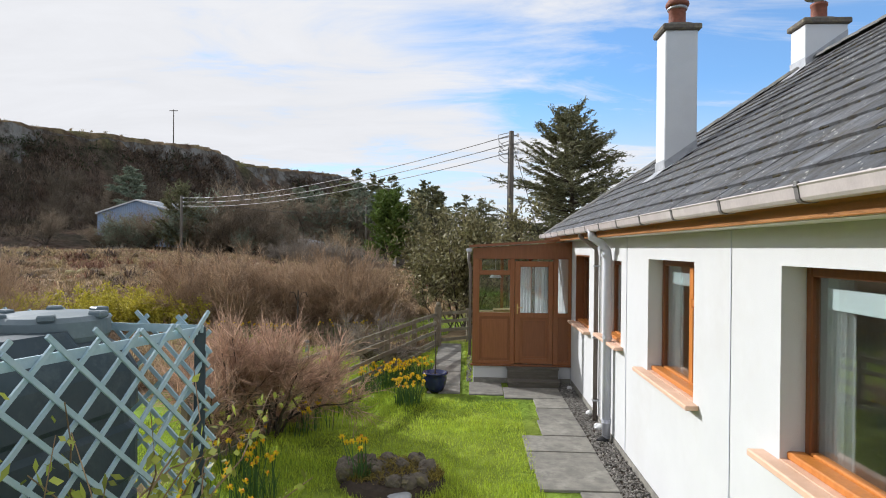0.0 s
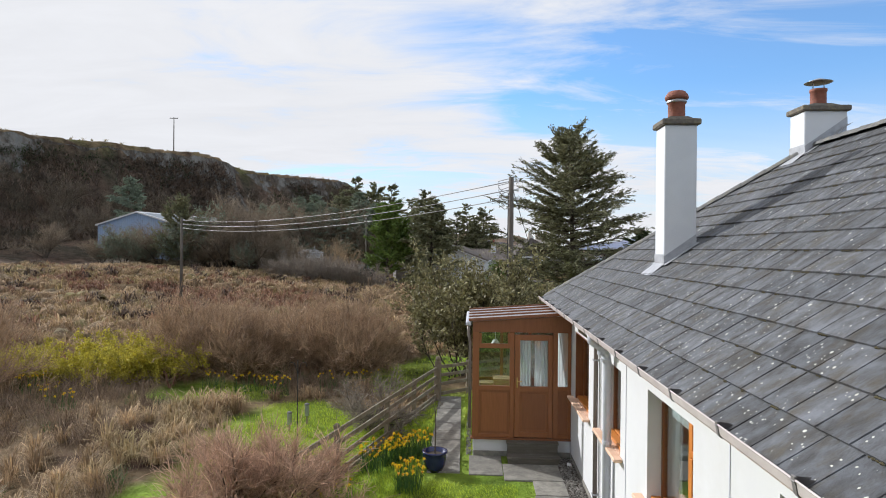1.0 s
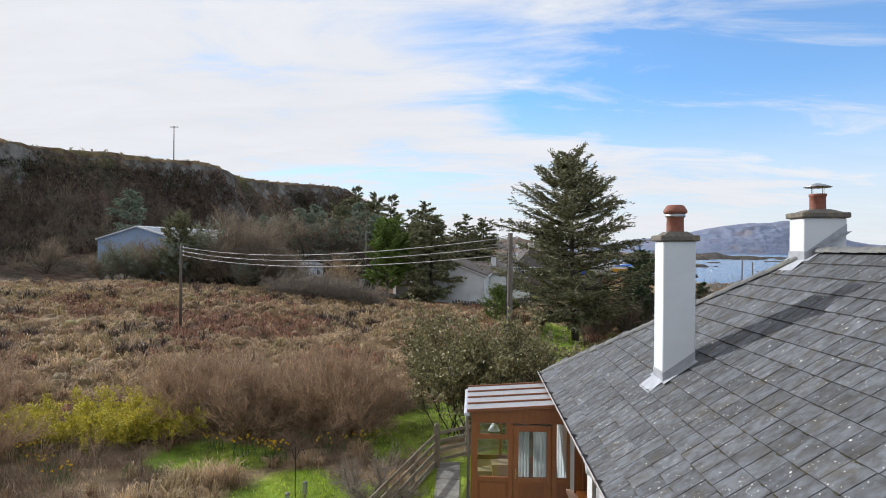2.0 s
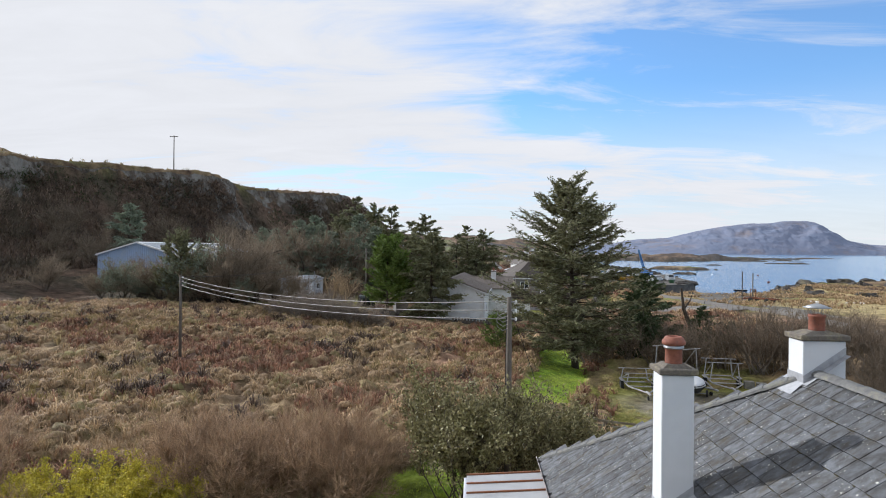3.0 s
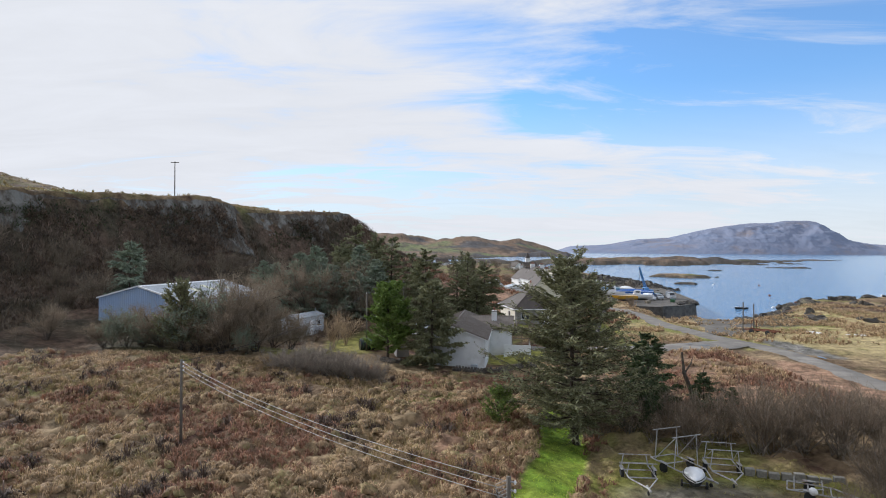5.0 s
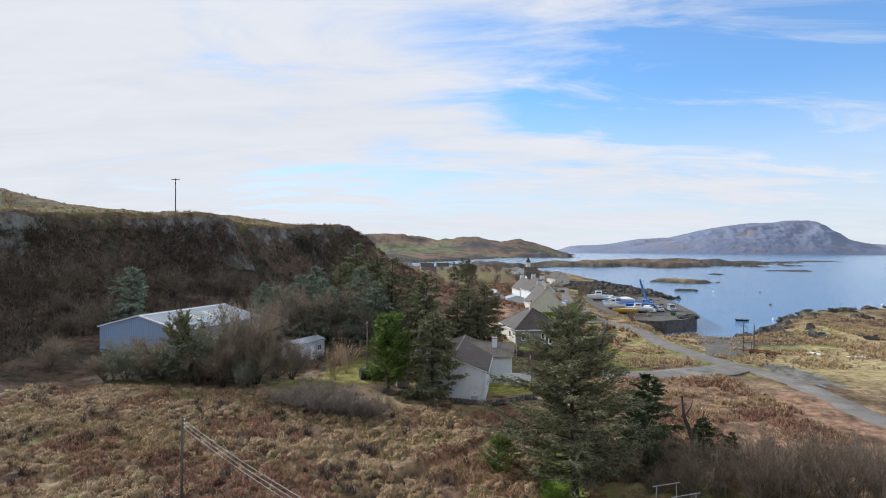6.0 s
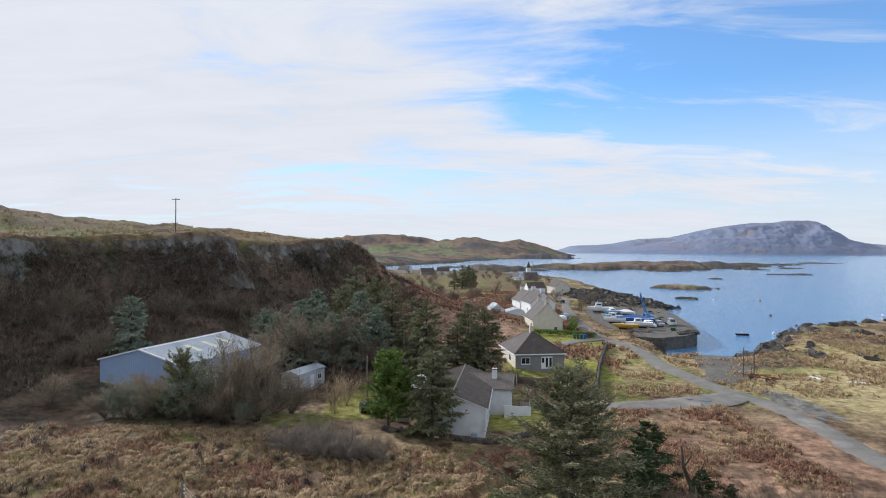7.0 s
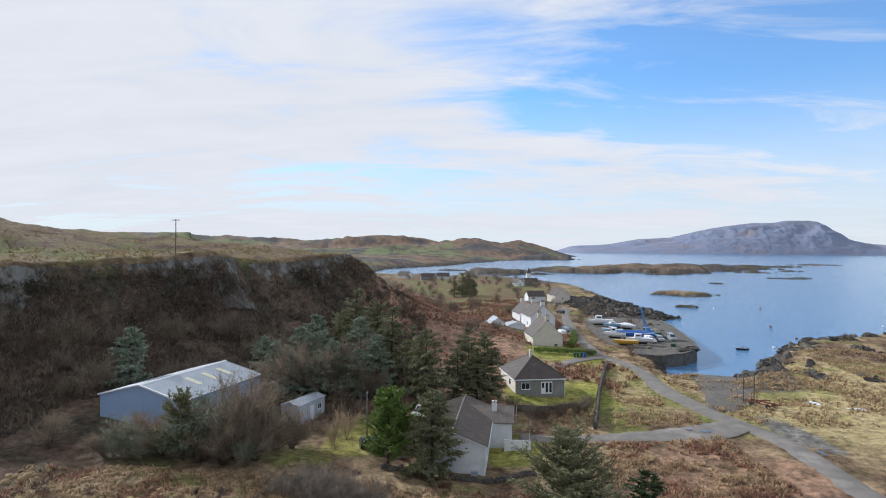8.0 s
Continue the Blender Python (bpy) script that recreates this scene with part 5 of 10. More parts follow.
        g = G().add([(x0, a + 0.012, rz(x0) + up), (x1, a + 0.012, rz(x1) + up), (x1, b - 0.012, rz(x1) + up), (x0, b - 0.012, rz(x0) + up), (x0, a + 0.012, rz(x0) + 0.02 + up), (x1, a + 0.012, rz(x1) + 0.02 + up), (x1, b - 0.012, rz(x1) + 0.02 + up), (x0, b - 0.012, rz(x0) + 0.02 + up)], [(0, 3, 2, 1), (4, 5, 6, 7), (0, 1, 5, 4), (2, 3, 7, 6), (1, 2, 6, 5), (3, 0, 4, 7)])
        part("roof_sheet", g, POLYCARB, po, "milky twin-wall roof sheet")
    for k in range(strips + 1):
        a = PY - 0.06 + k * (DEP + 0.1) / strips
        g = G().add([(x0, a - 0.025, rz(x0)), (x1, a - 0.025, rz(x1)), (x1, a + 0.025, rz(x1)), (x0, a + 0.025, rz(x0)), (x0, a - 0.018, rz(x0) + 0.05), (x1, a - 0.018, rz(x1) + 0.05), (x1, a + 0.018, rz(x1) + 0.05), (x0, a + 0.018, rz(x0) + 0.05)], [(0, 3, 2, 1), (4, 5, 6, 7), (0, 1, 5, 4), (2, 3, 7, 6), (1, 2, 6, 5), (3, 0, 4, 7)])
        part("glazing_bar", g, PORCH_DARK, po)
    # little gutter and pipe at the outer corner
    part("gutter", G().box((PX0 - 0.14, PY - 0.05, 2.62), (PX0 - 0.03, PY + DEP, 2.70), 0.02), PIPE_GREY, po)
    part("downpipe", G().tube([(PX0 - 0.085, PY + 0.02, 2.62), (PX0 - 0.085, PY + 0.02, 2.45), (PX0 - 0.05, PY + 0.03, 2.3), (PX0 - 0.05, PY + 0.03, 0.6)], 0.03, 10), PIPE_BROWN, po, smooth=True)
    # steps
    for k, (y0, z0, z1) in enumerate(((PY - 0.22, 0.0, 0.40), (PY - 0.48, -0.02, 0.20))):
        st = thing("porch_step", HOUSE, "weathered grey timber step below the porch door", "step", group="porch steps")
        y1 = PY - 0.055 if k == 0 else PY - 0.225
        part("riser", G().box((-1.24, y0 + 0.02, z0), (-0.28, y1, z1 - 0.035)), STEP_WOOD, st)
        for i in range(2):
            w = (y1 - y0) / 2
            part("tread_board", G().box((-1.26, y0 + i * w + 0.003, z1 - 0.034), (-0.26, y0 + (i + 1) * w - 0.003, z1), 0.005), STEP_WOOD, st)
    # things inside
    tb = thing("porch_table", HOUSE, "pale wooden table inside the porch", "table")
    part("tabletop", G().box((-1.84, PY + 0.16, 1.12), (-1.08, PY + 1.8, 1.16), 0.008), PINE, tb)
    for x in (-1.76, -1.12):
        for y in (PY + 0.20, PY + 1.72):
            part("leg", G().box((x, y, 0.43), (x + 0.05, y + 0.05, 1.12), 0.004), PINE, tb)
    solid("cardboard_box", G().box((-1.78, PY + 0.34, 1.162), (-1.50, PY + 0.62, 1.42), 0.006), CARDBOARD, "brown cardboard box on the porch table", "box", HOUSE)
    solid("storage_tub", G().loft([[(-1.46 + sx * 0.4, PY + 0.75 + sy * 0.3, 1.163) for sx, sy in ((0, 0), (1, 0), (1, 1), (0, 1))], [(-1.50 + sx * 0.48, PY + 0.72 + sy * 0.36, 1.42) for sx, sy in ((0, 0), (1, 0), (1, 1), (0, 1))]]), CARDBOARD, "buff plastic tub on the porch table", "tub", HOUSE)
    for a, b in ((-1.02, -0.78), (-0.70, -0.40)):
        g = curtain(0, b - a, 0.5, 2.42, 0, 4, 0.03)
        solid("curtain", g, CLOTH, "white curtain hanging inside the porch door", "curtain", HOUSE @ pose(b, PY + 0.14, 0, 0, 0, 90), group="porch curtains")
    lm = thing("hanging_lamp", HOUSE @ pose(-1.45, PY + 0.9, 2.1), "white shaded lamp hanging in the porch", "lamp")
    part("shade", G().lathe([(0.04, 0.12), (0.13, -0.02), (0.125, -0.02), (0.035, 0.115)], 18), WHITE_PAINT, lm, smooth=True)
    part("cord", G().tube([(0, 0, 0.12), (0, 0, 0.58)], 0.005, 6), WHITE_PAINT, lm)


PORCH_BROWN = surf("brown_porch_upvc", (0.285, 0.108, 0.040), (0.24, 0.088, 0.031), 5, 0.42, 0.15, fine=60, stretch=(7, 7, 0.7), bump_dist=0.002)
PORCH_DARK = surf("dark_brown_porch_upvc", (0.235, 0.088, 0.033), (0.20, 0.072, 0.026), 5, 0.42, 0.15, fine=60, stretch=(7, 7, 0.7), bump_dist=0.002)
BRASS = surf("brass", (0.60, 0.42, 0.16), (0.5, 0.34, 0.12), 9, 0.3, 0.05, metal=1.0)
cottage, cottage_roof = build_house()
build_windows(cottage)
build_rainwater(cottage)
build_chimney(cottage, 0.95, 9.13, 0.48, 0.44, 6.16, 0.13, "tall slim white rendered chimney stack", "bonnet")
build_chimney(cottage, 3.50, 10.05, 0.68, 0.46, 6.58, 0.125, "white rendered chimney stack on the ridge end", "metal")
build_porch()

# ---- plants ----
def tubes(paths, radii, sides=3):
    """Many thin tubes at once: paths (N, K, 3), radii (N, K). Returns vertices and quads."""
    n, k, _ = paths.shape
    d = np.gradient(paths, axis=1)
    d /= np.linalg.norm(d, axis=2, keepdims=True) + 1e-9
    ref = np.where(np.abs(d[..., 2:3]) < 0.9, np.array([0, 0, 1.0]), np.array([1.0, 0, 0]))
    a = np.cross(d, ref)
    a /= np.linalg.norm(a, axis=2, keepdims=True) + 1e-9
    b = np.cross(d, a)
    t = 2 * np.pi * np.arange(sides) / sides
    v = paths[:, :, None] + radii[:, :, None, None] * (np.cos(t)[:, None] * a[:, :, None] + np.sin(t)[:, None] * b[:, :, None])
    base = (np.arange(n)[:, None, None] * k + np.arange(k - 1)[None, :, None]) * sides
    j = np.arange(sides)[None, None, :]
    q = np.stack([base + j, base + (j + 1) % sides, base + sides + (j + 1) % sides, base + sides + j], -1)
    return v.reshape(-1, 3), q.reshape(-1, 4)


def ribbons(rs, paths, radii):
    """Many thin flat twigs: one strip along each path."""
    n, k, _ = paths.shape
    d = np.gradient(paths, axis=1)
    s = np.cross(d, rs.normal(0, 1, (n, 1, 3)))
    s /= np.linalg.norm(s, axis=2, keepdims=True) + 1e-9
    v = np.stack([paths - s * radii[..., None], paths + s * radii[..., None]], 2)
    a = (np.arange(n)[:, None] * k + np.arange(k - 1)[None, :]) * 2
    q = np.stack([a, a + 1, a + 3, a + 2], -1)
    return v.reshape(-1, 3), q.reshape(-1, 4)


def merge(sets):
    vs, fs, k = [], [], 0
    for v, f in sets:
        vs.append(v)
        fs.append(f + k)
        k += len(v)
    return np.concatenate(vs), np.concatenate(fs)


def unit(v):
    return v / (np.linalg.norm(v, axis=-1, keepdims=True) + 1e-9)


def grow(rs, start, way, length, k, bend, lift):
    """Wandering paths from start points along ways."""
    n = len(start)
    pts = [start]
    d = unit(way)
    for i in range(k - 1):
        d = unit(d + rs.normal(0, bend, (n, 3)) + np.array([0, 0, lift]))
        pts.append(pts[-1] + d * (length / (k - 1))[:, None])
    return np.stack(pts, 1)


def pick(rs, paths, n, lo, hi):
    """Random places and directions on paths."""
    i = rs.integers(0, len(paths), n)
    t = rs.uniform(lo, hi, n) * (paths.shape[1] - 1)
    s = np.minimum(t.astype(int), paths.shape[1] - 2)
    f = (t - s)[:, None]
    p = paths[i, s] * (1 - f) + paths[i, s + 1] * f
    return p, unit(paths[i, s + 1] - paths[i, s])


def quads_at(rs, centre, axis, length, width):
    """Small flat blades at places, lying along axis."""
    side = unit(np.cross(axis, rs.normal(0, 1, axis.shape)))
    a, s = axis * (length / 2)[:, None], side * (width / 2)[:, None]
    v = np.stack([centre - a, centre + s * 0.9 - a * 0.1, centre + a, centre - s * 0.9 - a * 0.1], 1)
    return v.reshape(-1, 3), np.arange(4 * len(centre)).reshape(-1, 4)


def bare_bush(seed, h, spread, stems, twigs, fine, thick=0.012, fan=0.5, base=0.15, lift=0.05, stout=1.8, crook=1.0, low=0.25):
    """Bare many-stemmed bush: stems, twigs and fine twigs. Returns (wood, twig) meshes' arrays."""
    rs = np.random.default_rng(seed)
    st = np.column_stack([rs.normal(0, base, stems), rs.normal(0, base, stems), np.full(stems, -0.05)])
    ang = rs.uniform(0, 2 * np.pi, stems)
    out = np.sqrt(rs.uniform(0.02, 1, stems)) * fan
    way = np.column_stack([np.cos(ang) * out * spread / h * 2, np.sin(ang) * out * spread / h * 2, np.ones(stems)])
    ln = h * rs.uniform(0.65, 1.05, stems)
    main = grow(rs, st, way, ln, 6, 0.13 * crook, lift)
    rm = np.linspace(1, 0.28, 6)[None, :] * thick * rs.uniform(0.6, 1.4, stems)[:, None] * stout
    p, d = pick(rs, main, twigs, low, 0.98)
    tw = grow(rs, p, d * 0.9 + rs.normal(0, 0.5, (twigs, 3)) + [0, 0, 0.25], h * rs.uniform(0.14, 0.36, twigs), 4, 0.16 * crook, lift)
    rt = np.linspace(1, 0.35, 4)[None, :] * thick * 0.62 * rs.uniform(0.7, 1.2, twigs)[:, None]
    p, d = pick(rs, tw, fine, 0.1, 1.0)
    ft = grow(rs, p, d + rs.normal(0, 0.45, (fine, 3)) + [0, 0, 0.2], h * rs.uniform(0.07, 0.20, fine), 3, 0.12 * crook, lift)
    rf = np.linspace(1, 0.4, 3)[None, :] * thick * 0.40 * np.ones((fine, 1))
    return tubes(main, rm, 4), merge([tubes(tw, rt, 3), ribbons(rs, ft, rf * 1.25)]), (tw, ft)


def bush_thing(name, seed, label, category, h, spread, stems, twigs, fine, wood, twig, m, thick=0.012, fan=0.5, base=0.15, group="", leaves=0, leaf_mat=None, leaf=0.05, lift=0.05, stout=1.8, crook=1.0, low=0.25):
    w, t, (tw, ft) = bare_bush(seed, h, spread, stems, twigs, fine, thick, fan, base, lift, stout, crook, low)
    ob = thing(name, m, label, category, group)
    part("stem_work", raw_mesh("stem_work", *w), wood, ob)
    part("twig_work", raw_mesh("twig_work", *t), twig, ob)
    if leaves:
        rs = np.random.default_rng(seed + 5)
        p, d = pick(rs, ft, leaves, 0.1, 1.0)
        v, q = quads_at(rs, p + rs.normal(0, leaf * 0.6, p.shape), unit(d + rs.normal(0, 0.9, d.shape)), leaf * rs.uniform(0.7, 1.6, leaves), leaf * rs.uniform(0.4, 0.8, leaves))
        part("foliage", raw_mesh("foliage", v, q), leaf_mat, ob)
    return ob


def conifer(name, seed, label, m, H, R, limbs, sprays, needle, bare=0.1, droop=-0.05, spray=0.42, profile=1.0, gap=0.0, lean=0.0, group="", top_r=0.06, rag=0.3, rise=0.22):
    """A conifer: tapered trunk, limbs in rough whorls, many needle sprays."""
    rs = np.random.default_rng(seed)
    ob = thing(name, m, label, "tree", group)
    k = 9
    zs = np.linspace(-0.2, H, k)
    tr = np.stack([np.cumsum(rs.normal(0, 0.05, k)) + lean * zs / H, np.cumsum(rs.normal(0, 0.05, k)), zs], 1)
    g = G().tube([tuple(p) for p in tr], [0.02 * H * (1 - 0.93 * i / (k - 1)) + 0.012 for i in range(k)], 9)
    part("trunk", g, BARK, ob, smooth=True)
    t = np.sort(rs.uniform(bare, 0.985, limbs) ** 0.9)
    whorl = np.round(t * 26) / 26
    t = np.where(rs.random(limbs) < 0.65, whorl + rs.normal(0, 0.004, limbs), t)
    t = np.clip(t, 0.0, 0.985)
    z = t * H
    ang = rs.uniform(0, 2 * np.pi, limbs)
    shape = np.clip((1 - t) ** profile, 0, 1) * (0.45 + 0.55 * sstep(bare - 0.05, bare + rise, t)) + top_r
    lob = 1 + gap * vnoise(np.cos(ang) * 3 + t * 9, np.sin(ang) * 3, 1.0, seed, 3)
    ln = R * shape * rs.uniform(1 - rag, 1 + rag * 0.6, limbs) * np.clip(lob, 0.3, 1.7)
    start = np.stack([np.interp(z, zs, tr[:, 0]), np.interp(z, zs, tr[:, 1]), z], 1)
    up = 0.05 + 0.75 * t ** 2 + rs.normal(0, 0.1, limbs)
    way = np.stack([np.cos(ang), np.sin(ang), up + droop * 3], 1)
    lm = grow(rs, start, way, ln, 6, 0.07, droop)
    lm[:, 3:, 2] += (ln * 0.10)[:, None] * np.linspace(0.1, 1, 3)[None, :]
    rl = np.linspace(1, 0.2, 6)[None, :] * (0.010 + 0.010 * ln[:, None])
    part("limb_work", raw_mesh("limb_work", *tubes(lm, rl, 4)), BARK, ob)
    w = ln / ln.sum()
    i = rs.choice(limbs, sprays // 6, p=w)
    tt = rs.uniform(0.12, 1.0, len(i)) ** 0.75 * 5
    s = np.minimum(tt.astype(int), 4)
    f = (tt - s)[:, None]
    p = lm[i, s] * (1 - f) + lm[i, s + 1] * f
    d = unit(lm[i, s + 1] - lm[i, s])
    side = unit(np.cross(d, [0, 0, 1.0])) * rs.choice([-1, 1], len(i))[:, None]
    br = grow(rs, p, d * 0.75 + side * rs.uniform(0.2, 1.0, (len(i), 1)) + [0, 0, -0.08], (0.16 + 0.22 * ln[i]) * rs.uniform(0.5, 1.2, len(i)), 4, 0.12, droop * 0.8)
    part("branch_work", raw_mesh("branch_work", *ribbons(rs, br, np.full(br.shape[:2], 0.010))), BARK, ob)
    p, d = pick(rs, br, sprays, 0.0, 1.0)
    ax = unit(d + rs.normal(0, 0.45, d.shape) + [0, 0, -0.12])
    v, q = quads_at(rs, p + rs.normal(0, 0.05, p.shape), ax, spray * rs.uniform(0.5, 1.25, sprays), spray * rs.uniform(0.16, 0.34, sprays))
    part("foliage", raw_mesh("foliage", v, q), needle, ob)
    return ob


def blades(rs, x, y, z, h, w, lean, seg=2):
    """Bent grass blades as tapered strips."""
    n = len(x)
    a = rs.uniform(0, 2 * np.pi, n)
    la = rs.uniform(0, 2 * np.pi, n)
    sx, sy = np.cos(a) * w / 2, np.sin(a) * w / 2
    lx, ly = np.cos(la) * lean * h, np.sin(la) * lean * h
    c = np.stack([x, y, z], 1)
    s = np.stack([sx, sy, np.zeros(n)], 1)
    mid = c + np.stack([lx * 0.35, ly * 0.35, h * 0.6], 1)
    tip = c + np.stack([lx, ly, h * np.sqrt(np.clip(1 - 0.5 * lean ** 2, 0.2, 1))], 1)
    v = np.stack([c - s, c + s, mid + s * 0.7, mid - s * 0.7, tip + s * 0.08, tip - s * 0.08], 1).reshape(-1, 3)
    k = np.arange(n)[:, None] * 6
    q = np.concatenate([k + [0, 1, 2, 3], k + [3, 2, 4, 5]])
    return v, q


def scatter(rs, n, x0, x1, y0, y1, keep):
    x, y = rs.uniform(x0, x1, n), rs.uniform(y0, y1, n)
    k = keep(x, y) > rs.random(n)
    return x[k], y[k]


def fence_x(y):
    return -3.23 + 0.30 * (y - 6.0)


def on_path(x, y):
    lx = (x - 1.93) - 0.05 * y
    a = (lx > -1.15) & (y < 11.9) & (y > -3)
    b = (np.abs(x - 0.14 - 0.035 * (y - 13)) < 0.36) & (y > 10.4)
    c = (lx > -2.3) & (y > 10.3) & (y < 12.0) & (x > -0.2)
    return a | b | c


def build_grass():
    rs = np.random.default_rng(21)
    # lawn of the garden
    x, y = scatter(rs, 190000, -4.4, 2.2, 4.2, 17.5, lambda x, y: lawn_zone(x, y) * (~on_path(x, y)) * np.clip(1.5 - y / 16, 0.25, 1))
    z = land(x, y)
    v, q = blades(rs, x, y, z - 0.01, rs.uniform(0.025, 0.07, len(x)) * (1 + 0.6 * (vnoise(x, y, 0.8, 401, 2) > 0.25)), rs.uniform(0.004, 0.009, len(x)), rs.uniform(0.1, 0.8, len(x)))
    solid("lawn_grass", raw_mesh("lawn_grass", v, q), GRASS_GREEN, "short bright green mown lawn grass", "grass", kind="stuff")
    # lawn strips further off
    x, y = scatter(rs, 60000, -7, 14, 11, 56, lambda x, y: lawn_zone(x, y) * (x < fence_x(y)) + lawn_zone(x, y) * (y > 24))
    v, q = blades(rs, x, y, land(x, y) - 0.01, rs.uniform(0.04, 0.11, len(x)), rs.uniform(0.012, 0.03, len(x)), rs.uniform(0.2, 0.9, len(x)))
    solid("field_grass", raw_mesh("field_grass", v, q), GRASS_GREEN, "green grass strips among the moor", "grass", kind="stuff")

    # tussocks: many blades fanned from a crown
    def tussocks(name, mat, label, cx, cy, size, per, dens_w, category="grass", droop=False):
        n = len(cx)
        i = np.repeat(np.arange(n), per)
        r = size[i] * np.sqrt(rs.uniform(0, 1, len(i))) * 0.45
        a = rs.uniform(0, 2 * np.pi, len(i))
        bx, by = cx[i] + r * np.cos(a), cy[i] + r * np.sin(a)
        h = size[i] * rs.uniform(0.55, 1.15, len(i))
        w = dens_w * rs.uniform(0.7, 1.4, len(i)) * (0.6 + 0.4 * size[i])
        if droop:
            # blades rise from the crown, arch outwards and hang
            o = np.stack([np.cos(a), np.sin(a), np.zeros(len(i))], 1)
            c = np.stack([cx[i] + 0.3 * r * np.cos(a), cy[i] + 0.3 * r * np.sin(a), land(cx, cy)[i] - 0.04], 1)
            s = np.stack([-np.sin(a), np.cos(a), np.zeros(len(i))], 1) * (w / 2)[:, None]
            up, far = h * rs.uniform(0.3, 0.85, len(i)), h * rs.uniform(0.3, 0.95, len(i))
            p1 = c + o * (far * 0.3)[:, None] + np.array([0, 0, 1]) * (up * 0.8)[:, None]
            p2 = c + o * (far * 0.7)[:, None] + np.array([0, 0, 1]) * up[:, None]
            p3 = c + o * far[:, None] + np.array([0, 0, 1]) * (up * rs.uniform(0.02, 0.55, len(i)))[:, None]
            v = np.stack([c - s, c + s, p1 + s, p1 - s, p2 + s * 0.7, p2 - s * 0.7, p3 + s * 0.1, p3 - s * 0.1], 1).reshape(-1, 3)
            k = np.arange(len(i))[:, None] * 8
            q = np.concatenate([k + [0, 1, 2, 3], k + [3, 2, 4, 5], k + [5, 4, 6, 7]])
        else:
            v, q = blades(rs, bx, by, land(bx, by) - 0.03, h, w, rs.uniform(0.35, 1.25, len(i)))
        solid(name, raw_mesh(name, v, q), mat, label, category, kind="stuff")

    def hummocks(name, mat, label, cx, cy, size):
        n, seg = len(cx), 8
        a = np.arange(seg) * 2 * np.pi / seg
        cz = land(cx, cy)
        tilt = rs.normal(0, 0.25, (2, n))
        rings = []
        for rad, hgt in ((1.0, -0.25), (0.97, 0.12), (0.74, 0.40), (0.42, 0.58), (0.04, 0.64)):
            r = size[:, None] * rad * rs.uniform(0.82, 1.18, (n, seg))
            px, py = cx[:, None] + r * np.cos(a), cy[:, None] + r * np.sin(a)
            pz = cz[:, None] + size[:, None] * hgt * rs.uniform(0.85, 1.15, (n, seg)) + tilt[0][:, None] * r * np.cos(a) + tilt[1][:, None] * r * np.sin(a)
            rings.append(np.stack([px, py, pz], -1))
        v = np.stack(rings, 1)
        base = (np.arange(n)[:, None, None] * 5 + np.arange(4)[None, :, None]) * seg
        k = np.arange(seg)[None, None, :]
        q = np.stack([base + k, base + (k + 1) % seg, base + seg + (k + 1) % seg, base + seg + k], -1)
        solid(name, raw_mesh(name, v.reshape(-1, 3), q.reshape(-1, 4), True), mat, label, "grass", kind="stuff")

    def free(x, y):
        drain = (np.abs((x - 4.0) - 0.72 * (y - 55.0)) < 0.9) & (y > 40) & (y < 64)
        return ~drain * (1 - lawn_zone(x, y)) * (1 - yard_zone(x, y)) * (x < np.where(y < 17, fence_x(y) - 0.3, 40)) * (np.hypot(x - 3.5, y - 6) > 2)

    def willow_floor(x, y):
        return np.hypot((x + 6.5) / 5.2, (y - 20) / 2.6) > 0.9

    x, y = scatter(rs, 1500, -16, 0, 7, 26, lambda x, y: free(x, y) * sstep(-0.15, 0.15, vnoise(x, y, 2.4, 411, 3)) * willow_floor(x, y))
    tussocks("near_tussocks", HEATH_TUFT, "pale dry tussock grass of the rough garden edge", x, y, rs.uniform(0.30, 0.72, len(x)), 80, 0.016, droop=True)
    x, y = scatter(rs, 2600, -16, 0, 7, 26, lambda x, y: free(x, y) * sstep(0.05, -0.2, vnoise(x, y, 2.4, 411, 3)) * willow_floor(x, y))
    tussocks("dead_stems", DEAD_STEM, "dark brown dead stems and bramble of the garden edge", x, y, rs.uniform(0.3, 0.8, len(x)), 30, 0.012, "scrub")
    x, y = scatter(rs, 700, -16, 0, 7, 22, lambda x, y: free(x, y) * sstep(0.1, 0.3, vnoise(x, y, 1.6, 413, 3)))
    tussocks("green_tufts", GRASS_LEAF, "fresh green grass tufts among dry tussocks", x, y, rs.uniform(0.2, 0.4, len(x)), 40, 0.014)
    x, y = scatter(rs, 21000, -46, 9, 23, 66, lambda x, y: free(x, y) * (np.abs(x) < y * 0.82 + 3) * sstep(-0.45, 0.1, vnoise(x, y, 3.0, 415, 4)) * (1 - 0.85 * sstep(0.05, 0.22, vnoise(x, y, 5.0, 423, 4))) * sstep(0.02, 0.12, np.abs(vnoise(x, y, 1.9, 7, 2))))
    half = rs.random(len(x)) < 0.5
    hummocks("moor_hummocks", MOUND, "rounded tan moor-grass hummocks", x[half], y[half], rs.uniform(0.14, 0.50, half.sum()))
    tussocks("moor_tussocks", HEATH_TUFT, "dry tan moor grass over the hummocks", x, y, rs.uniform(0.35, 0.75, len(x)), 11, 0.045, droop=True)
    x, y = scatter(rs, 6000, -46, 9, 23, 66, lambda x, y: free(x, y) * (np.abs(x) < y * 0.82 + 3) * sstep(0.05, 0.3, vnoise(x, y, 6.5, 419, 4)))
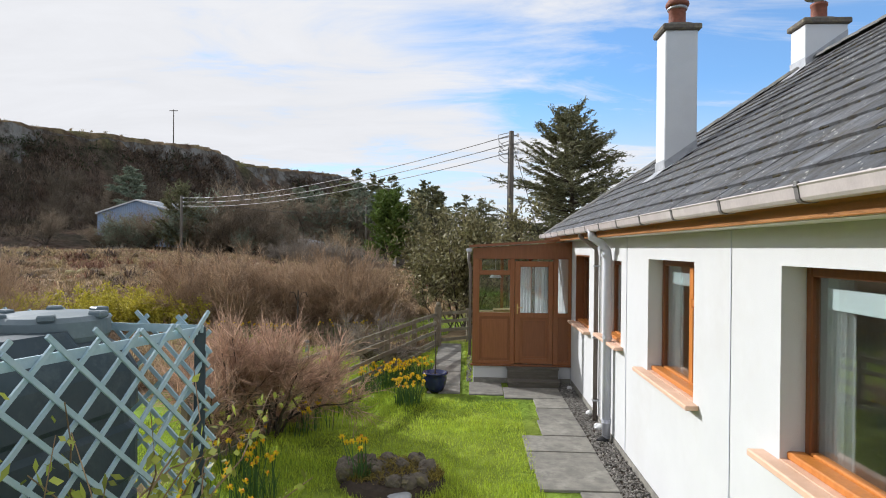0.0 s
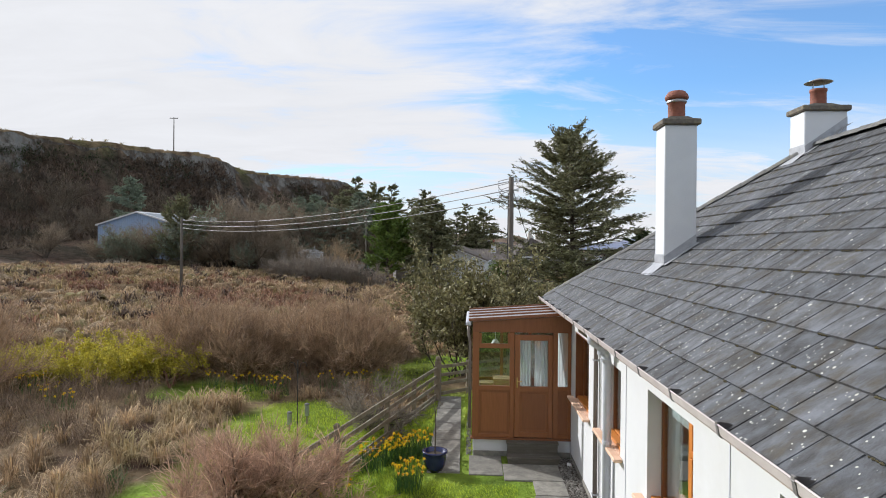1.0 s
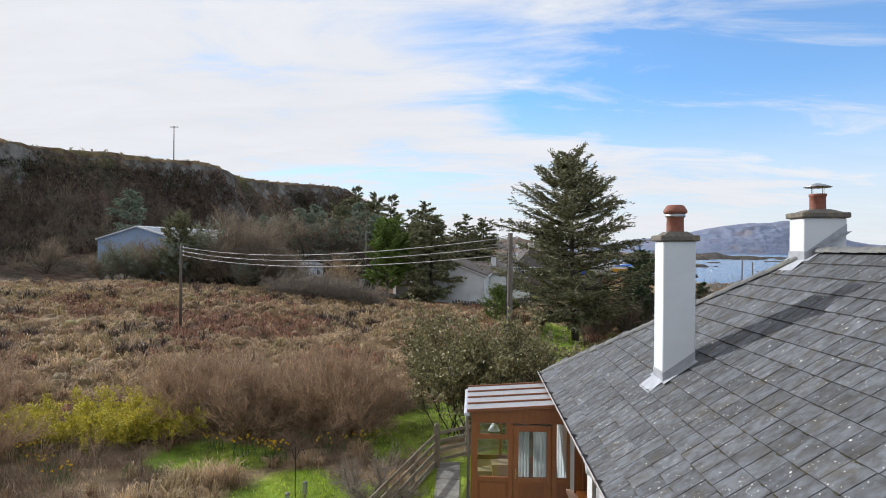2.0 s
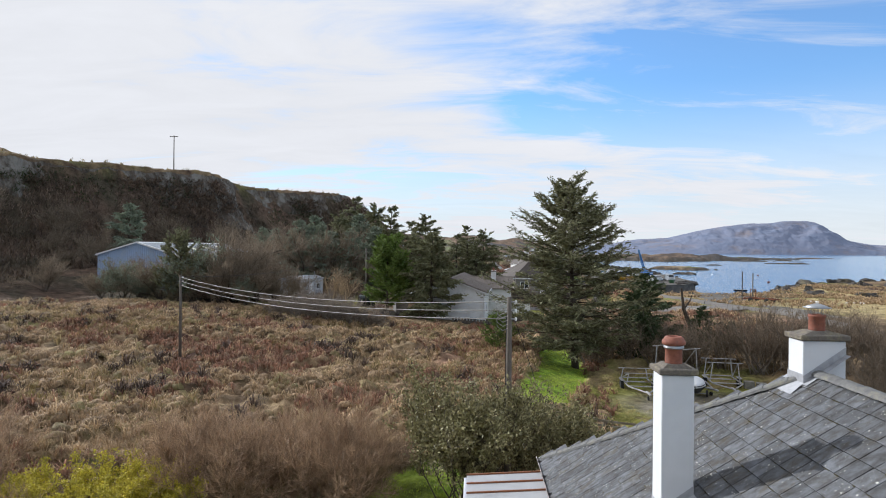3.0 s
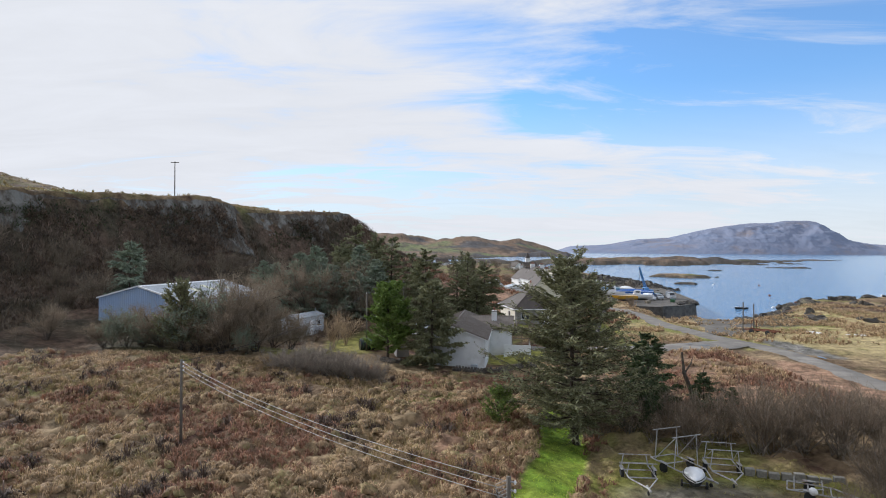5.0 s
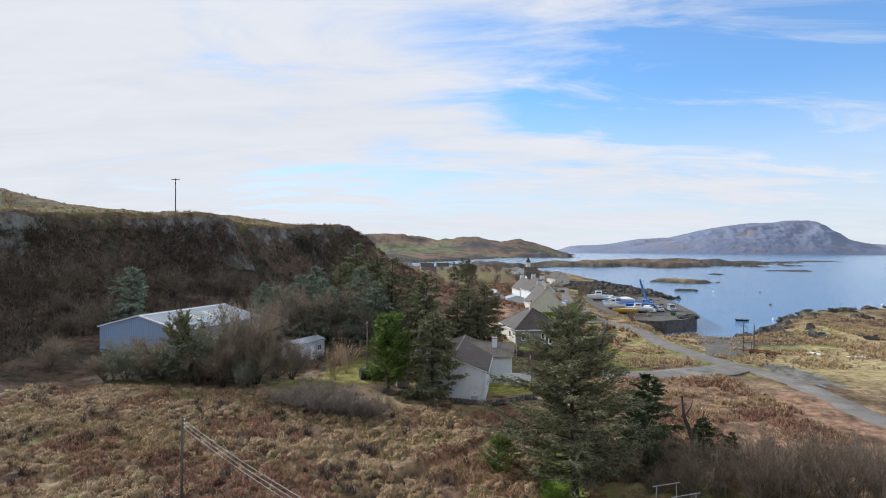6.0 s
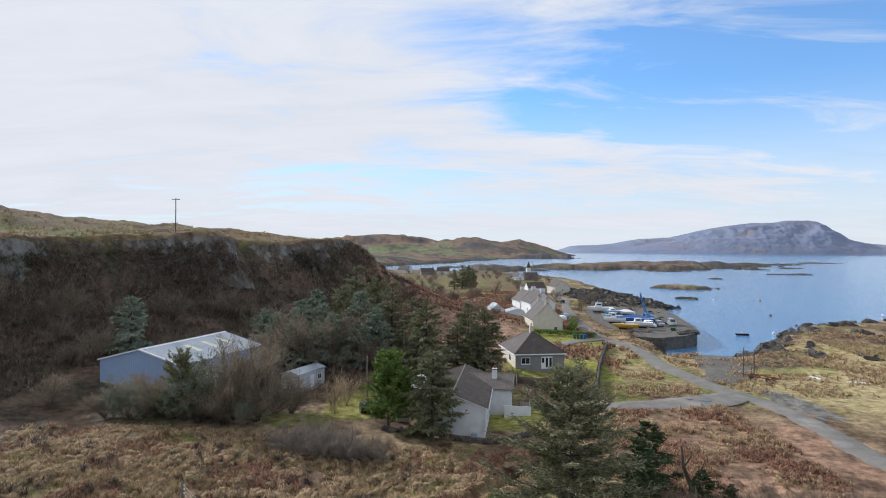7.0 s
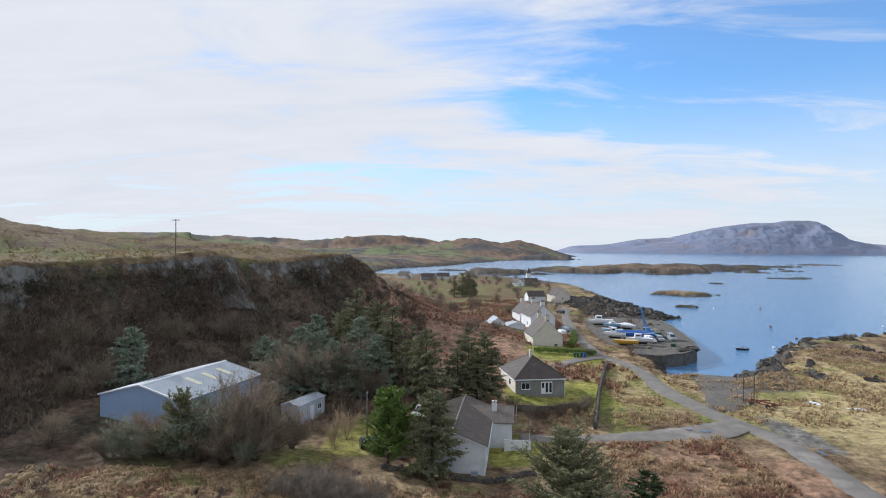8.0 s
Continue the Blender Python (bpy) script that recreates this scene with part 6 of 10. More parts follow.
    tussocks("moor_rushes", RUSH, "olive-brown rush clumps on the moor", x, y, rs.uniform(0.35, 0.75, len(x)), 15, 0.05)
    x, y = scatter(rs, 15000, -44, 12, 17, 66, lambda x, y: free(x, y) * (np.abs(x) < y * 0.82 + 3) * sstep(0.05, 0.25, vnoise(x, y, 5.0, 423, 4) + 0.35 * (np.hypot((x - 2) / 4, (y - 44) / 12) < 1)))
    tussocks("dead_bracken", BRACKEN, "collapsed red-brown dead bracken", x, y, rs.uniform(0.35, 0.7, len(x)), 13, 0.05, "bracken", droop=True)
    x, y = scatter(rs, 2600, -44, 8, 24, 66, lambda x, y: free(x, y) * (np.abs(x) < y * 0.82 + 3) * sstep(0.22, 0.42, vnoise(x, y, 3.2, 425, 4)))
    tussocks("dark_heather", HEATHER_DARK, "dark brown heather hummocks on the moor", x, y, rs.uniform(0.5, 1.1, len(x)), 34, 0.05, "heather", droop=True)
    x, y = scatter(rs, 9000, 7, 27, 24, 42, lambda x, y: sstep(1.35, 0.95, np.hypot((x - 16.5) / 8.5, (y - 32.5) / 8.5)) * (1 - lawn_zone(x, y)) * (0.12 + 0.88 * sstep(0.7, 1.1, np.hypot((x - 16.2) / 6.3, (y - 34.2) / 3.6))) * sstep(-0.4, 0.2, vnoise(x, y, 1.4, 451, 3)))
    tussocks("yard_turf", TURF, "mossy yellow-green turf round the gravel yard", x, y, rs.uniform(0.08, 0.22, len(x)), 9, 0.02)
    # open ground right of the yard and by the road
    x, y = scatter(rs, 15000, 12, 75, 46, 112, lambda x, y: free(x, y) * sstep(-0.3, 0.3, vnoise(x, y, 5.0, 427, 4)) * off_road(x, y))
    tussocks("roadside_tussocks", HEATH_TUFT, "dry grass beside the road", x, y, rs.uniform(0.35, 0.85, len(x)), 13, 0.08, droop=True)
    x, y = scatter(rs, 5200, 20, 50, 50, 84, lambda x, y: free(x, y) * sstep(-0.1, 0.3, vnoise(x, y, 6.0, 431, 4)) * off_road(x, y))
    tussocks("roadside_bracken", BRACKEN, "dead bracken beside the road", x, y, rs.uniform(0.4, 0.85, len(x)), 12, 0.09, "bracken", droop=True)
    x, y = scatter(rs, 11000, 45, 120, 92, 168, lambda x, y: (land(x, y) > -2.6) * sstep(-0.4, 0.3, vnoise(x, y, 6.0, 433, 4)) * off_road(x, y))
    tussocks("shore_grass", HEATH_TUFT, "pale grass above the shore", x, y, rs.uniform(0.4, 0.9, len(x)), 9, 0.12, droop=True)
    x, y = scatter(rs, 11000, -34, 42, 112, 300, lambda x, y: off_road(x, y) * (land(x, y) > -1.5) * (1 - lawn_zone(x, y)) * sstep(-0.35, 0.15, vnoise(x, y, 9.0, 447, 4)) * (cliff_side(x, y) < -20))
    tussocks("village_bracken", BRACKEN, "pinkish-brown dead bracken on the slope behind the houses", x, y, rs.uniform(0.7, 1.4, len(x)), 9, 0.16, "bracken", droop=True)
    # brown scrub and bracken on the bank under the cliff
    x, y = scatter(rs, 26000, -96, -6, 64, 186, lambda x, y: (lambda s: sstep(-60, -40, s) * sstep(-1, -4, s))(cliff_side(x, y)) * sstep(-0.4, 0.2, vnoise(x, y, 7.0, 437, 4)) * ~((x > -52) & (x < -17) & (y < 84)))
    tussocks("bank_scrub", BANK_SCRUB, "dark brown heather and bracken on the bank below the cliff", x, y, rs.uniform(0.6, 1.5, len(x)), 11, 0.10, "scrub")
    x, y = scatter(rs, 9000, -120, -8, 70, 330, lambda x, y: (lambda s: sstep(0.5, 2, s) * sstep(80, 40, s))(cliff_side(x, y)) * sstep(-0.2, 0.2, vnoise(x, y, 7.0, 441, 4)))
    tussocks("plateau_grass", RUSH, "tufted grass on the cliff top", x, y, rs.uniform(0.3, 0.8, len(x)), 8, 0.14)


ROAD_PTS = [(50.5, 48), (47.6, 60), (47.3, 70), (48.2, 80), (48.0, 88), (45.6, 94), (43.3, 101), (42.2, 110), (42.5, 120), (43.9, 133), (42.6, 142.5), (38.9, 151), (38.9, 167), (41, 186), (42.8, 208), (47.8, 239), (52.4, 258.5), (56, 275), (54, 300), (46, 340)]
LANE_PTS = [(45.4, 92.6), (42.5, 91), (38.4, 88.6), (34, 87.4), (27.3, 86.6), (22, 85.5), (15, 84.5), (10.5, 85)]


def off_road(x, y):
    d, _ = segments_distance(x, y, np.array(ROAD_PTS, float), False)
    d2, _ = segments_distance(x, y, np.array(LANE_PTS, float), False)
    return (d > 2.6) & (d2 > 2.3)


TURF = surf("mossy_turf", (0.33, 0.32, 0.08), (0.42, 0.33, 0.14), 0.7, 0.8, 0.0, island=0.4, trans=0.25, world_co=True)
MOUND = surf("tussock_thatch", (0.38, 0.255, 0.135), (0.135, 0.088, 0.048), 5.0, 0.9, 1.0, fine=16, bump_dist=0.06, island=0.32, c3=(0.26, 0.235, 0.09), scale3=0.25, world_co=True, stretch=(1.6, 1.6, 0.5))
HEATHER_DARK = surf("dark_heather", (0.12, 0.078, 0.055), (0.06, 0.042, 0.032), 1.0, 0.9, 0.0, island=0.4, world_co=True)
DEAD_STEM = surf("dead_stems", (0.30, 0.215, 0.14), (0.16, 0.11, 0.075), 1.2, 0.9, 0.0, island=0.45, trans=0.1, world_co=True)
TWIG_BROWN = surf("brown_twig", (0.60, 0.40, 0.285), (0.34, 0.22, 0.15), 3, 0.8, 0.0, island=0.4, trans=0.35)
TWIG_SHED = surf("dark_grey_twig", (0.30, 0.235, 0.165), (0.19, 0.15, 0.105), 3, 0.8, 0.0, island=0.4, trans=0.35)


def build_shrubs():
    def at(x, y, rz=0, s=1.0, dz=-0.03):
        return pose(x, y, ground(x, y) + dz, 0, 0, rz) @ Matrix.Diagonal((s, s, s, 1))

    # garden bushes along the fence
    for k, (x, y, h) in enumerate(((-2.83, 7.8, 1.68), (-2.42, 8.45, 1.58), (-2.25, 9.35, 1.12))):
        bush_thing("garden_bush", 500 + k, "leafless tan-twigged garden bush by the fence", "bush", h, 1.7, 13, 620, 5200, BARK, TWIG_BROWN, at(x, y), thick=0.0082, fan=0.28, base=0.11, group="fence bushes", lift=0.02, stout=3.0, crook=1.6, low=0.48)
    bush_thing("dense_bush", 520, "dense dark twiggy bush beside the fence", "bush", 1.3, 1.6, 14, 560, 3600, BARK, TWIG_GREY, at(-1.55, 13.4), thick=0.0095, fan=0.55, base=0.06, group="fence bushes", lift=-0.03, crook=2.2)
    # willow thicket beyond
    tpl = [bush_thing("willow_bush", 540 + k, "bare reddish-brown willow bush on the moor edge", "bush", 2.45, 2.3, 30, 640, 4600, TWIG_RED, TWIG_RED, at(*p), thick=0.011, fan=0.70, base=0.32, group="willow thicket", crook=1.7) for k, p in enumerate(((-7.6, 19.4), (-5.2, 19.0), (-3.4, 18.6)))]
    rs = np.random.default_rng(5)
    spots = [(-8.6, 20.4), (-6.4, 20.3), (-4.4, 20.2), (-2.6, 19.4), (-7.4, 21.2), (-5.4, 21.3), (-3.5, 20.9), (-6.2, 18.6)]
    for i, (x, y) in enumerate(spots):
        copy_thing(tpl[i % 3], at(x, y, rs.uniform(0, 360), rs.uniform(0.85, 1.05)))
    # left edge bushes
    for i, (x, y, s) in enumerate(((-14.5, 18.5, 1.0), (-16.5, 21.5, 1.05), (-12.2, 15.2, 0.8))):
        copy_thing(tpl[i % 3], at(x, y, 40 * i, s))
    # yellow-green broom
    tb = bush_thing("broom_bush", 560, "yellow-green leafy shrub on the rough ground", "bush", 1.45, 2.0, 30, 480, 1500, TWIG_PALE, LEAF_GORSE, at(-10.9, 17.6), thick=0.009, fan=0.85, base=0.35, group="broom", leaves=9000, leaf_mat=LEAF_GORSE, leaf=0.075)
    for i, (x, y, s) in enumerate(((-9.3, 17.9, 1.0), (-8.3, 17.5, 0.85), (-12.4, 17.9, 0.95))):
        copy_thing(tb, at(x, y, 95 * i + 30, s))
    # glossy olive-leaved bushes behind the porch
    for k, (x, y, h, sp) in enumerate(((0.6, 18.4, 3.4, 2.1), (2.1, 19.9, 3.2, 2.5), (3.7, 21.6, 2.6, 2.8))):
        bush_thing("olive_bush", 570 + k, "large olive-green leafy bush behind the porch", "bush", h, sp, 18, 520, 1500, BARK, BARK, at(x, y), thick=0.013, fan=0.62, base=0.22, group="olive bushes", leaves=19000, leaf_mat=LEAF_DARK, leaf=0.105, crook=1.5)
    for k, (x, y, h) in enumerate(((8.2, 23.2, 1.5), (9.6, 23.6, 1.7))):
        bush_thing("laurel_bush", 576 + k, "fresh green broad-leaved evergreen bush by the yard fence", "bush", h, 1.8, 14, 260, 700, BARK, TWIG_PALE, at(x, y), thick=0.010, fan=0.7, base=0.2, group="laurels", leaves=5200, leaf_mat=LEAF_LAUREL, leaf=0.11)
    # bushes on the moor's middle
    ms = bush_thing("mauve_scrub", 580, "low bare grey-brown scrub bush on the moor", "bush", 2.7, 3.4, 40, 620, 3000, TWIG_GREY, TWIG_GREY, at(-12.2, 60.5), thick=0.018, fan=0.8, base=0.5, group="moor scrub", crook=1.5)
    for i, (x, y, s) in enumerate(((-9.8, 60.8, 1.0), (-14.6, 61.0, 1.0), (-7.6, 61.6, 0.95), (-16.8, 62.0, 0.9), (-11.0, 62.8, 1.1), (-14.0, 63.5, 1.1))):
        copy_thing(ms, at(x, y, 70 * i, s))
    # grey leafless trees round the steel shed
    gt = [bush_thing("bare_tree", 590 + k, "leafless grey-brown tree beside the steel shed", "tree", 6.6, 4.6, 10, 520, 2600, BARK, TWIG_SHED, at(*p), thick=0.030, fan=0.62, base=0.25, group="shed trees", lift=0.03, stout=2.6, crook=1.5) for k, p in enumerate(((-37.0, 69.6, 0, 0.72), (-27.6, 70.8), (-24.6, 70.4)))]
    for i, (x, y, s) in enumerate(((-35.0, 69.8, 0.68), (-39.4, 69.4, 0.5), (-33.2, 70.4, 0.75), (-29.4, 71.8, 1.35), (-26.2, 72.2, 1.45), (-23.0, 71.8, 1.2), (-28.4, 69.2, 0.85), (-25.4, 68.6, 0.8), (-22.0, 70.0, 0.8), (-21.2, 74.4, 1.15), (-36.2, 71.2, 0.72), (-24.0, 76.6, 1.1), (-46.5, 70.0, 0.9), (-70.0, 92.0, 0.9), (-62.0, 97.0, 0.9), (-56.0, 102.0, 0.95), (-66.0, 84.0, 0.8), (-50.0, 110.0, 0.9), (-58.0, 90.0, 0.8), (-36.0, 112.0, 0.9), (-44.0, 120.0, 0.9), (-33.0, 124.0, 0.9), (-76.0, 86.0, 0.8), (-22.5, 95.5, 1.45), (-19.0, 97.0, 1.4), (-26.0, 97.0, 1.2), (-16.5, 100.0, 1.4), (-13.0, 97.0, 1.2), (-1.5, 101.0, 1.1), (-43.0, 95.0, 0.7), (-40.0, 99.0, 0.8), (-19.6, 76.5, 0.75), (-50.0, 86.0, 0.8), (-54.0, 84.0, 0.7))):
        copy_thing(gt[i % 3], at(x, y, 67 * i, s))
    # half-green shrubs among them
    hs = bush_thing("leafy_shrub", 596, "dull green half-leafed shrub in front of the shed", "bush", 5.0, 4.0, 12, 420, 1500, BARK, TWIG_SHED, at(-31.0, 69.8), thick=0.018, fan=0.62, base=0.2, group="shed shrubs", leaves=7000, leaf_mat=NEEDLE_GREY, leaf=0.20, crook=1.5)
    for i, (x, y, s) in enumerate(((-29.8, 70.4, 1.35), (-38.2, 68.8, 0.8), (-34.6, 68.8, 0.75), (-22.6, 68.8, 0.6))):
        copy_thing(hs, at(x, y, 83 * i, s))
    # young birches on the hut's grass
    for k, (x, y) in enumerate(((-13.2, 81.0), (-14.2, 77.0))):
        bush_thing("birch_sapling", 600 + k, "pale leafless sapling on the grass near the hut", "tree", 4.6, 2.0, 7, 200, 500, TWIG_PALE, TWIG_PALE, at(x, y), thick=0.028, fan=0.5, base=0.12, group="saplings")
    # scrub right of the yard
    ys = [bush_thing("yard_willow", 610 + k, "bare brown willow scrub behind the yard", "bush", 4.3, 3.6, 30, 560, 1500, TWIG_GREY, TWIG_YARD, at(*p), thick=0.020, fan=0.6, base=0.45, group="yard scrub") for k, p in enumerate(((22.6, 42.4), (25.2, 42.6)))]
    for i, (x, y, s) in enumerate(((28.0, 42.0, 1.0), (30.6, 41.0, 0.9), (23.8, 45.6, 1.05), (26.8, 45.4, 1.0), (29.6, 45.0, 0.95), (32.5, 44.5, 0.9), (20.6, 44.8, 0.9), (25.0, 33.0, 0.75), (26.6, 36.0, 0.8), (35.0, 42.5, 0.8), (33.2, 47.5, 0.8), (36.5, 46.5, 0.7), (21.6, 31.0, 0.62), (18.0, 43.5, 0.7))):
        copy_thing(ys[i % 2], at(x, y, 53 * i, s))
    # dark undergrowth round the big spruce
    for i, (x, y, s) in enumerate(((11.2, 45.6, 0.62), (12.8, 46.8, 0.7), (14.2, 45.8, 0.62), (13.2, 49.0, 0.8), (17.6, 47.2, 0.7), (15.6, 44.4, 0.5), (10.4, 48.0, 0.5), (19.4, 48.6, 0.75), (18.6, 45.0, 0.6))):
        copy_thing(ys[i % 2], at(x, y, 37 * i, s))
    # hedge scrub between the bungalow and the grey house
    for i, (x, y, s) in enumerate(((13.5, 94.0, 0.55), (16.2, 95.0, 0.6), (18.8, 95.8, 0.6), (21.4, 97.0, 0.62), (23.5, 99.5, 0.55), (24.6, 103.0, 0.5), (11.0, 97.0, 0.6))):
        copy_thing(ys[i % 2], at(x, y, 31 * i, s))
    for i, (x, y, s) in enumerate(((6.5, 168, 0.9), (11, 160, 0.8), (9, 174, 0.9), (15, 178, 0.8), (-14, 236, 1.1), (-4, 238, 1.0), (4, 240, 1.0), (25, 236, 0.9), (14, 262, 1.0), (36, 150, 0.5), (38.5, 176, 0.5), (49, 158, 0.55), (47, 150, 0.4))):
        copy_thing(ys[i % 2], at(x, y, 41 * i, s))


    fb = bush_thing("village_bush", 618, "leafless brown bush among the village plots", "bush", 4.0, 3.8, 14, 190, 420, TWIG_GREY, TWIG_YARD, at(11.0, 247.0), thick=0.035, fan=0.62, base=0.5, group="village scrub")
    r4 = np.random.default_rng(44)
    vx, vy = r4.uniform(-30, 70, 150), r4.uniform(206, 520, 150)
    ok = (land(vx, vy) > -1.5) & off_road(vx, vy) & ~((vx > 12) & (vx < 44) & (vy > 188) & (vy < 222))
    for k, i in enumerate(np.flatnonzero(ok)[:80]):
        copy_thing(fb, at(vx[i], vy[i], 47 * k, r4.uniform(0.7, 1.3)))


TWIG_YARD = surf("yard_twig", (0.26, 0.20, 0.14), (0.17, 0.13, 0.092), 3, 0.8, 0.0, island=0.4, trans=0.35)


def build_conifers():
    def at(x, y, rz=0, s=1.0):
        return pose(x, y, ground(x, y) - 0.05, 0, 0, rz) @ Matrix.Diagonal((s, s, s, 1))

    conifer("large_spruce", 701, "tall ragged dark spruce beside the green strip", at(9.8, 44.2), 13.8, 5.4, 320, 46000, NEEDLE, bare=0.07, droop=-0.008, spray=0.36, profile=0.60, gap=0.6, rag=0.45, lean=-0.6, rise=0.30)
    conifer("dark_conifer", 702, "dark dense conifer by the bungalow", at(-1.3, 69.8), 10.2, 3.3, 170, 18000, NEEDLE, bare=0.05, spray=0.62, profile=0.5, gap=0.35)
    conifer("cypress", 703, "bright green bushy conifer near the bungalow", at(-6.7, 71.8), 8.8, 3.3, 160, 18000, NEEDLE_GREEN, bare=0.10, droop=0.05, spray=0.55, profile=0.38, gap=0.5)
    sp = conifer("spruce", 704, "dark spruce in the shelter belt", at(-17.7, 118.6), 15.6, 4.3, 120, 10000, NEEDLE, bare=0.04, spray=0.85, profile=0.62, gap=0.5, group="shelter belt spruces")
    sq = conifer("spruce", 705, "dark spruce in the shelter belt", at(-12.9, 113.6), 14.6, 5.2, 130, 12000, NEEDLE, bare=0.04, spray=0.85, profile=0.6, gap=0.5, group="shelter belt spruces")
    for i, (x, y, h) in enumerate(((-9.7, 109, 14.2), (-3.0, 96.5, 13.0), (-5.6, 104, 12.0), (-19.5, 112, 12.0), (4.3, 107.0, 12.2), (7.0, 105.5, 11.4), (2.2, 104.0, 10.6), (5.6, 103.0, 9.2), (9.0, 322, 13), (12.5, 330, 12), (5.0, 327, 11), (15.0, 326, 9))):
        src, base = ((sp, 15.6), (sq, 14.6))[i % 2]
        copy_thing(src, at(x, y, 57 * i, h / base))
    conifer("dark_shrub_tree", 709, "dense dark green evergreen in front of the shed", at(-30.4, 69.4), 7.4, 2.3, 120, 9000, NEEDLE, bare=0.10, droop=0.05, spray=0.45, profile=0.22, gap=0.9, rag=0.6)
    gp = conifer("grey_pine", 706, "grey-green pine at the foot of the bank", at(-46.8, 89), 9.6, 3.6, 110, 9000, NEEDLE_GREY, bare=0.03, spray=0.75, profile=0.6, gap=0.3, group="grey pines")
    for i, (x, y, s) in enumerate(((-20.5, 96.5, 0.78), (-24.5, 95.0, 0.75), (-27.5, 98.0, 0.85), (-18.6, 99.5, 0.85), (-30.5, 101.0, 0.8), (-24.8, 102.5, 1.0), (-15.0, 106.0, 1.25), (-21.0, 103.0, 1.0), (-11.5, 101.0, 1.05), (-24.0, 111.0, 1.15), (-14.5, 98.5, 0.8))):
        copy_thing(gp, at(x, y, 77 * i, s))
    yp = conifer("small_pine", 707, "young green pine behind the yard", at(19.3, 56.0), 6.6, 3.0, 90, 7000, NEEDLE_GREEN2, bare=0.05, spray=0.55, profile=0.6, gap=0.5, group="yard pines")
    for i, (x, y, s) in enumerate(((16.4, 48.8, 0.9), (22.2, 51.0, 0.55), (15.0, 47.4, 0.6), (24.4, 51.0, 0.42))):
        copy_thing(yp, at(x, y, 61 * i, s))
    conifer("round_bush", 708, "rounded green conifer bush on the moor", at(4.3, 46.2), 2.4, 1.5, 70, 5000, NEEDLE_GREEN, bare=0.0, droop=0.06, spray=0.22, profile=0.35, gap=0.2)


NEEDLE_GREEN2 = surf("pine_needles", (0.038, 0.058, 0.020), (0.055, 0.078, 0.026), 3, 0.75, 0.0, island=0.35, trans=0.12)

# ---- buildings, roads, harbour ----
def gable_house(name, m, label, w, d, eave, ridge, wall_mat, roof_mat, windows=(), chimneys=(), base=-0.6, over=0.25, door=None, category="house", side_windows=(), tiles=0):
    """A gabled house; its near gable lies in y = 0, the ridge runs along y."""
    ob = thing(name, m, label, category)
    h = w / 2
    part("gable_wall", G().prism([(-h, base), (h, base), (h, eave), (0, ridge - 0.1), (-h, eave)], 0, 0.3), wall_mat, ob)
    part("gable_wall", G().prism([(-h, base), (h, base), (h, eave), (0, ridge - 0.1), (-h, eave)], d - 0.3, d), wall_mat, ob)
    for s in (-1, 1):
        x0, x1 = (h - 0.3, h) if s > 0 else (-h, -h + 0.3)
        part("side_wall", G().box((x0, 0.3, base), (x1, d - 0.3, eave)), wall_mat, ob)
        k = (ridge - eave) / h
        a, b = (s * (h + over), eave - k * over), (0.0, ridge)
        t = 0.14
        poly = [a, b, (b[0], b[1] + t), (a[0], a[1] + t)]
        rf = part("roof_slope", G().prism(poly, -over * 0.5, d + over * 0.5), roof_mat, ob)
        part("barge_board", G().prism([(a[0], a[1] - 0.08), (b[0], b[1] - 0.08), (b[0], b[1] + 0.02), (a[0], a[1] + 0.02)], -over * 0.5 - 0.03, -over * 0.5 - 0.004), WHITE_PAINT, ob)
        if tiles:
            L = math.hypot(h + over, ridge - a[1])
            n = int((d + over) / 0.34)
            g = G()
            for i in range(n):
                y = -over * 0.5 + (i + 0.5) * (d + over) / n
                g.tube([(a[0], y, a[1] + t + 0.02), (b[0], y, b[1] + t + 0.02)], 0.055, 5, False)
            tagged(part("pantiling", g, roof_mat, ob), kind="stuff")
            rows = G()
            for i in range(1, int(L / 0.38)):
                f = i * 0.38 / L
                x, z = a[0] + (b[0] - a[0]) * f, a[1] + (b[1] - a[1]) * f + t
                rows.box((x - 0.02, -over * 0.5, z), (x + 0.02, d + over * 0.5, z + 0.035))
            tagged(part("tile_courses", rows, roof_mat, ob), kind="stuff")
        part("gutter", G().box((min(a[0], a[0] + s * 0.1), 0, a[1] - 0.06), (max(a[0], a[0] + s * 0.1), d, a[1] + 0.04), 0.02), WHITE_PAINT, ob)
    part("ridge", G().prism([(-0.14, ridge + 0.12), (0, ridge + 0.26), (0.14, ridge + 0.12)], -over * 0.5, d + over * 0.5), roof_mat, ob)
    for x, z, ww, hh in windows:
        window_unit(ob, pose(x, 0, z), ww, hh)
    for s, y, z, ww, hh in side_windows:
        window_unit(ob, pose(s * h, y, z, 0, 0, 90 * s), ww, hh)
    if door:
        dr = part("door", G().box((door - 0.45, -0.05, base + 0.3), (door + 0.45, 0.02, base + 2.35), 0.02), PLASTIC_GREEN, ob)
    for y, cw, ch in chimneys:
        chim = part("chimney", G().box((-cw / 2, y - 0.3, ridge - 0.3), (cw / 2, y + 0.3, ridge + ch), 0.02), wall_mat, ob)
        part("cap", G().box((-cw / 2 - 0.06, y - 0.36, ridge + ch), (cw / 2 + 0.06, y + 0.36, ridge + ch + 0.1), 0.02), CAP_STONE, chim)
        n = max(1, int(cw / 0.4))
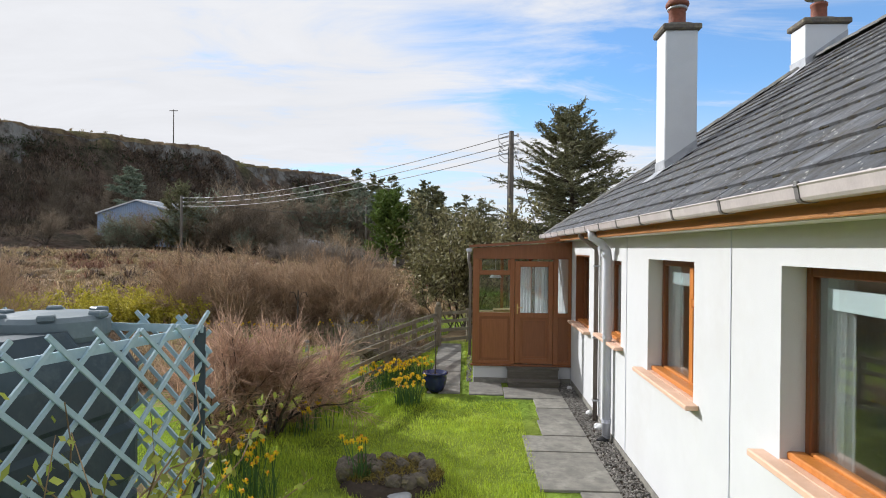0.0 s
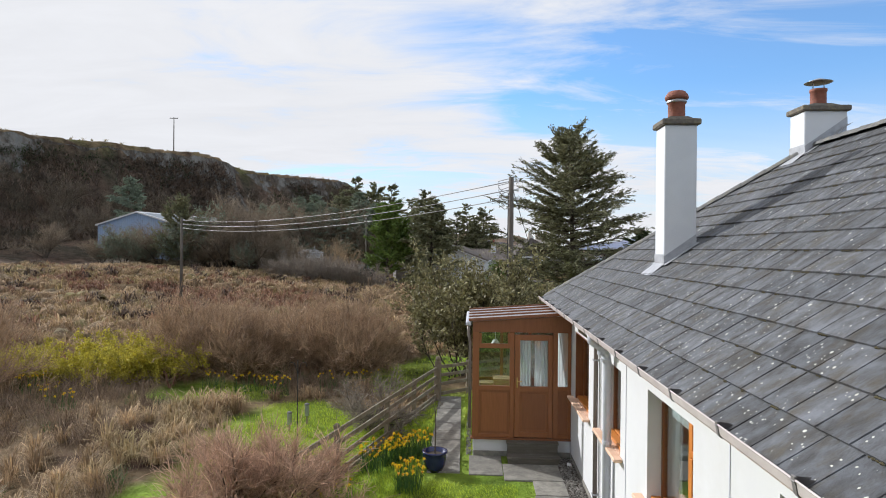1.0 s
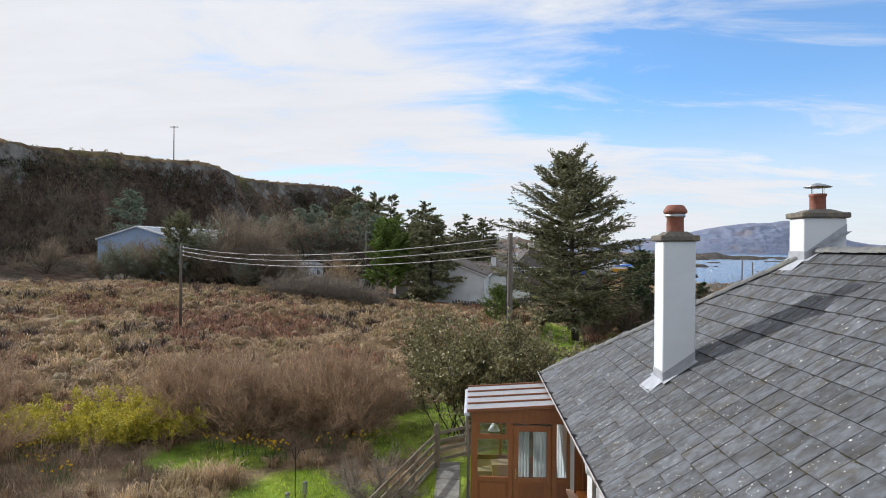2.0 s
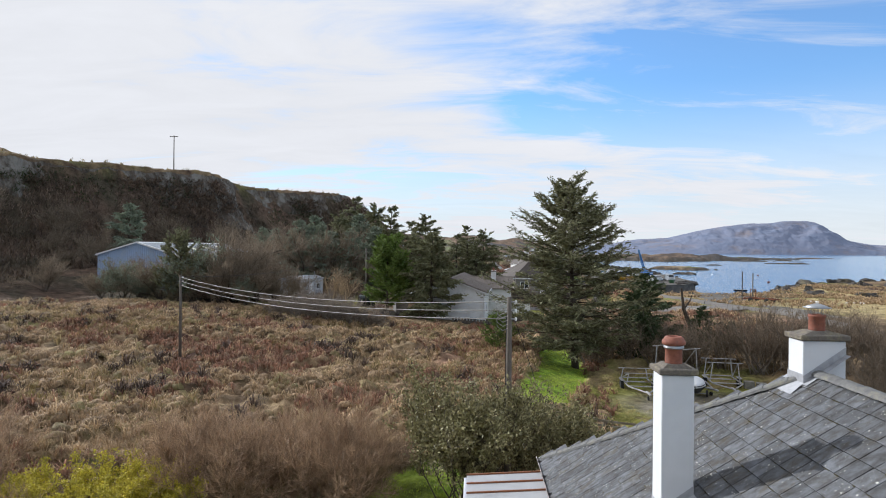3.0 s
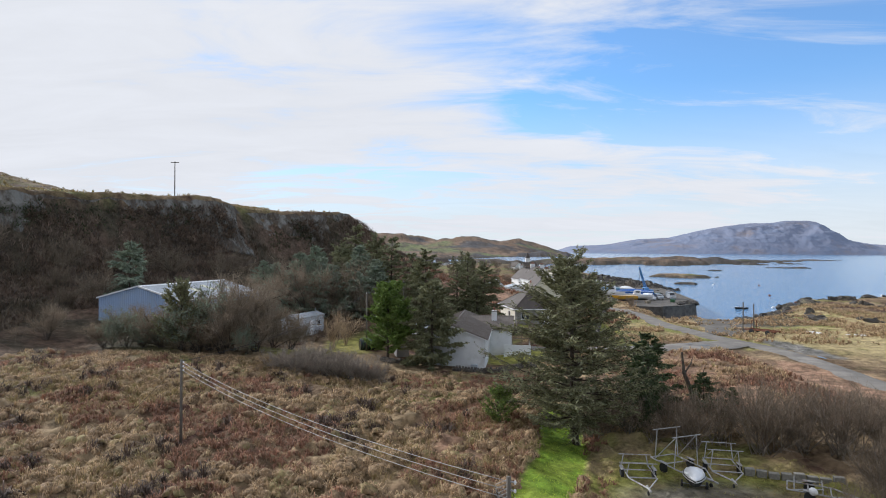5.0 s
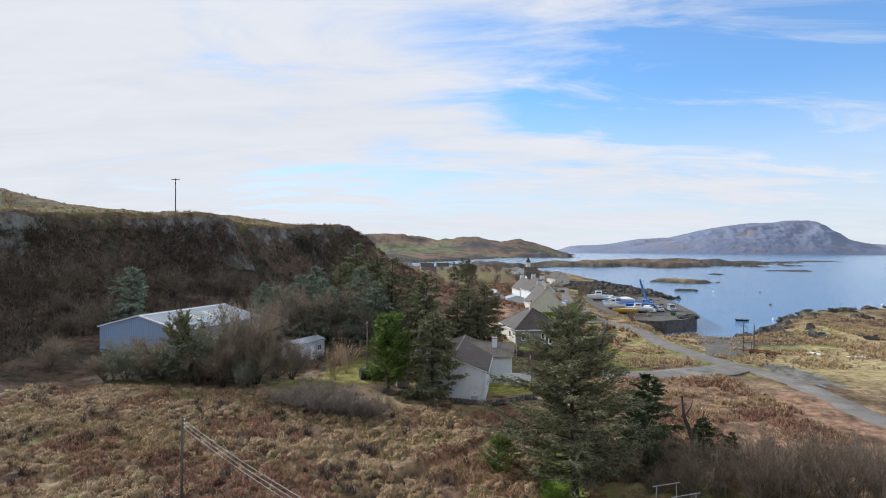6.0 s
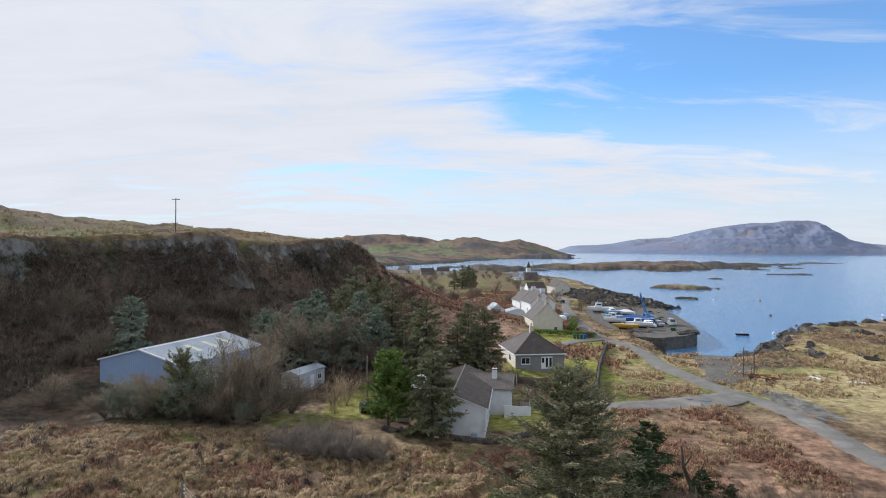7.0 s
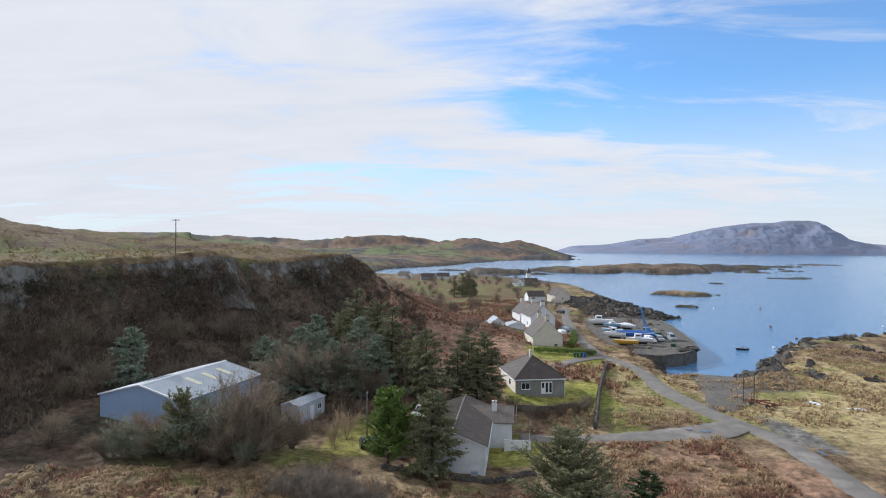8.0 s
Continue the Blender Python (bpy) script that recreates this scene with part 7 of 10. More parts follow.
        for i in range(n):
            part("pot", G().lathe([(0.11, 0), (0.10, 0.35), (0.13, 0.38), (0.13, 0.43), (0.08, 0.43)], 10, pose((i - (n - 1) / 2) * 0.38, y, ridge + ch + 0.1)), TERRACOTTA, chim)
    return ob


def window_unit(parent, m, w, h):
    """A framed window on a wall that faces -y of m; the middle of its foot at m."""
    win = part("window", G().box((-w / 2, -0.035, 0), (-w / 2 + 0.08, 0.02, h)).box((w / 2 - 0.08, -0.035, 0), (w / 2, 0.02, h)).box((-w / 2, -0.035, h - 0.08), (w / 2, 0.02, h)).box((-w / 2, -0.035, 0), (w / 2, 0.02, 0.08)).box((-0.03, -0.03, 0), (0.03, 0.02, h)), WHITE_PAINT, parent, m=m)
    part("pane", G().box((-w / 2 + 0.08, -0.012, 0.08), (w / 2 - 0.08, 0.012, h - 0.08)), DARK_PANE, win)
    part("sill", G().box((-w / 2 - 0.08, -0.12, -0.07), (w / 2 + 0.08, 0.02, -0.004), 0.01), WHITE_PAINT, win)


def build_shed():
    yaw = -16.3
    sh = thing("steel_shed", pose(-39.5, 77.2, 0, 0, 0, yaw), "large pale blue sheet steel shed", "shed")
    w, d, eave, ridge, base = 6.4, 17.3, 6.85, 8.45, -1.2

    def ribbed(n, x0, x1):
        """A ribbed outline from x0 to x1."""
        pts = []
        for i in range(n):
            a = x0 + (x1 - x0) * i / n
            s = (x1 - x0) / n
            pts += [(a, 0.0), (a + s * 0.55, 0.0), (a + s * 0.68, -0.035), (a + s * 0.88, -0.035)]
        return pts

    def top(x):
        return eave + (ridge - eave) * (1 - abs(x) / w)

    for y, sgn in ((0.0, 1), (d, -1)):
        pts = ribbed(38, -w, w)
        v = [(x, y + sgn * p, base) for x, p in pts] + [(x, y + sgn * p, top(x) - 0.04) for x, p in pts]
        n = len(pts)
        part("gable_cladding", G().add(v, [(i, i + 1, n + i + 1, n + i) for i in range(n - 1)]), SHED_BLUE, sh)
    for sx in (-1, 1):
        pts = ribbed(60, 0, d)
        v = [(sx * (w - p), y, base) for y, p in pts] + [(sx * (w - p), y, eave) for y, p in pts]
        n = len(pts)
        part("side_cladding", G().add(v, [(i, i + 1, n + i + 1, n + i) for i in range(n - 1)]), SHED_BLUE, sh)
        pts = ribbed(60, -0.2, d + 0.2)
        v = [(sx * (w + 0.15), y, eave - 0.04 - p) for y, p in pts] + [(0, y, ridge - p) for y, p in pts]
        part("roof_sheet", G().add(v, [(i, i + 1, n + i + 1, n + i) for i in range(n - 1)]), SHED_ROOF, sh, "grey ribbed steel roof")
        part("barge_flashing", G().add([(sx * (w + 0.2), -0.24, eave - 0.16), (0, -0.24, ridge - 0.08), (0, -0.24, ridge + 0.10), (sx * (w + 0.2), -0.24, eave + 0.03), (sx * (w + 0.2), 0.0, eave + 0.03), (0, 0.0, ridge + 0.10)], [(0, 1, 2, 3), (3, 2, 5, 4)]), WHITE_PAINT, sh, "white edge flashing")
        part("gutter", G().box((min(sx * w, sx * (w + 0.24)), -0.1, eave - 0.16), (max(sx * w, sx * (w + 0.24)), d, eave - 0.03), 0.02), WHITE_PAINT, sh)
        for y in (6.2, 9.6, 13.0):
            z = lambda x: eave + (ridge - eave) * (1 - abs(x) / w) + 0.055
            part("rooflight", G().add([(sx * 1.6, y, z(1.6)), (sx * 1.6, y + 0.9, z(1.6)), (sx * 4.2, y + 0.9, z(4.2)), (sx * 4.2, y, z(4.2))], [(0, 1, 2, 3)]), ROOFLIGHT, sh)
    part("ridge_capping", G().prism([(-0.3, ridge - 0.04), (0, ridge + 0.10), (0.3, ridge - 0.04)], -0.22, d + 0.22), WHITE_PAINT, sh)
    part("door", G().box((-3.0, -0.10, 0.3), (-0.2, -0.05, 4.3), 0.02), SHED_ROOF, sh, "grey sliding door")


def build_hut():
    hut = thing("portable_cabin", pose(-21.2, 86.4, 0.3, 0, 0, -22), "pale grey portable cabin on the grass", "cabin")
    w, d = 2.9, 6.9
    part("body", G().box((-w, 0, 0.15), (0, d, 2.95), 0.03), CABIN, hut)
    part("roof", G().prism([(-w - 0.12, 2.96), (0.12, 2.96), (0.12, 3.04), (-w / 2, 3.5), (-w - 0.12, 3.04)], -0.12, d + 0.12), SHED_ROOF, hut)
    for y in (0.08, 2.3, 4.6, 6.72):
        part("post", G().box((0.0, y, 0.15), (0.05, y + 0.1, 2.95)), SHED_ROOF, hut)
    part("door", G().box((0.002, 3.1, 0.2), (0.04, 4.0, 2.4), 0.01), WHITE_PAINT, hut)
    window_unit(hut, pose(0, 5.5, 1.4, 0, 0, 90), 1.0, 0.9)
    part("flue", G().tube([(-1.0, 6.0, 3.3), (-1.0, 6.0, 4.1)], 0.07, 8), METAL, hut)


def build_bungalow():
    m = pose(1.0, 72.2, 0, 0, 0, -7)
    b = gable_house("white_bungalow", m, "white bungalow with a brown-grey pantiled roof", 8.0, 17.5, 2.80, 4.30, WALL_WHITE, FAR_TILE, base=-1.9, over=0.35, side_windows=((1, 4.0, 0.0, 1.4, 1.1),), tiles=1)
    part("vent", G().box((1.6, -0.03, 2.3), (1.85, 0.01, 2.45)), CAR_DARK, b)
    part("downpipe", G().tube([(4.2, -0.06, 2.6), (3.95, -0.06, 2.2), (3.9, -0.06, -1.8)], 0.05, 8), WHITE_PAINT, b)
    part("meter_box", G().box((2.3, -0.5, -1.6), (3.1, -0.05, -0.2), 0.03), SHED_ROOF, b, "grey box against the wall")
    # wing with its ridge across
    w0, w1, y0, y1, e, r = 4.0, 7.0, 10.5, 17.0, 2.62, 3.95
    part("wing_wall", G().box((w0, y0, -1.9), (w1, y1, e)), WALL_WHITE, b)
    ym = (y0 + y1) / 2
    for s, ya in ((0, y0 - 0.3), (1, y1 + 0.3)):
        part("wing_roof", G().add([(w0 - 3.2, ya, e - 0.1), (w1 + 0.3, ya, e - 0.1), (w1 + 0.3, ym, r), (w0 - 3.2, ym, r), (w0 - 3.2, ya, e + 0.04), (w1 + 0.3, ya, e + 0.04), (w1 + 0.3, ym, r + 0.14), (w0 - 3.2, ym, r + 0.14)], [(0, 1, 2, 3), (4, 5, 6, 7), (0, 1, 5, 4), (1, 2, 6, 5), (3, 0, 4, 7)]), FAR_TILE, b)
        g = G()
        for i in range(20):
            x = w0 - 3.1 + i * 0.355
            g.tube([(x, ya, e + 0.06), (x, ym, r + 0.16)], 0.05, 5, False)
        tagged(part("pantiling", g, FAR_TILE, b), kind="stuff")
    part("wing_gable", G().add([(w1, y0, e), (w1, y1, e), (w1, ym, r)], [(0, 1, 2)]), WALL_WHITE, b)
    part("ridge", G().prism([(-0.14, 0), (0, 0.12), (0.14, 0)], -7.3, 0, pose(w1 + 0.3, ym, r + 0.12, 0, 0, -90)), FAR_TILE, b)
    ch = part("chimney", G().box((4.2, ym - 1.3, 2.2), (4.9, ym - 0.7, 5.0), 0.03), WALL_WHITE, b, "white chimney stack")
    part("cap", G().box((4.13, ym - 1.37, 4.85), (4.97, ym - 0.63, 4.97), 0.02), CAP_STONE, ch)
    part("pot", G().lathe([(0.12, 5.0), (0.11, 5.3), (0.14, 5.35), (0.1, 5.4)], 10, pose(4.55, ym - 1.0, 0)), TERRACOTTA, ch)
    # terrace beside the wing
    te = thing("terrace", m @ pose(9.0, 9.0, 0), "white walled terrace with timber pergola posts beside the bungalow", "terrace")
    part("wall", G().box((-3.0, 0, -1.9), (0.6, 0.2, 0.75), 0.02), WALL_WHITE, te)
    part("wall", G().box((0.4, 0.2, -1.9), (0.6, 3.6, 0.75), 0.02), WALL_WHITE, te)
    for x, y in ((-1.9, 0.1), (-0.7, 0.1), (0.5, 0.1), (0.5, 1.8), (0.5, 3.5)):
        part("post", G().box((x - 0.06, y - 0.06, 0.75), (x + 0.06, y + 0.06, 2.75), 0.01), FENCE_WOOD, te)
    for z in (1.6, 2.66):
        part("rail", G().box((-1.9, 0.06, z), (0.5, 0.14, z + 0.10), 0.01), FENCE_WOOD, te)
        part("rail", G().box((0.46, 0.16, z), (0.54, 3.5, z + 0.10), 0.01), FENCE_WOOD, te)
    part("floor", G().box((-3.0, 0.2, -1.0), (0.4, 3.6, -0.2)), SLAB, te)


def hip_house():
    m = pose(17.3, 108.4, 0, 0, 0, 9)
    h = thing("grey_bungalow", m, "grey harled bungalow with a dark hipped roof", "house")
    w, d, base, e, r = 4.55, 11.0, -0.7, 2.85, 6.25
    part("front_wall", G().box((-w, 0, base), (w, 0.3, e)), WALL_GREY, h)
    part("back_wall", G().box((-w, d - 0.3, base), (w, d, e)), WALL_GREY, h)
    part("side_wall", G().box((-w, 0.3, base), (-w + 0.3, d - 0.3, e)), WALL_CREAM, h)
    part("side_wall", G().box((w - 0.3, 0.3, base), (w, d - 0.3, e)), WALL_GREY, h)
    o = 0.4
    a = [(-w - o, -o, e), (w + o, -o, e), (w + o, d + o, e), (-w - o, d + o, e)]
    p, q = (0, w, r), (0, d - w, r)
    part("roof", G().add([*a, p, q], [(0, 1, 4), (1, 2, 5, 4), (2, 3, 5), (3, 0, 4, 5), (0, 3, 2, 1)]), FAR_SLATE, h, "dark hipped slate roof")
    for s, t in ((a[0], p), (a[1], p), (a[3], q), (a[2], q), (p, q)):
        part("hip_tile", G().tube([s, t], 0.09, 6), FAR_SLATE, h)
    part("fascia", G().box((-w - o, -o - 0.05, e - 0.16), (w + o, -o, e + 0.02)), WHITE_PAINT, h)
    part("fascia", G().box((-w - o - 0.05, -o, e - 0.16), (-w - o, d + o, e + 0.02)), WHITE_PAINT, h)
    window_unit(h, pose(-2.7, 0, 1.0), 1.6, 1.2)
    for k, x in enumerate((0.55, 1.25, 1.95)):
        dr = part("french_door", G().box((x - 0.35, -0.05, 0.1), (x + 0.35, 0.0, 2.3), 0.02), WHITE_PAINT, h)
        part("pane", G().box((x - 0.22, -0.06, 0.35 if k else 1.2), (x + 0.22, -0.052, 2.1)), DARK_PANE, dr)
    window_unit(h, pose(-w, 4.0, 1.0, 0, 0, -90), 1.3, 1.2)
    part("downpipe", G().tube([(w + 0.1, -0.1, e), (w + 0.1, -0.1, base)], 0.05, 8), WHITE_PAINT, h)
    c = part("chimney", G().box((-0.45, w + 0.4, r - 0.5), (0.25, w + 1.0, r + 1.0), 0.03), WALL_CREAM, h)
    part("pot", G().lathe([(0.12, r + 1.0), (0.11, r + 1.35), (0.14, r + 1.4), (0.1, r + 1.45)], 10, pose(-0.1, w + 0.7, 0)), TERRACOTTA, c)


def build_village():
    gable_house("cream_house", pose(27.2, 158.5, 0, 0, 0, 5), "cream gabled two-storey house with a slate roof", 8.0, 10, 3.0, 7.2, WALL_CREAM, FAR_SLATE, windows=((2.2, -0.3, 1.0, 1.5),), chimneys=((0.6, 1.2, 1.2), (9.4, 1.2, 1.2)), base=-2.4, side_windows=((-1, 3.0, 0.2, 1.0, 1.3), (-1, 7.5, 0.2, 1.0, 1.3)))
    gable_house("white_house", pose(32.5, 199, 0, 0, 0, 8), "tall white gabled house by the road", 8.4, 12, 3.6, 7.2, WALL_WHITE, FAR_SLATE, windows=((-2.0, 0.2, 0.9, 1.3),), chimneys=((0.7, 1.5, 1.3), (11.3, 1.5, 1.3)), base=-2.2, side_windows=((-1, 4.0, 0.4, 1.0, 1.3),))
    gable_house("white_house", pose(30.0, 213, 0, 0, 0, 8), "tall white gabled house by the road", 7.0, 11, 3.0, 6.4, WALL_WHITE, FAR_SLATE, windows=((0, 0.2, 0.9, 1.3),), chimneys=((10.3, 1.2, 1.2),), base=-2.2)
    gable_house("white_annex", pose(17.0, 194, 0, 0, 0, 10), "small white outbuilding with a pale roof", 4.4, 6, 1.9, 3.6, WALL_WHITE, SHED_ROOF, windows=((0, -0.3, 2.2, 1.0),), base=-1.6, category="outbuilding")
    gable_house("white_annex", pose(23.5, 196, 0, 0, 0, 10), "low white outbuilding with a flat pale roof", 5.0, 5, 1.2, 1.9, WALL_WHITE, SHED_ROOF, base=-1.6, category="outbuilding")
    gable_house("cream_cottage", pose(59, 302, 0, 0, 0, 14), "cream cottage at the end of the road", 8.0, 10, 2.4, 5.6, WALL_CREAM, FAR_SLATE, windows=((0, 0.2, 1.0, 1.2),), base=-2.6)
    gable_house("white_cottage", pose(50, 306, 0, 0, 0, 100), "white cottage beside the shore road", 6.5, 9, 1.8, 4.2, WALL_WHITE, FAR_SLATE, base=-2.6)
    for k, (x, y, rz, mat) in enumerate(((-28, 470, 60, WALL_WHITE), (-9, 455, 100, WALL_GREY), (52, 418, 20, WALL_WHITE), (66, 432, 100, WALL_GREY), (3, 486, 90, WALL_WHITE))):
        gable_house("far_cottage", pose(x, y, ground(x, y), 0, 0, rz), "small distant cottage in the village", 6.5, 10, 2.4, 5.0, mat, FAR_SLATE, windows=((0, 0.6, 1.0, 1.2),), base=-1.5)
    st = thing("church_tower", pose(62, 448, ground(62, 448)), "small pale church tower with a pointed roof", "church")
    part("tower", G().box((-1.6, -1.6, -1), (1.6, 1.6, 8.0), 0.05), WALL_WHITE, st)
    part("spire", G().loft([[(-1.8, -1.8, 8.0), (1.8, -1.8, 8.0), (1.8, 1.8, 8.0), (-1.8, 1.8, 8.0)], [(-0.05, -0.05, 12.5), (0.05, -0.05, 12.5), (0.05, 0.05, 12.5), (-0.05, 0.05, 12.5)]]), FAR_SLATE, st)


def ribbon(name, pts, width, mat, label, category, lift=0.10, step=1.2):
    """A road laid over the ground along smoothed points."""
    p = np.array(pts, float)
    for _ in range(3):
        q = np.empty((2 * len(p) - 2 + 2, 2))
        q[0], q[-1] = p[0], p[-1]
        q[1:-1:2] = 0.75 * p[:-1] + 0.25 * p[1:]
        q[2:-1:2] = 0.25 * p[:-1] + 0.75 * p[1:]
        p = q
    run = np.concatenate([[0], np.cumsum(np.hypot(*np.diff(p, axis=0).T))])
    s = np.arange(0, run[-1], step)
    x, y = np.interp(s, run, p[:, 0]), np.interp(s, run, p[:, 1])
    t = np.stack([np.gradient(x), np.gradient(y)], 1)
    t /= np.linalg.norm(t, axis=1)[:, None]
    w = np.interp(s / run[-1], np.linspace(0, 1, len(width)), width) if isinstance(width, (list, tuple)) else np.full(len(s), width)
    cols = np.linspace(-0.5, 0.5, 7)
    X = x[:, None] + t[:, 1:2] * cols * w[:, None] * 1.0
    Y = y[:, None] - t[:, 0:1] * cols * w[:, None] * 1.0
    Z = land(X.ravel(), Y.ravel()).reshape(X.shape)
    zc = np.convolve(np.pad(Z.max(1), 4, mode="edge"), np.ones(9) / 9, "valid")
    Z = np.maximum(zc[:, None], Z) + lift - 0.05 * (np.abs(cols) * 2)[None] ** 2
    # edges turn down into the verge
    Z[:, 0] -= 0.12
    Z[:, -1] -= 0.12
    n = len(cols)
    i, j = np.meshgrid(np.arange(len(s) - 1), np.arange(n - 1), indexing="ij")
    a = i * n + j
    me = raw_mesh(name, np.stack([X.ravel(), Y.ravel(), Z.ravel()], 1), np.stack([a.ravel(), (a + 1).ravel(), (a + n + 1).ravel(), (a + n).ravel()], 1), True)
    return solid(name, me, mat, label, category, kind="structure")


def stone_wall(pts, h, label, seed):
    """A dry stone wall: a core with stones set along both faces and the top."""
    wl = thing("stone_wall", pose(0, 0, 0), label, "wall")
    rs = random.Random(seed)
    core, stones = G(), G()
    for (ax, ay), (bx, by) in zip(pts[:-1], pts[1:]):
        L = math.hypot(bx - ax, by - ay)
        ux, uy = (bx - ax) / L, (by - ay) / L
        n = max(2, int(L / 1.5))
        rings = []
        for i in range(n + 1):
            x, y = ax + ux * L * i / n, ay + uy * L * i / n
            z = ground(x, y)
            rings.append([(x + uy * 0.26, y - ux * 0.26, z - 0.2), (x + uy * 0.2, y - ux * 0.2, z + h - 0.12), (x - uy * 0.2, y + ux * 0.2, z + h - 0.12), (x - uy * 0.26, y + ux * 0.26, z - 0.2)])
        core.loft(rings)
        for i in range(int(L / 0.36)):
            x, y = ax + ux * (i + 0.5) * 0.36, ay + uy * (i + 0.5) * 0.36
            z = ground(x, y)
            for k in range(3):
                s = (-1, 1, 0)[k]
                zz = z + (h if s == 0 else rs.uniform(0.1, h - 0.2))
                r = rs.uniform(0.13, 0.22)
                v = [(x + uy * s * 0.25 + r * math.cos(t) * rs.uniform(0.7, 1.1) * (1 if j else 1), y - ux * s * 0.25 + r * math.sin(t) * rs.uniform(0.7, 1.1), zz + dz) for j, (t, dz) in enumerate([(t0, dz) for dz in (-0.12, 0.12) for t0 in (0.4, 1.97, 3.54, 5.1)])]
                stones.add(v, [(0, 3, 2, 1), (4, 5, 6, 7), (0, 1, 5, 4), (1, 2, 6, 5), (2, 3, 7, 6), (3, 0, 4, 7)])
    part("core", core, STONE_WALL, wl)
    tagged(part("stones", stones, STONE_WALL, wl), kind="stuff")


def build_roads():
    ribbon("road", ROAD_PTS, [3.6, 3.8, 3.8, 4.6, 3.4, 3.2, 3.4, 3.8, 4.4, 3.2, 3.0, 3.0, 3.0, 4.0, 4.0], TARMAC, "grey single-track road along the shore", "road")
    ribbon("lane", LANE_PTS, [5, 7, 6.5, 4.8, 4.0, 3.5, 3.0, 3.0], TARMAC, "rough grey lane leading to the bungalow", "road", lift=0.07)
    ribbon("drive", [(40.5, 150.5), (33, 144.5), (27, 138), (22, 130)], 3.4, TARMAC, "pale drive to the grey bungalow", "road", lift=0.08)
    ribbon("slipway", [(46, 101), (52, 110), (57, 122), (62, 136)], [5, 9, 11, 12], SLIP, "shingle slipway running into the water", "slipway", lift=0.06)
    pd = G()
    for cx, cy, rx, ry in ((38.5, 88.3, 0.9, 0.35), (36.4, 88.9, 0.5, 0.2), (50.6, 80.2, 0.25, 1.2)):
        zc = max(ground(cx + a, cy + b) for a in (-rx, 0, rx) for b in (-ry, 0, ry)) + 0.13
        pd.add([(cx + rx * math.cos(t) * (1 + 0.2 * math.sin(3 * t)), cy + ry * math.sin(t) * (1 + 0.2 * math.cos(2 * t)), zc) for t in np.linspace(0, 2 * math.pi, 24, endpoint=False)], [tuple(range(24))])
        solid("puddle", pd, PUDDLE, "shallow rain puddle on the tarmac", "puddle", group="puddles", kind="structure")
        pd = G()
    stone_wall([(22.6, 89.5), (25.6, 100), (28.8, 111.5), (33.4, 126), (38.3, 141)], 1.15, "dark dry stone boundary wall", 4)
    stone_wall([(6, 96), (12, 97.5), (18, 99.5), (24, 101)], 0.9, "low dry stone wall behind the bungalow", 5)
    stone_wall([(1, 70.0), (6, 69.5), (11, 71.0)], 0.45, "low mossy stone wall below the bungalow", 6)
    hd = G()
    rs = np.random.default_rng(12)
    # clipped hedges beside the cream house
    for k, (x0, y0, x1, y1, h) in enumerate(((22, 148, 38, 150.5, 1.3), (33, 158, 37, 170, 1.5), (36.5, 172, 41, 190, 1.4))):
        n = 2600
        t = rs.random(n)
        L = math.hypot(x1 - x0, y1 - y0)
        nx, ny = (y1 - y0) / L, -(x1 - x0) / L
        o = rs.uniform(-0.7, 0.7, n)
        px, py = x0 + (x1 - x0) * t + nx * o, y0 + (y1 - y0) * t + ny * o
        pz = land(px, py) + h * np.sqrt(rs.random(n))
        v, q = quads_at(rs, np.stack([px, py, pz], 1), unit(rs.normal(0, 1, (n, 3))), rs.uniform(0.25, 0.5, n), rs.uniform(0.15, 0.3, n))
        hg = thing("hedge", pose(0, 0, 0), "clipped green hedge beside the cream house", "hedge", group="hedges")
        tagged(part("foliage", raw_mesh("foliage", v, q), NEEDLE_GREEN, hg), kind="stuff")


def hull_rings(L, B, D, n=12):
    """Cross-sections of a boat's hull, bow towards +y, keel at z = 0."""
    rings = []
    for i in range(n):
        t = i / (n - 1)
        y = -L / 2 + L * t
        b = B / 2 * (0.82 + 0.18 * math.sin(math.pi * min(1, t * 1.6))) * max(0.02, 1 - max(0, (t - 0.45) / 0.55) ** 2.2)
        sheer = D * (1 + 0.22 * max(0, t - 0.35) ** 1.5)
        keel = D * 0.75 * max(0, (t - 0.72) / 0.28) ** 2
        rings.append([(-b, y, sheer), (-b * 0.93, y, keel + (sheer - keel) * 0.55), (-b * 0.62, y, keel + (sheer - keel) * 0.16), (0, y, keel), (b * 0.62, y, keel + (sheer - keel) * 0.16), (b * 0.93, y, keel + (sheer - keel) * 0.55), (b, y, sheer)])
    return rings


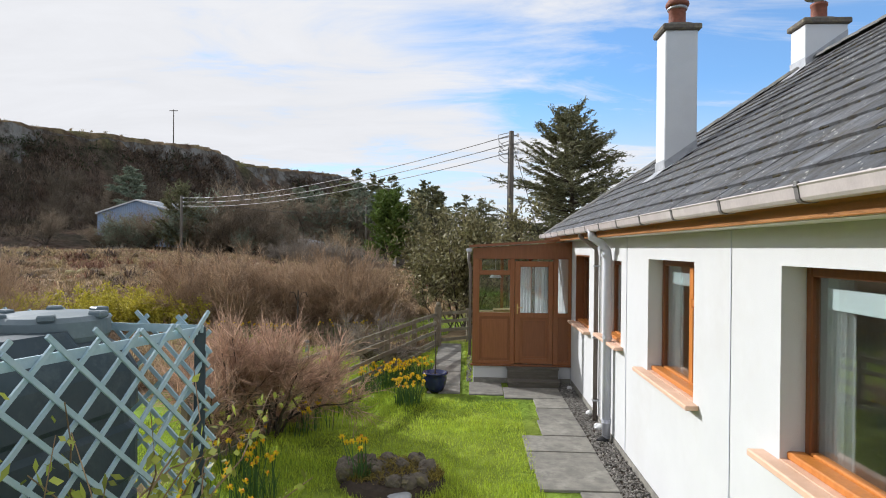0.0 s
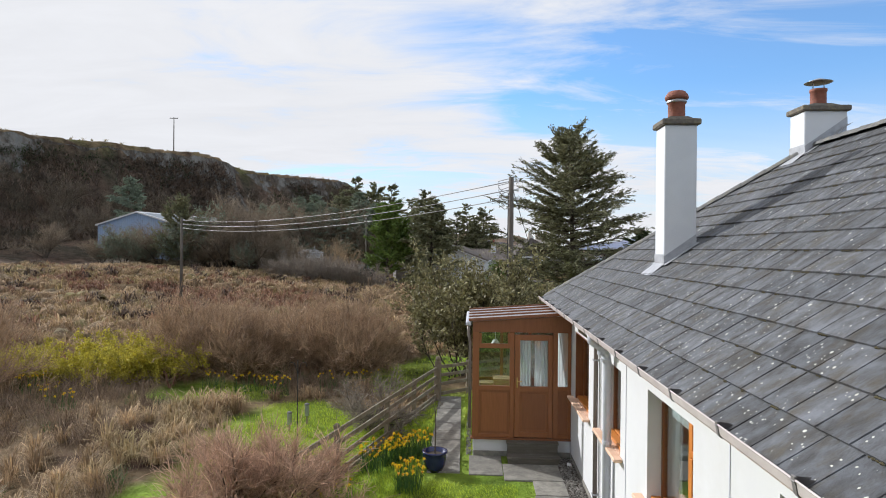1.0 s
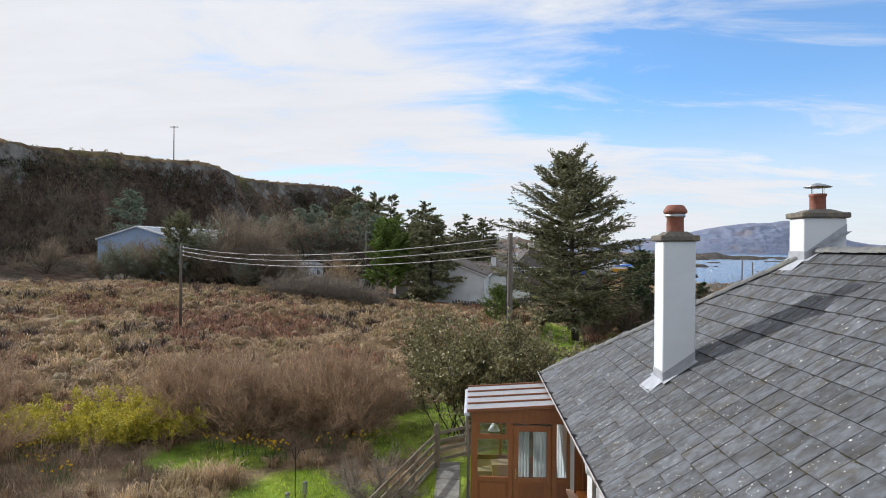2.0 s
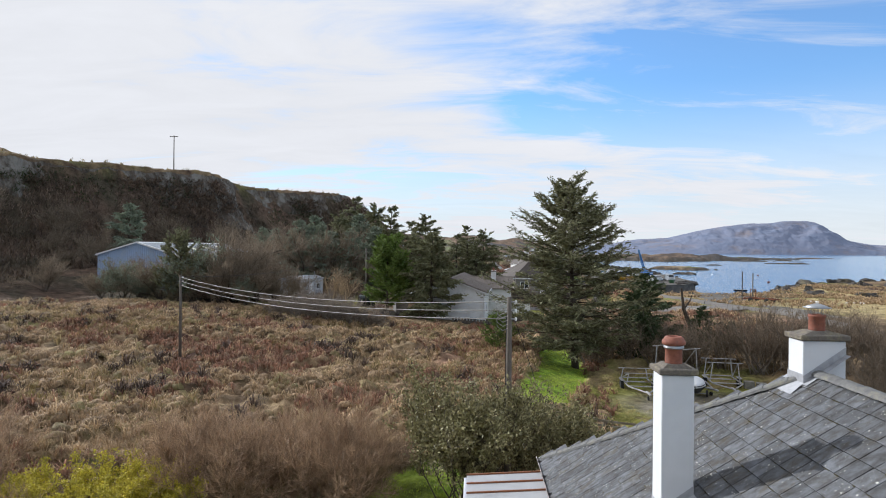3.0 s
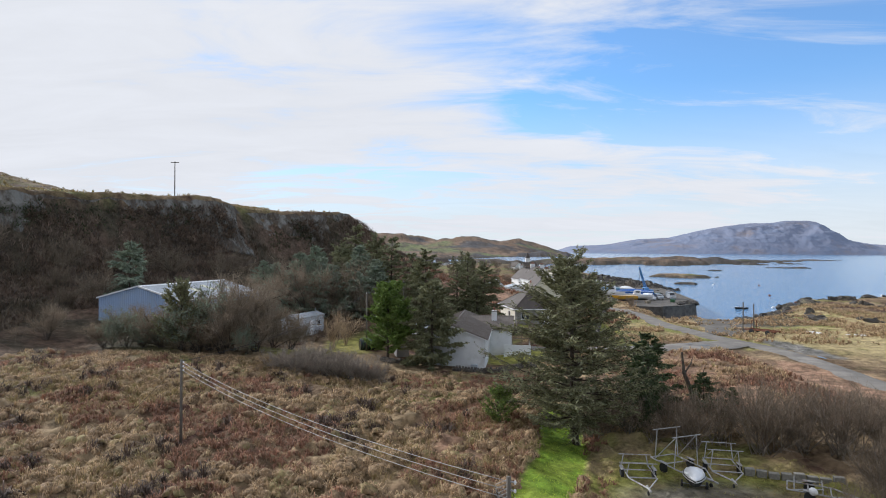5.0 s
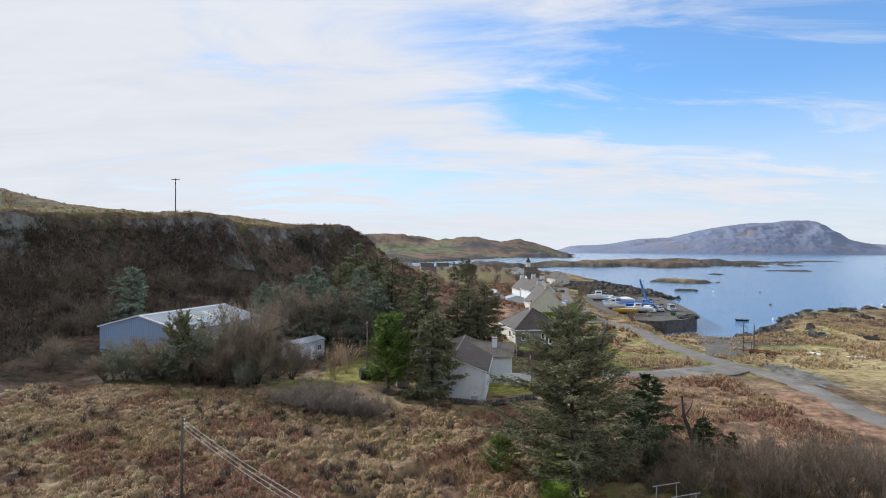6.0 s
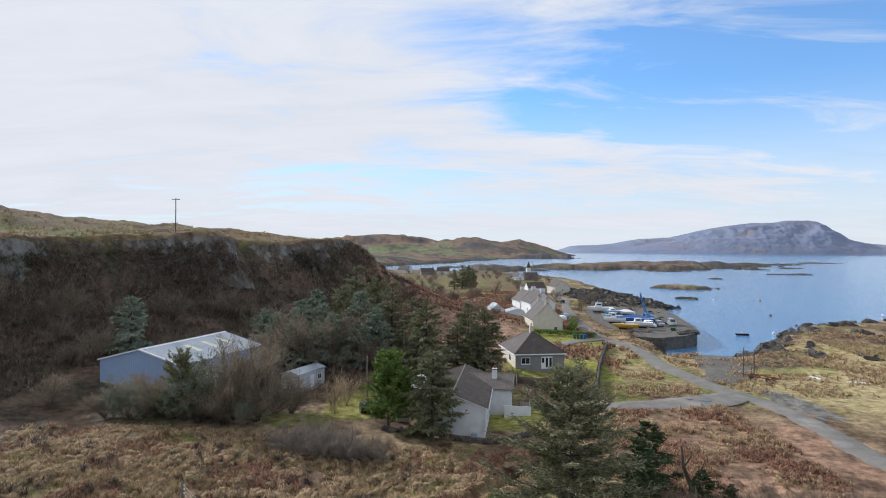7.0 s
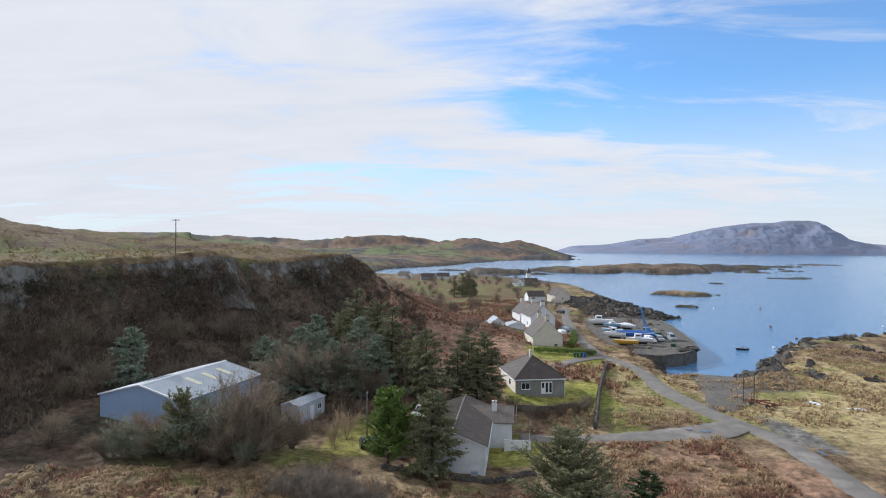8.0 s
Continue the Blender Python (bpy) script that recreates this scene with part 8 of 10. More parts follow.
def boat(m, L, B, D, hull, label, cabin=0.0, deck=None, mast=0.0, cover=None, keel=True):
    bt = thing("boat", m, label, "boat", group="boatyard boats")
    rings = hull_rings(L, B, D)
    part("hull", G().loft(rings), hull, bt, smooth=False)
    part("gunwale", G().tube([r[0] for r in rings], 0.045, 6).tube([r[-1] for r in rings], 0.045, 6), WHITE_PAINT, bt)
    if keel:
        part("keel", G().box((-0.07, -L * 0.30, -0.5), (0.07, L * 0.25, 0.12), 0.02), RUBBER, bt)
        for y in (-L * 0.25, L * 0.15):
            for s in (-1, 1):
                part("prop", G().tube([(s * B * 0.55, y, -0.75), (s * B * 0.32, y, D * 0.4)], 0.06, 6), RUST, bt)
    if cabin:
        c0, c1 = -L * 0.08, L * 0.20
        w = B * 0.30
        cb = part("cabin", G().loft([[(-w, c0, D), (w, c0, D), (w * 0.9, c1, D), (-w * 0.9, c1, D)], [(-w * 0.9, c0 + 0.1, D + cabin), (w * 0.9, c0 + 0.1, D + cabin), (w * 0.75, c1 - 0.35, D + cabin), (-w * 0.75, c1 - 0.35, D + cabin)]]), WHITE_PAINT, bt)
        part("window", G().box((-w * 0.98, c0 + 0.35, D + cabin * 0.5), (w * 0.98, c1 - 0.6, D + cabin * 0.82)), DARK_PANE, cb)
        part("cabin_roof", G().box((-w, c0 - 0.1, D + cabin), (w, c1 - 0.25, D + cabin + 0.07), 0.02), WHITE_PAINT, cb)
    if cover is not None:
        rr = []
        for i, r in enumerate(rings):
            t = i / (len(rings) - 1)
            b, y, z = r[0][0], r[0][1], r[0][2]
            hgt = 0.75 * math.sin(math.pi * min(1, max(0.02, t)))
            rr.append([(b * 1.03, y, z - 0.1), (b * 0.5, y, z + hgt * 0.6), (0, y, z + hgt), (-b * 0.5, y, z + hgt * 0.6), (-b * 1.03, y, z - 0.1)])
        part("cover", G().loft(rr), cover, bt, "taut boat cover")
    if mast:
        part("mast", G().tube([(0, L * 0.1, D), (0, L * 0.1, D + mast)], 0.05, 6), WHITE_PAINT, bt)
    return bt


def van(m, paint, label, L=4.4, W=1.8, H=1.9):
    """A van or pickup, its nose towards +y."""
    v = thing("van", m, label, "vehicle", group="boatyard vehicles")
    prof = [(-L / 2, 0.35), (L / 2, 0.35), (L / 2, 0.95), (L / 2 - 0.9, 1.1), (L / 2 - 1.5, H), (-L / 2 + 0.1, H), (-L / 2, 0.9)]
    n = len(prof)
    inset = lambda z: 0.0 if z < 1.15 else 0.14
    vs = [(-W / 2 + inset(z), y, z) for y, z in prof] + [(W / 2 - inset(z), y, z) for y, z in prof]
    part("body", G().add(vs, [tuple(range(n)), tuple(range(2 * n - 1, n - 1, -1))] + [(j, n + j, n + (j + 1) % n, (j + 1) % n) for j in range(n)]), paint, v)
    part("windscreen", G().add([(-W / 2 + 0.18, L / 2 - 0.93, 1.16), (W / 2 - 0.18, L / 2 - 0.93, 1.16), (W / 2 - 0.2, L / 2 - 1.42, H - 0.08), (-W / 2 + 0.2, L / 2 - 1.42, H - 0.08)], [(0, 1, 2, 3)]), DARK_PANE, v)
    for s in (-1, 1):
        part("side_window", G().box((s * (W / 2 - 0.10) - 0.02, -0.6, 1.2), (s * (W / 2 - 0.10) + 0.02, L / 2 - 1.6, H - 0.2)), DARK_PANE, v)
        part("headlight", G().box((s * 0.6 - 0.16, L / 2 - 0.02, 0.72), (s * 0.6 + 0.16, L / 2 + 0.02, 0.9), 0.01), WHITE_PAINT, v)
        for y in (-L * 0.32, L * 0.32):
            wh = part("wheel", G().lathe([(0.33, -0.11), (0.33, 0.11)], 16, pose(s * (W / 2 - 0.1), y, 0.33, 0, 90, 0)), RUBBER, v)
            part("rim", G().lathe([(0.19, -0.115), (0.19, 0.115)], 12, pose(s * (W / 2 - 0.1), y, 0.33, 0, 90, 0)), METAL, wh)
    return v


def build_harbour():
    top = -0.95
    rim = [(48.5, 156.5), (56, 153.5), (63, 157), (68.5, 163), (72.5, 173), (76, 190), (80, 210), (82, 228), (74, 236), (58, 238), (50, 215), (47.5, 185)]
    n = len(rim)
    q = thing("quay", pose(0, 0, 0), "old stone quay with a dark weathered wall", "quay", kind="structure")
    g = G()
    g.add([(x, y, top) for x, y in rim] + [(x * 1.004, y, -6.5) for x, y in rim], [tuple(range(n))] + [(j, (j + 1) % n, n + (j + 1) % n, n + j) for j in range(n)])
    part("quay_body", g, QUAY_STONE, q)
    rs = random.Random(8)
    for k in range(1, 8):
        (ax, ay), (bx, by) = rim[k], rim[k + 1]
        L = math.hypot(bx - ax, by - ay)
        m = max(2, int(L / 2.2))
        for i in range(m):
            x0, y0 = ax + (bx - ax) * i / m, ay + (by - ay) * i / m
            ang = math.degrees(math.atan2(by - ay, bx - ax))
            part("cope_stone", G().box((0.02, -0.1, 0.0), (L / m - 0.02, 0.7, 0.22 + rs.uniform(-0.03, 0.03)), 0.03), QUAY_STONE, q, m=pose(x0, y0, top + 0.004, 0, 0, ang))
    z = top + 0.75

    def at(x, y, rz=0, dz=0.0):
        return pose(x, y, max(top, ground(x, y) + 0.02) + dz, 0, 0, rz)

    boat(at(54.5, 211, 80, 0.75), 9.0, 2.9, 1.5, WHITE_PAINT, "white fishing boat propped ashore", cabin=1.4, mast=2.0)
    boat(at(57.0, 203, 95, 0.75), 7.5, 2.4, 1.2, BOAT_PALE, "pale blue yacht hull propped ashore", cabin=0.5)
    boat(at(51.2, 181, 70, 0.75), 6.5, 2.4, 1.3, WHITE_PAINT, "white cabin boat propped ashore", cabin=1.4)
    boat(at(57.0, 180.5, 80, 0.75), 11.5, 3.0, 1.4, BOAT_BLUE, "long blue boat under a blue cover", cover=BOAT_BLUE)
    boat(at(50.4, 167.5, 85, 0.75), 7.0, 2.3, 1.1, BOAT_YELLOW, "yellow open boat propped ashore")
    boat(at(55.4, 171.0, 80, 0.75), 7.5, 2.5, 1.2, WHITE_PAINT, "white motor cruiser with a cabin", cabin=1.1)
    boat(at(61.0, 201.5, 60, 0.75), 5.5, 2.2, 1.0, WHITE_PAINT, "small white boat under a white cover", cover=WHITE_PAINT)
    boat(at(53.0, 190.0, 60, 0.75), 6.5, 2.2, 1.1, BOAT_PALE, "pale hull with stacked gear", cabin=0.6)
    boat(pose(90, 182, SEA - 0.25, 0, 0, 100), 4.2, 1.7, 0.8, RUBBER, "small dark dinghy moored off the quay", keel=False)
    van(at(60.0, 175.5, 190), WHITE_PAINT, "white van parked on the quay")
    van(at(63.6, 178.5, 185), SILVER, "silver car parked on the quay", H=1.6)
    tr = van(at(68.0, 180.0, 175), SILVER, "pale pickup truck with a frame on the quay", L=5.2, H=2.0)
    part("load_frame", G().tube([(-0.8, -2.4, 1.2), (-0.8, -2.4, 2.6), (0.8, -2.4, 2.6), (0.8, -2.4, 1.2)], 0.05, 6), METAL, tr)
    part("load_frame", G().tube([(-0.8, -0.4, 2.0), (-0.8, -0.4, 2.6), (0.8, -0.4, 2.6), (0.8, -0.4, 2.0)], 0.05, 6), METAL, tr)
    van(at(48.0, 250, 20), CAR_DARK, "dark car parked above the rocks", H=1.5)
    van(at(36.5, 188, 10), WHITE_PAINT, "white car beside the white house", H=1.5)
    van(at(39.0, 196, 10), SILVER, "silver car beside the white house", H=1.5)
    # crane
    cr = thing("mobile_crane", at(63.0, 186, 0), "blue mobile crane with a raised lattice boom", "crane")
    part("chassis", G().box((-1.2, -3.0, 0.6), (1.2, 3.0, 1.2), 0.05), CRANE_BLUE, cr)
    part("cab", G().box((-1.2, -1.0, 1.2), (0.2, 1.2, 3.0), 0.08), CRANE_BLUE, cr)
    part("engine_box", G().box((0.2, -2.0, 1.2), (1.2, 1.0, 2.4), 0.05), CRANE_BLUE, cr)
    part("cab_window", G().box((-1.22, -0.6, 2.0), (-1.1, 0.9, 2.8)), DARK_PANE, cr)
    for s in (-1, 1):
        for y in (-2.2, -0.9, 0.9, 2.2):
            part("wheel", G().lathe([(0.5, -0.2), (0.5, 0.2)], 14, pose(s * 1.1, y, 0.5, 0, 90, 0)), RUBBER, cr)
    b0, b1 = Vector((-0.2, 0.8, 2.2)), Vector((-3.0, -1.5, 9.2))
    for dx, dz in ((-0.35, 0), (0.35, 0), (0, 0.6)):
        part("boom_chord", G().tube([b0 + Vector((dx, 0, dz)), b1 + Vector((dx * 0.3, 0, dz * 0.3))], 0.17, 6), CRANE_BLUE, cr)
    g = G()
    for i in range(14):
        p, r = b0.lerp(b1, i / 14), b0.lerp(b1, (i + 1) / 14)
        k0, k1 = 1 - 0.7 * i / 14, 1 - 0.7 * (i + 1) / 14
        g.tube([p + Vector((-0.35 * k0, 0, 0)), r + Vector((0.35 * k1, 0, 0))], 0.10, 4).tube([p + Vector((0.35 * k0, 0, 0)), r + Vector((0, 0, 0.6 * k1))], 0.10, 4)
    part("boom_lacing", g, CRANE_BLUE, cr)
    part("hoist_rope", G().tube([b1, b1 + Vector((0, 0, -4.0))], 0.03, 5), RUBBER, cr)
    # pallets and gear
    for k in range(9):
        x, y = 60 + rs.uniform(-8, 8), 170 + rs.uniform(-6, 40)
        s = rs.uniform(0.5, 1.2)
        solid("crate", G().box((-s, -s * 0.6, 0), (s, s * 0.6, s * 0.9), 0.03), (FENCE_WOOD, RUST, PLASTIC_GREEN)[k % 3], "worn crate of boatyard gear on the quay", "crate", at(x, y, rs.uniform(0, 90)), group="boatyard gear")
    for k in range(5):
        solid("rubble_heap", stone(300 + k, 1.6, 1.1, 0.6, 0.7), SHORE_ROCK, "heap of rubble and netting on the quay", "rubble", at(64 + k * 1.1, 160.5 + k * 0.9, 40 * k, 0.2), group="quay rubble")
    # rusty cradle and tall posts on the slip
    sl = thing("slip_posts", pose(54.7, 107.6, ground(54.7, 107.6)), "pair of tall thin posts on the slipway", "posts")
    for x in (-1.05, 0.85):
        part("post", G().tube([(x, 0, -0.5), (x, 0, 5.3 if x < 0 else 5.0)], 0.10, 8), POLE_WOOD, sl)
    part("crossbar", G().tube([(-1.05, 0, 0.45), (3.6, -0.4, 0.45)], 0.09, 6), RUST, sl)
    cd = thing("boat_cradle", pose(55.5, 104.5, ground(55.5, 104.5) + 0.1, 0, 0, 35), "rusty red steel boat trailer", "trailer")
    for s in (-0.9, 0.9):
        part("side_rail", G().box((s - 0.1, -2.6, 0.55), (s + 0.1, 2.6, 0.75), 0.02), RUST, cd)
        for y in (-1.4, 1.4):
            part("wheel", G().lathe([(0.4, -0.12), (0.4, 0.12)], 12, pose(s * 1.15, y, 0.4, 0, 90, 0)), RUBBER, cd)
    for y in (-2.4, -0.8, 0.8, 2.4):
        part("cross_beam", G().box((-0.9, y - 0.08, 0.58), (0.9, y + 0.08, 0.72), 0.02), RUST, cd)
    part("bunk_frame", G().tube([(-0.9, 1.5, 0.7), (-0.9, 1.5, 2.2), (0.9, 1.5, 2.2), (0.9, 1.5, 0.7)], 0.07, 6), RUST, cd)
    for k, (x, y, rz) in enumerate(((70.5, 103, 70), (76, 84, 60), (66, 108, 20))):
        boat(pose(x, y, ground(x, y) + 0.15, 0, 165, rz), 3.6, 1.4, 0.55, WHITE_PAINT, "upturned white dinghy on the grass", keel=False)
    # mooring buoys
    for k, (x, y) in enumerate(((102, 186), (128, 236), (137, 306), (120, 205), (175, 240), (160, 305))):
        solid("mooring_buoy", G().lathe([(0.02, -0.4), (0.4, -0.25), (0.5, 0.1), (0.35, 0.45), (0.02, 0.55)], 12), (WHITE_PAINT, RUST)[k % 2], "round mooring buoy on the water", "buoy", pose(x, y, SEA), group="buoys", smooth=True)
    # bins
    for k in range(4):
        bn = thing("wheelie_bin", at(31.6 + k * 0.9, 146.2 + k * 0.25), "plastic wheelie bin by the drive", "bin", group="bins")
        mt = PLASTIC_BLUE if k == 3 else PLASTIC_GREEN
        part("bin_body", G().loft([[(-0.24, -0.28, 0.05), (0.24, -0.28, 0.05), (0.24, 0.28, 0.05), (-0.24, 0.28, 0.05)], [(-0.3, -0.36, 1.0), (0.3, -0.36, 1.0), (0.3, 0.36, 1.0), (-0.3, 0.36, 1.0)]]), mt, bn)
        part("lid", G().box((-0.32, -0.4, 1.0), (0.32, 0.4, 1.08), 0.02), mt, bn)
    # shore rocks
    r2 = np.random.default_rng(15)
    g = G()
    x = np.concatenate([r2.uniform(62, 150, 2500), r2.uniform(60, 104, 2500)])
    y = np.concatenate([r2.uniform(128, 216, 2500), r2.uniform(236, 335, 2500)])
    zz = land(x, y)
    ok = np.flatnonzero((zz > -4.5) & (zz < np.where(y > 230, 0.3, -1.5)) & off_road(x, y))
    for i in ok[r2.permutation(len(ok))[:620]]:
        st = stone(int(r2.integers(1e6)), r2.uniform(0.6, 2.4), r2.uniform(0.5, 1.7), r2.uniform(0.4, 1.2), 0.9)
        g.add(st.v, st.f, pose(x[i], y[i], zz[i] + 0.05, r2.uniform(-25, 25), r2.uniform(-25, 25), r2.uniform(0, 360)))
    solid("shore_rocks", raw_tri(g), SHORE_ROCK, "dark weed-covered rocks along the shore", "rocks", kind="stuff")


def raw_tri(g):
    me = bpy.data.meshes.new("rocks")
    me.from_pydata(g.v, [], g.f)
    return me


def build_poles():
    def pole(name, x, y, top, label, arm, rz):
        z = ground(x, y)
        p = thing(name, pose(x, y, z, 0, 0, rz), label, "utility pole", group="utility poles")
        H = top - z
        part("shaft", G().tube([(0, 0, -0.6), (0, 0, H * 0.5), (0, 0, H)], [0.105, 0.092, 0.078], 10), POLE_WOOD, p, smooth=True)
        for k, dz in enumerate((0.15, 0.42, 0.69)[:arm]):
            part("bracket", G().box((-0.03, -0.22, H - dz - 0.02), (0.03, 0.12, H - dz + 0.02), 0.005), METAL, p)
            part("insulator", G().lathe([(0.03, -0.05), (0.045, 0.0), (0.03, 0.06)], 10, pose(0, -0.22, H - dz)), WHITE_PAINT, p)
        return p

    pole("utility_pole", 2.12, 18.95, 6.42, "dark wooden utility pole with looped cables", 3, 60)
    pole("utility_pole", -17.6, 40.2, 6.02, "wooden utility pole on the moor", 3, 60)
    pole("utility_pole", -9.9, 76.7, 8.0, "wooden utility pole near the hut", 1, 0)
    pole("utility_pole", -6.6, 97.6, 8.6, "wooden utility pole among the trees", 2, 0)
    z = ground(-59, 130.5)
    ms = thing("cliff_mast", pose(-59, 130.5, z), "thin post with a crossbar on the cliff top", "mast")
    part("shaft", G().tube([(0, 0, -0.5), (0, 0, 32.2 - z)], [0.13, 0.09], 8), POLE_WOOD, ms)
    part("crossbar", G().box((-0.9, -0.06, 31.9 - z), (0.9, 0.06, 32.05 - z), 0.01), POLE_WOOD, ms)

    def cable(p, q, sag, r=0.014, mat=WIRE, name="overhead_wire", label="sagging overhead wire between two poles"):
        p, q = Vector(p), Vector(q)
        pts = [p.lerp(q, t) + Vector((0, 0, -4 * sag * t * (1 - t))) for t in np.linspace(0, 1, 25)]
        solid(name, G().tube(pts, r, 5), mat, label, "wire", group="overhead wires", smooth=True)

    for dz in (0.15, 0.42, 0.69):
        cable((2.0, 19.0, 6.42 - dz), (-17.5, 40.1, 6.02 - dz), 0.55)
    cable((-17.6, 40.2, 5.9), (-9.9, 76.7, 7.8), 0.9, 0.016, WIRE_DARK)
    cable((-9.9, 76.7, 7.85), (-6.6, 97.6, 8.3), 0.3, 0.018, WIRE_DARK)
    cable((-9.9, 76.7, 7.8), (-19.0, 91.0, 3.4), 0.5, 0.016, WIRE_DARK)
    cable((-17.6, 40.2, 5.8), (-23.6, 43.5, ground(-23.6, 43.5)), 0.0, 0.010, WIRE_DARK, "stay_wire", "taut stay wire from the moor pole")
    cable((2.12, 18.95, 6.2), (4.6, 22.8, ground(4.6, 22.8)), 0.0, 0.010, WIRE_DARK, "stay_wire", "taut stay wire from the pole")
    lp = thing("cable_loops", pose(2.12, 18.95, 0), "loose loops of cable at the pole head", "cable")
    rs = random.Random(2)
    for k in range(5):
        a = 6.35 - k * 0.13
        part("loop", G().tube([(-0.08, -0.12, a), (-0.32 - rs.uniform(0, 0.12), -0.2, a - 0.10), (-0.40, -0.22, a - 0.32), (-0.22, -0.18, a - 0.45), (-0.06, -0.12, a - 0.38)], 0.012, 5), WIRE, lp)
    part("drop_cable", G().tube([(-0.1, -0.1, 5.9), (-0.12, -0.11, 3.0), (-0.12, -0.11, 0.2)], 0.015, 5), WIRE_DARK, lp)


TRAILER_STEEL = surf("dull_trailer_steel", (0.43, 0.43, 0.42), (0.31, 0.30, 0.29), 6, 0.6, 0.2, c3=(0.20, 0.13, 0.09), scale3=2)


def build_yard():
    def at(x, y, rz=0, dz=0.0):
        return pose(x, y, ground(x, y) + dz, 0, 0, rz)

    # rail fence at the back of the cottage garden
    fe = thing("yard_fence", pose(0, 0, 0), "weathered wooden rail fence by the yard", "fence")
    pts = [(3.6, 25.0), (5.3, 25.4), (7.0, 25.8), (8.8, 26.3), (10.6, 26.8)]
    for x, y in pts:
        part("post", G().box((-0.05, -0.05, -0.3), (0.05, 0.05, 1.1), 0.01), FENCE_WOOD, fe, m=at(x, y, 14))
    for (ax, ay), (bx, by) in zip(pts[:-1], pts[1:]):
        for h in (0.25, 0.55, 0.82, 1.03):
            p, q = Vector((ax, ay - 0.065, ground(ax, ay) + h)), Vector((bx, by - 0.065, ground(bx, by) + h))
            o, u = Vector((0, 0.014, 0)), Vector((0, 0, 0.045))
            part("rail", G().add([p - o - u, p + o - u, p + o + u, p - o + u, q - o - u, q + o - u, q + o + u, q - o + u], [(0, 1, 2, 3), (7, 6, 5, 4), (0, 4, 5, 1), (1, 5, 6, 2), (2, 6, 7, 3), (3, 7, 4, 0)]), FENCE_WOOD, fe)
    # covered dinghy on its trolley
    dg = thing("dinghy", at(15.4, 36.6, 160, 0.30), "small dinghy under a white cover on a trolley", "boat")
    rings = hull_rings(2.3, 1.3, 0.5)
    part("hull", G().loft(rings), RUBBER, dg)
    rr = []
    for i, r in enumerate(rings):
        t = i / (len(rings) - 1)
        b, y, z = r[0][0], r[0][1], r[0][2]
        h = 0.42 * math.sin(math.pi * min(0.97, 0.12 + t * 0.85))
        rr.append([(b * 1.05, y, z - 0.12), (b * 0.8, y, z + h * 0.5), (b * 0.35, y, z + h * 0.92), (0, y, z + h), (-b * 0.35, y, z + h * 0.92), (-b * 0.8, y, z + h * 0.5), (-b * 1.05, y, z - 0.12)])
    part("cover", G().loft(rr), WHITE_PAINT, dg, "white canvas cover", smooth=True)
    for s in (-1, 1):
        part("wheel", G().lathe([(0.22, -0.06), (0.22, 0.06)], 12, pose(s * 0.72, -0.3, -0.13, 0, 90, 0)), RUBBER, dg)
    part("axle", G().tube([(-0.72, -0.3, -0.13), (0.72, -0.3, -0.13)], 0.03, 6), METAL, dg)

    def trailer(m, L, W, h, label, masts=0):
        t = thing("boat_trailer", m, label, "trailer", group="boat trailers")
        for s in (-1, 1):
            part("side_rail", G().tube([(s * W / 2, -L / 2, 0.5), (s * W / 2, L * 0.15, 0.5), (0, L / 2, 0.45)], 0.045, 6), TRAILER_STEEL, t)
            wh = part("wheel", G().lathe([(0.3, -0.09), (0.3, 0.09)], 14, pose(s * (W / 2 + 0.15), -L * 0.18, 0.3, 0, 90, 0)), RUBBER, t)
            part("mudguard", G().box((s * (W / 2 + 0.15) - 0.12, -L * 0.18 - 0.35, 0.62), (s * (W / 2 + 0.15) + 0.12, -L * 0.18 + 0.35, 0.68), 0.02), TRAILER_STEEL, t)
            for y in (-L * 0.4, 0.0):
                part("upright", G().tube([(s * W / 2, y, 0.5), (s * W * 0.42, y, h)], 0.035, 6), TRAILER_STEEL, t)
            part("brace", G().tube([(s * W / 2, -L * 0.4, 0.55), (s * W * 0.42, 0, h)], 0.03, 6), TRAILER_STEEL, t)
        for y in (-L / 2, -L * 0.2, L * 0.12):
            part("cross_beam", G().tube([(-W / 2, y, 0.5), (W / 2, y, 0.5)], 0.04, 6), TRAILER_STEEL, t)
        for y in (-L * 0.4, 0.0):
            part("top_bar", G().tube([(-W * 0.6, y, h), (W * 0.6, y, h)], 0.03, 6), TRAILER_STEEL, t)
        part("jockey_wheel", G().lathe([(0.12, -0.04), (0.12, 0.04)], 10, pose(0, L / 2 - 0.15, 0.12, 0, 90, 0)), RUBBER, t)
        part("drawbar", G().box((-0.05, L / 2 - 0.5, 0.38), (0.05, L / 2 + 0.4, 0.48), 0.01), TRAILER_STEEL, t)
        return t

    trailer(at(12.4, 37.5, 175), 4.2, 1.7, 1.2, "galvanised boat trailer parked on gravel")
    trailer(at(15.8, 38.9, 200), 4.6, 1.9, 2.5, "tall galvanised cradle frame parked on gravel")
    trailer(at(18.2, 38.6, 170), 4.0, 1.8, 1.7, "galvanised boat trailer parked on gravel")
    trailer(at(22.3, 35.2, 240), 3.6, 1.5, 0.8, "galvanised boat trailer parked on gravel")
    solid("outboard_cover", stone(501, 0.22, 0.3, 0.22, 0.15), WHITE_PAINT, "pale bundle strapped on the trailer", "bundle", at(21.4, 34.6, 0, 0.7))
    rs = random.Random(6)
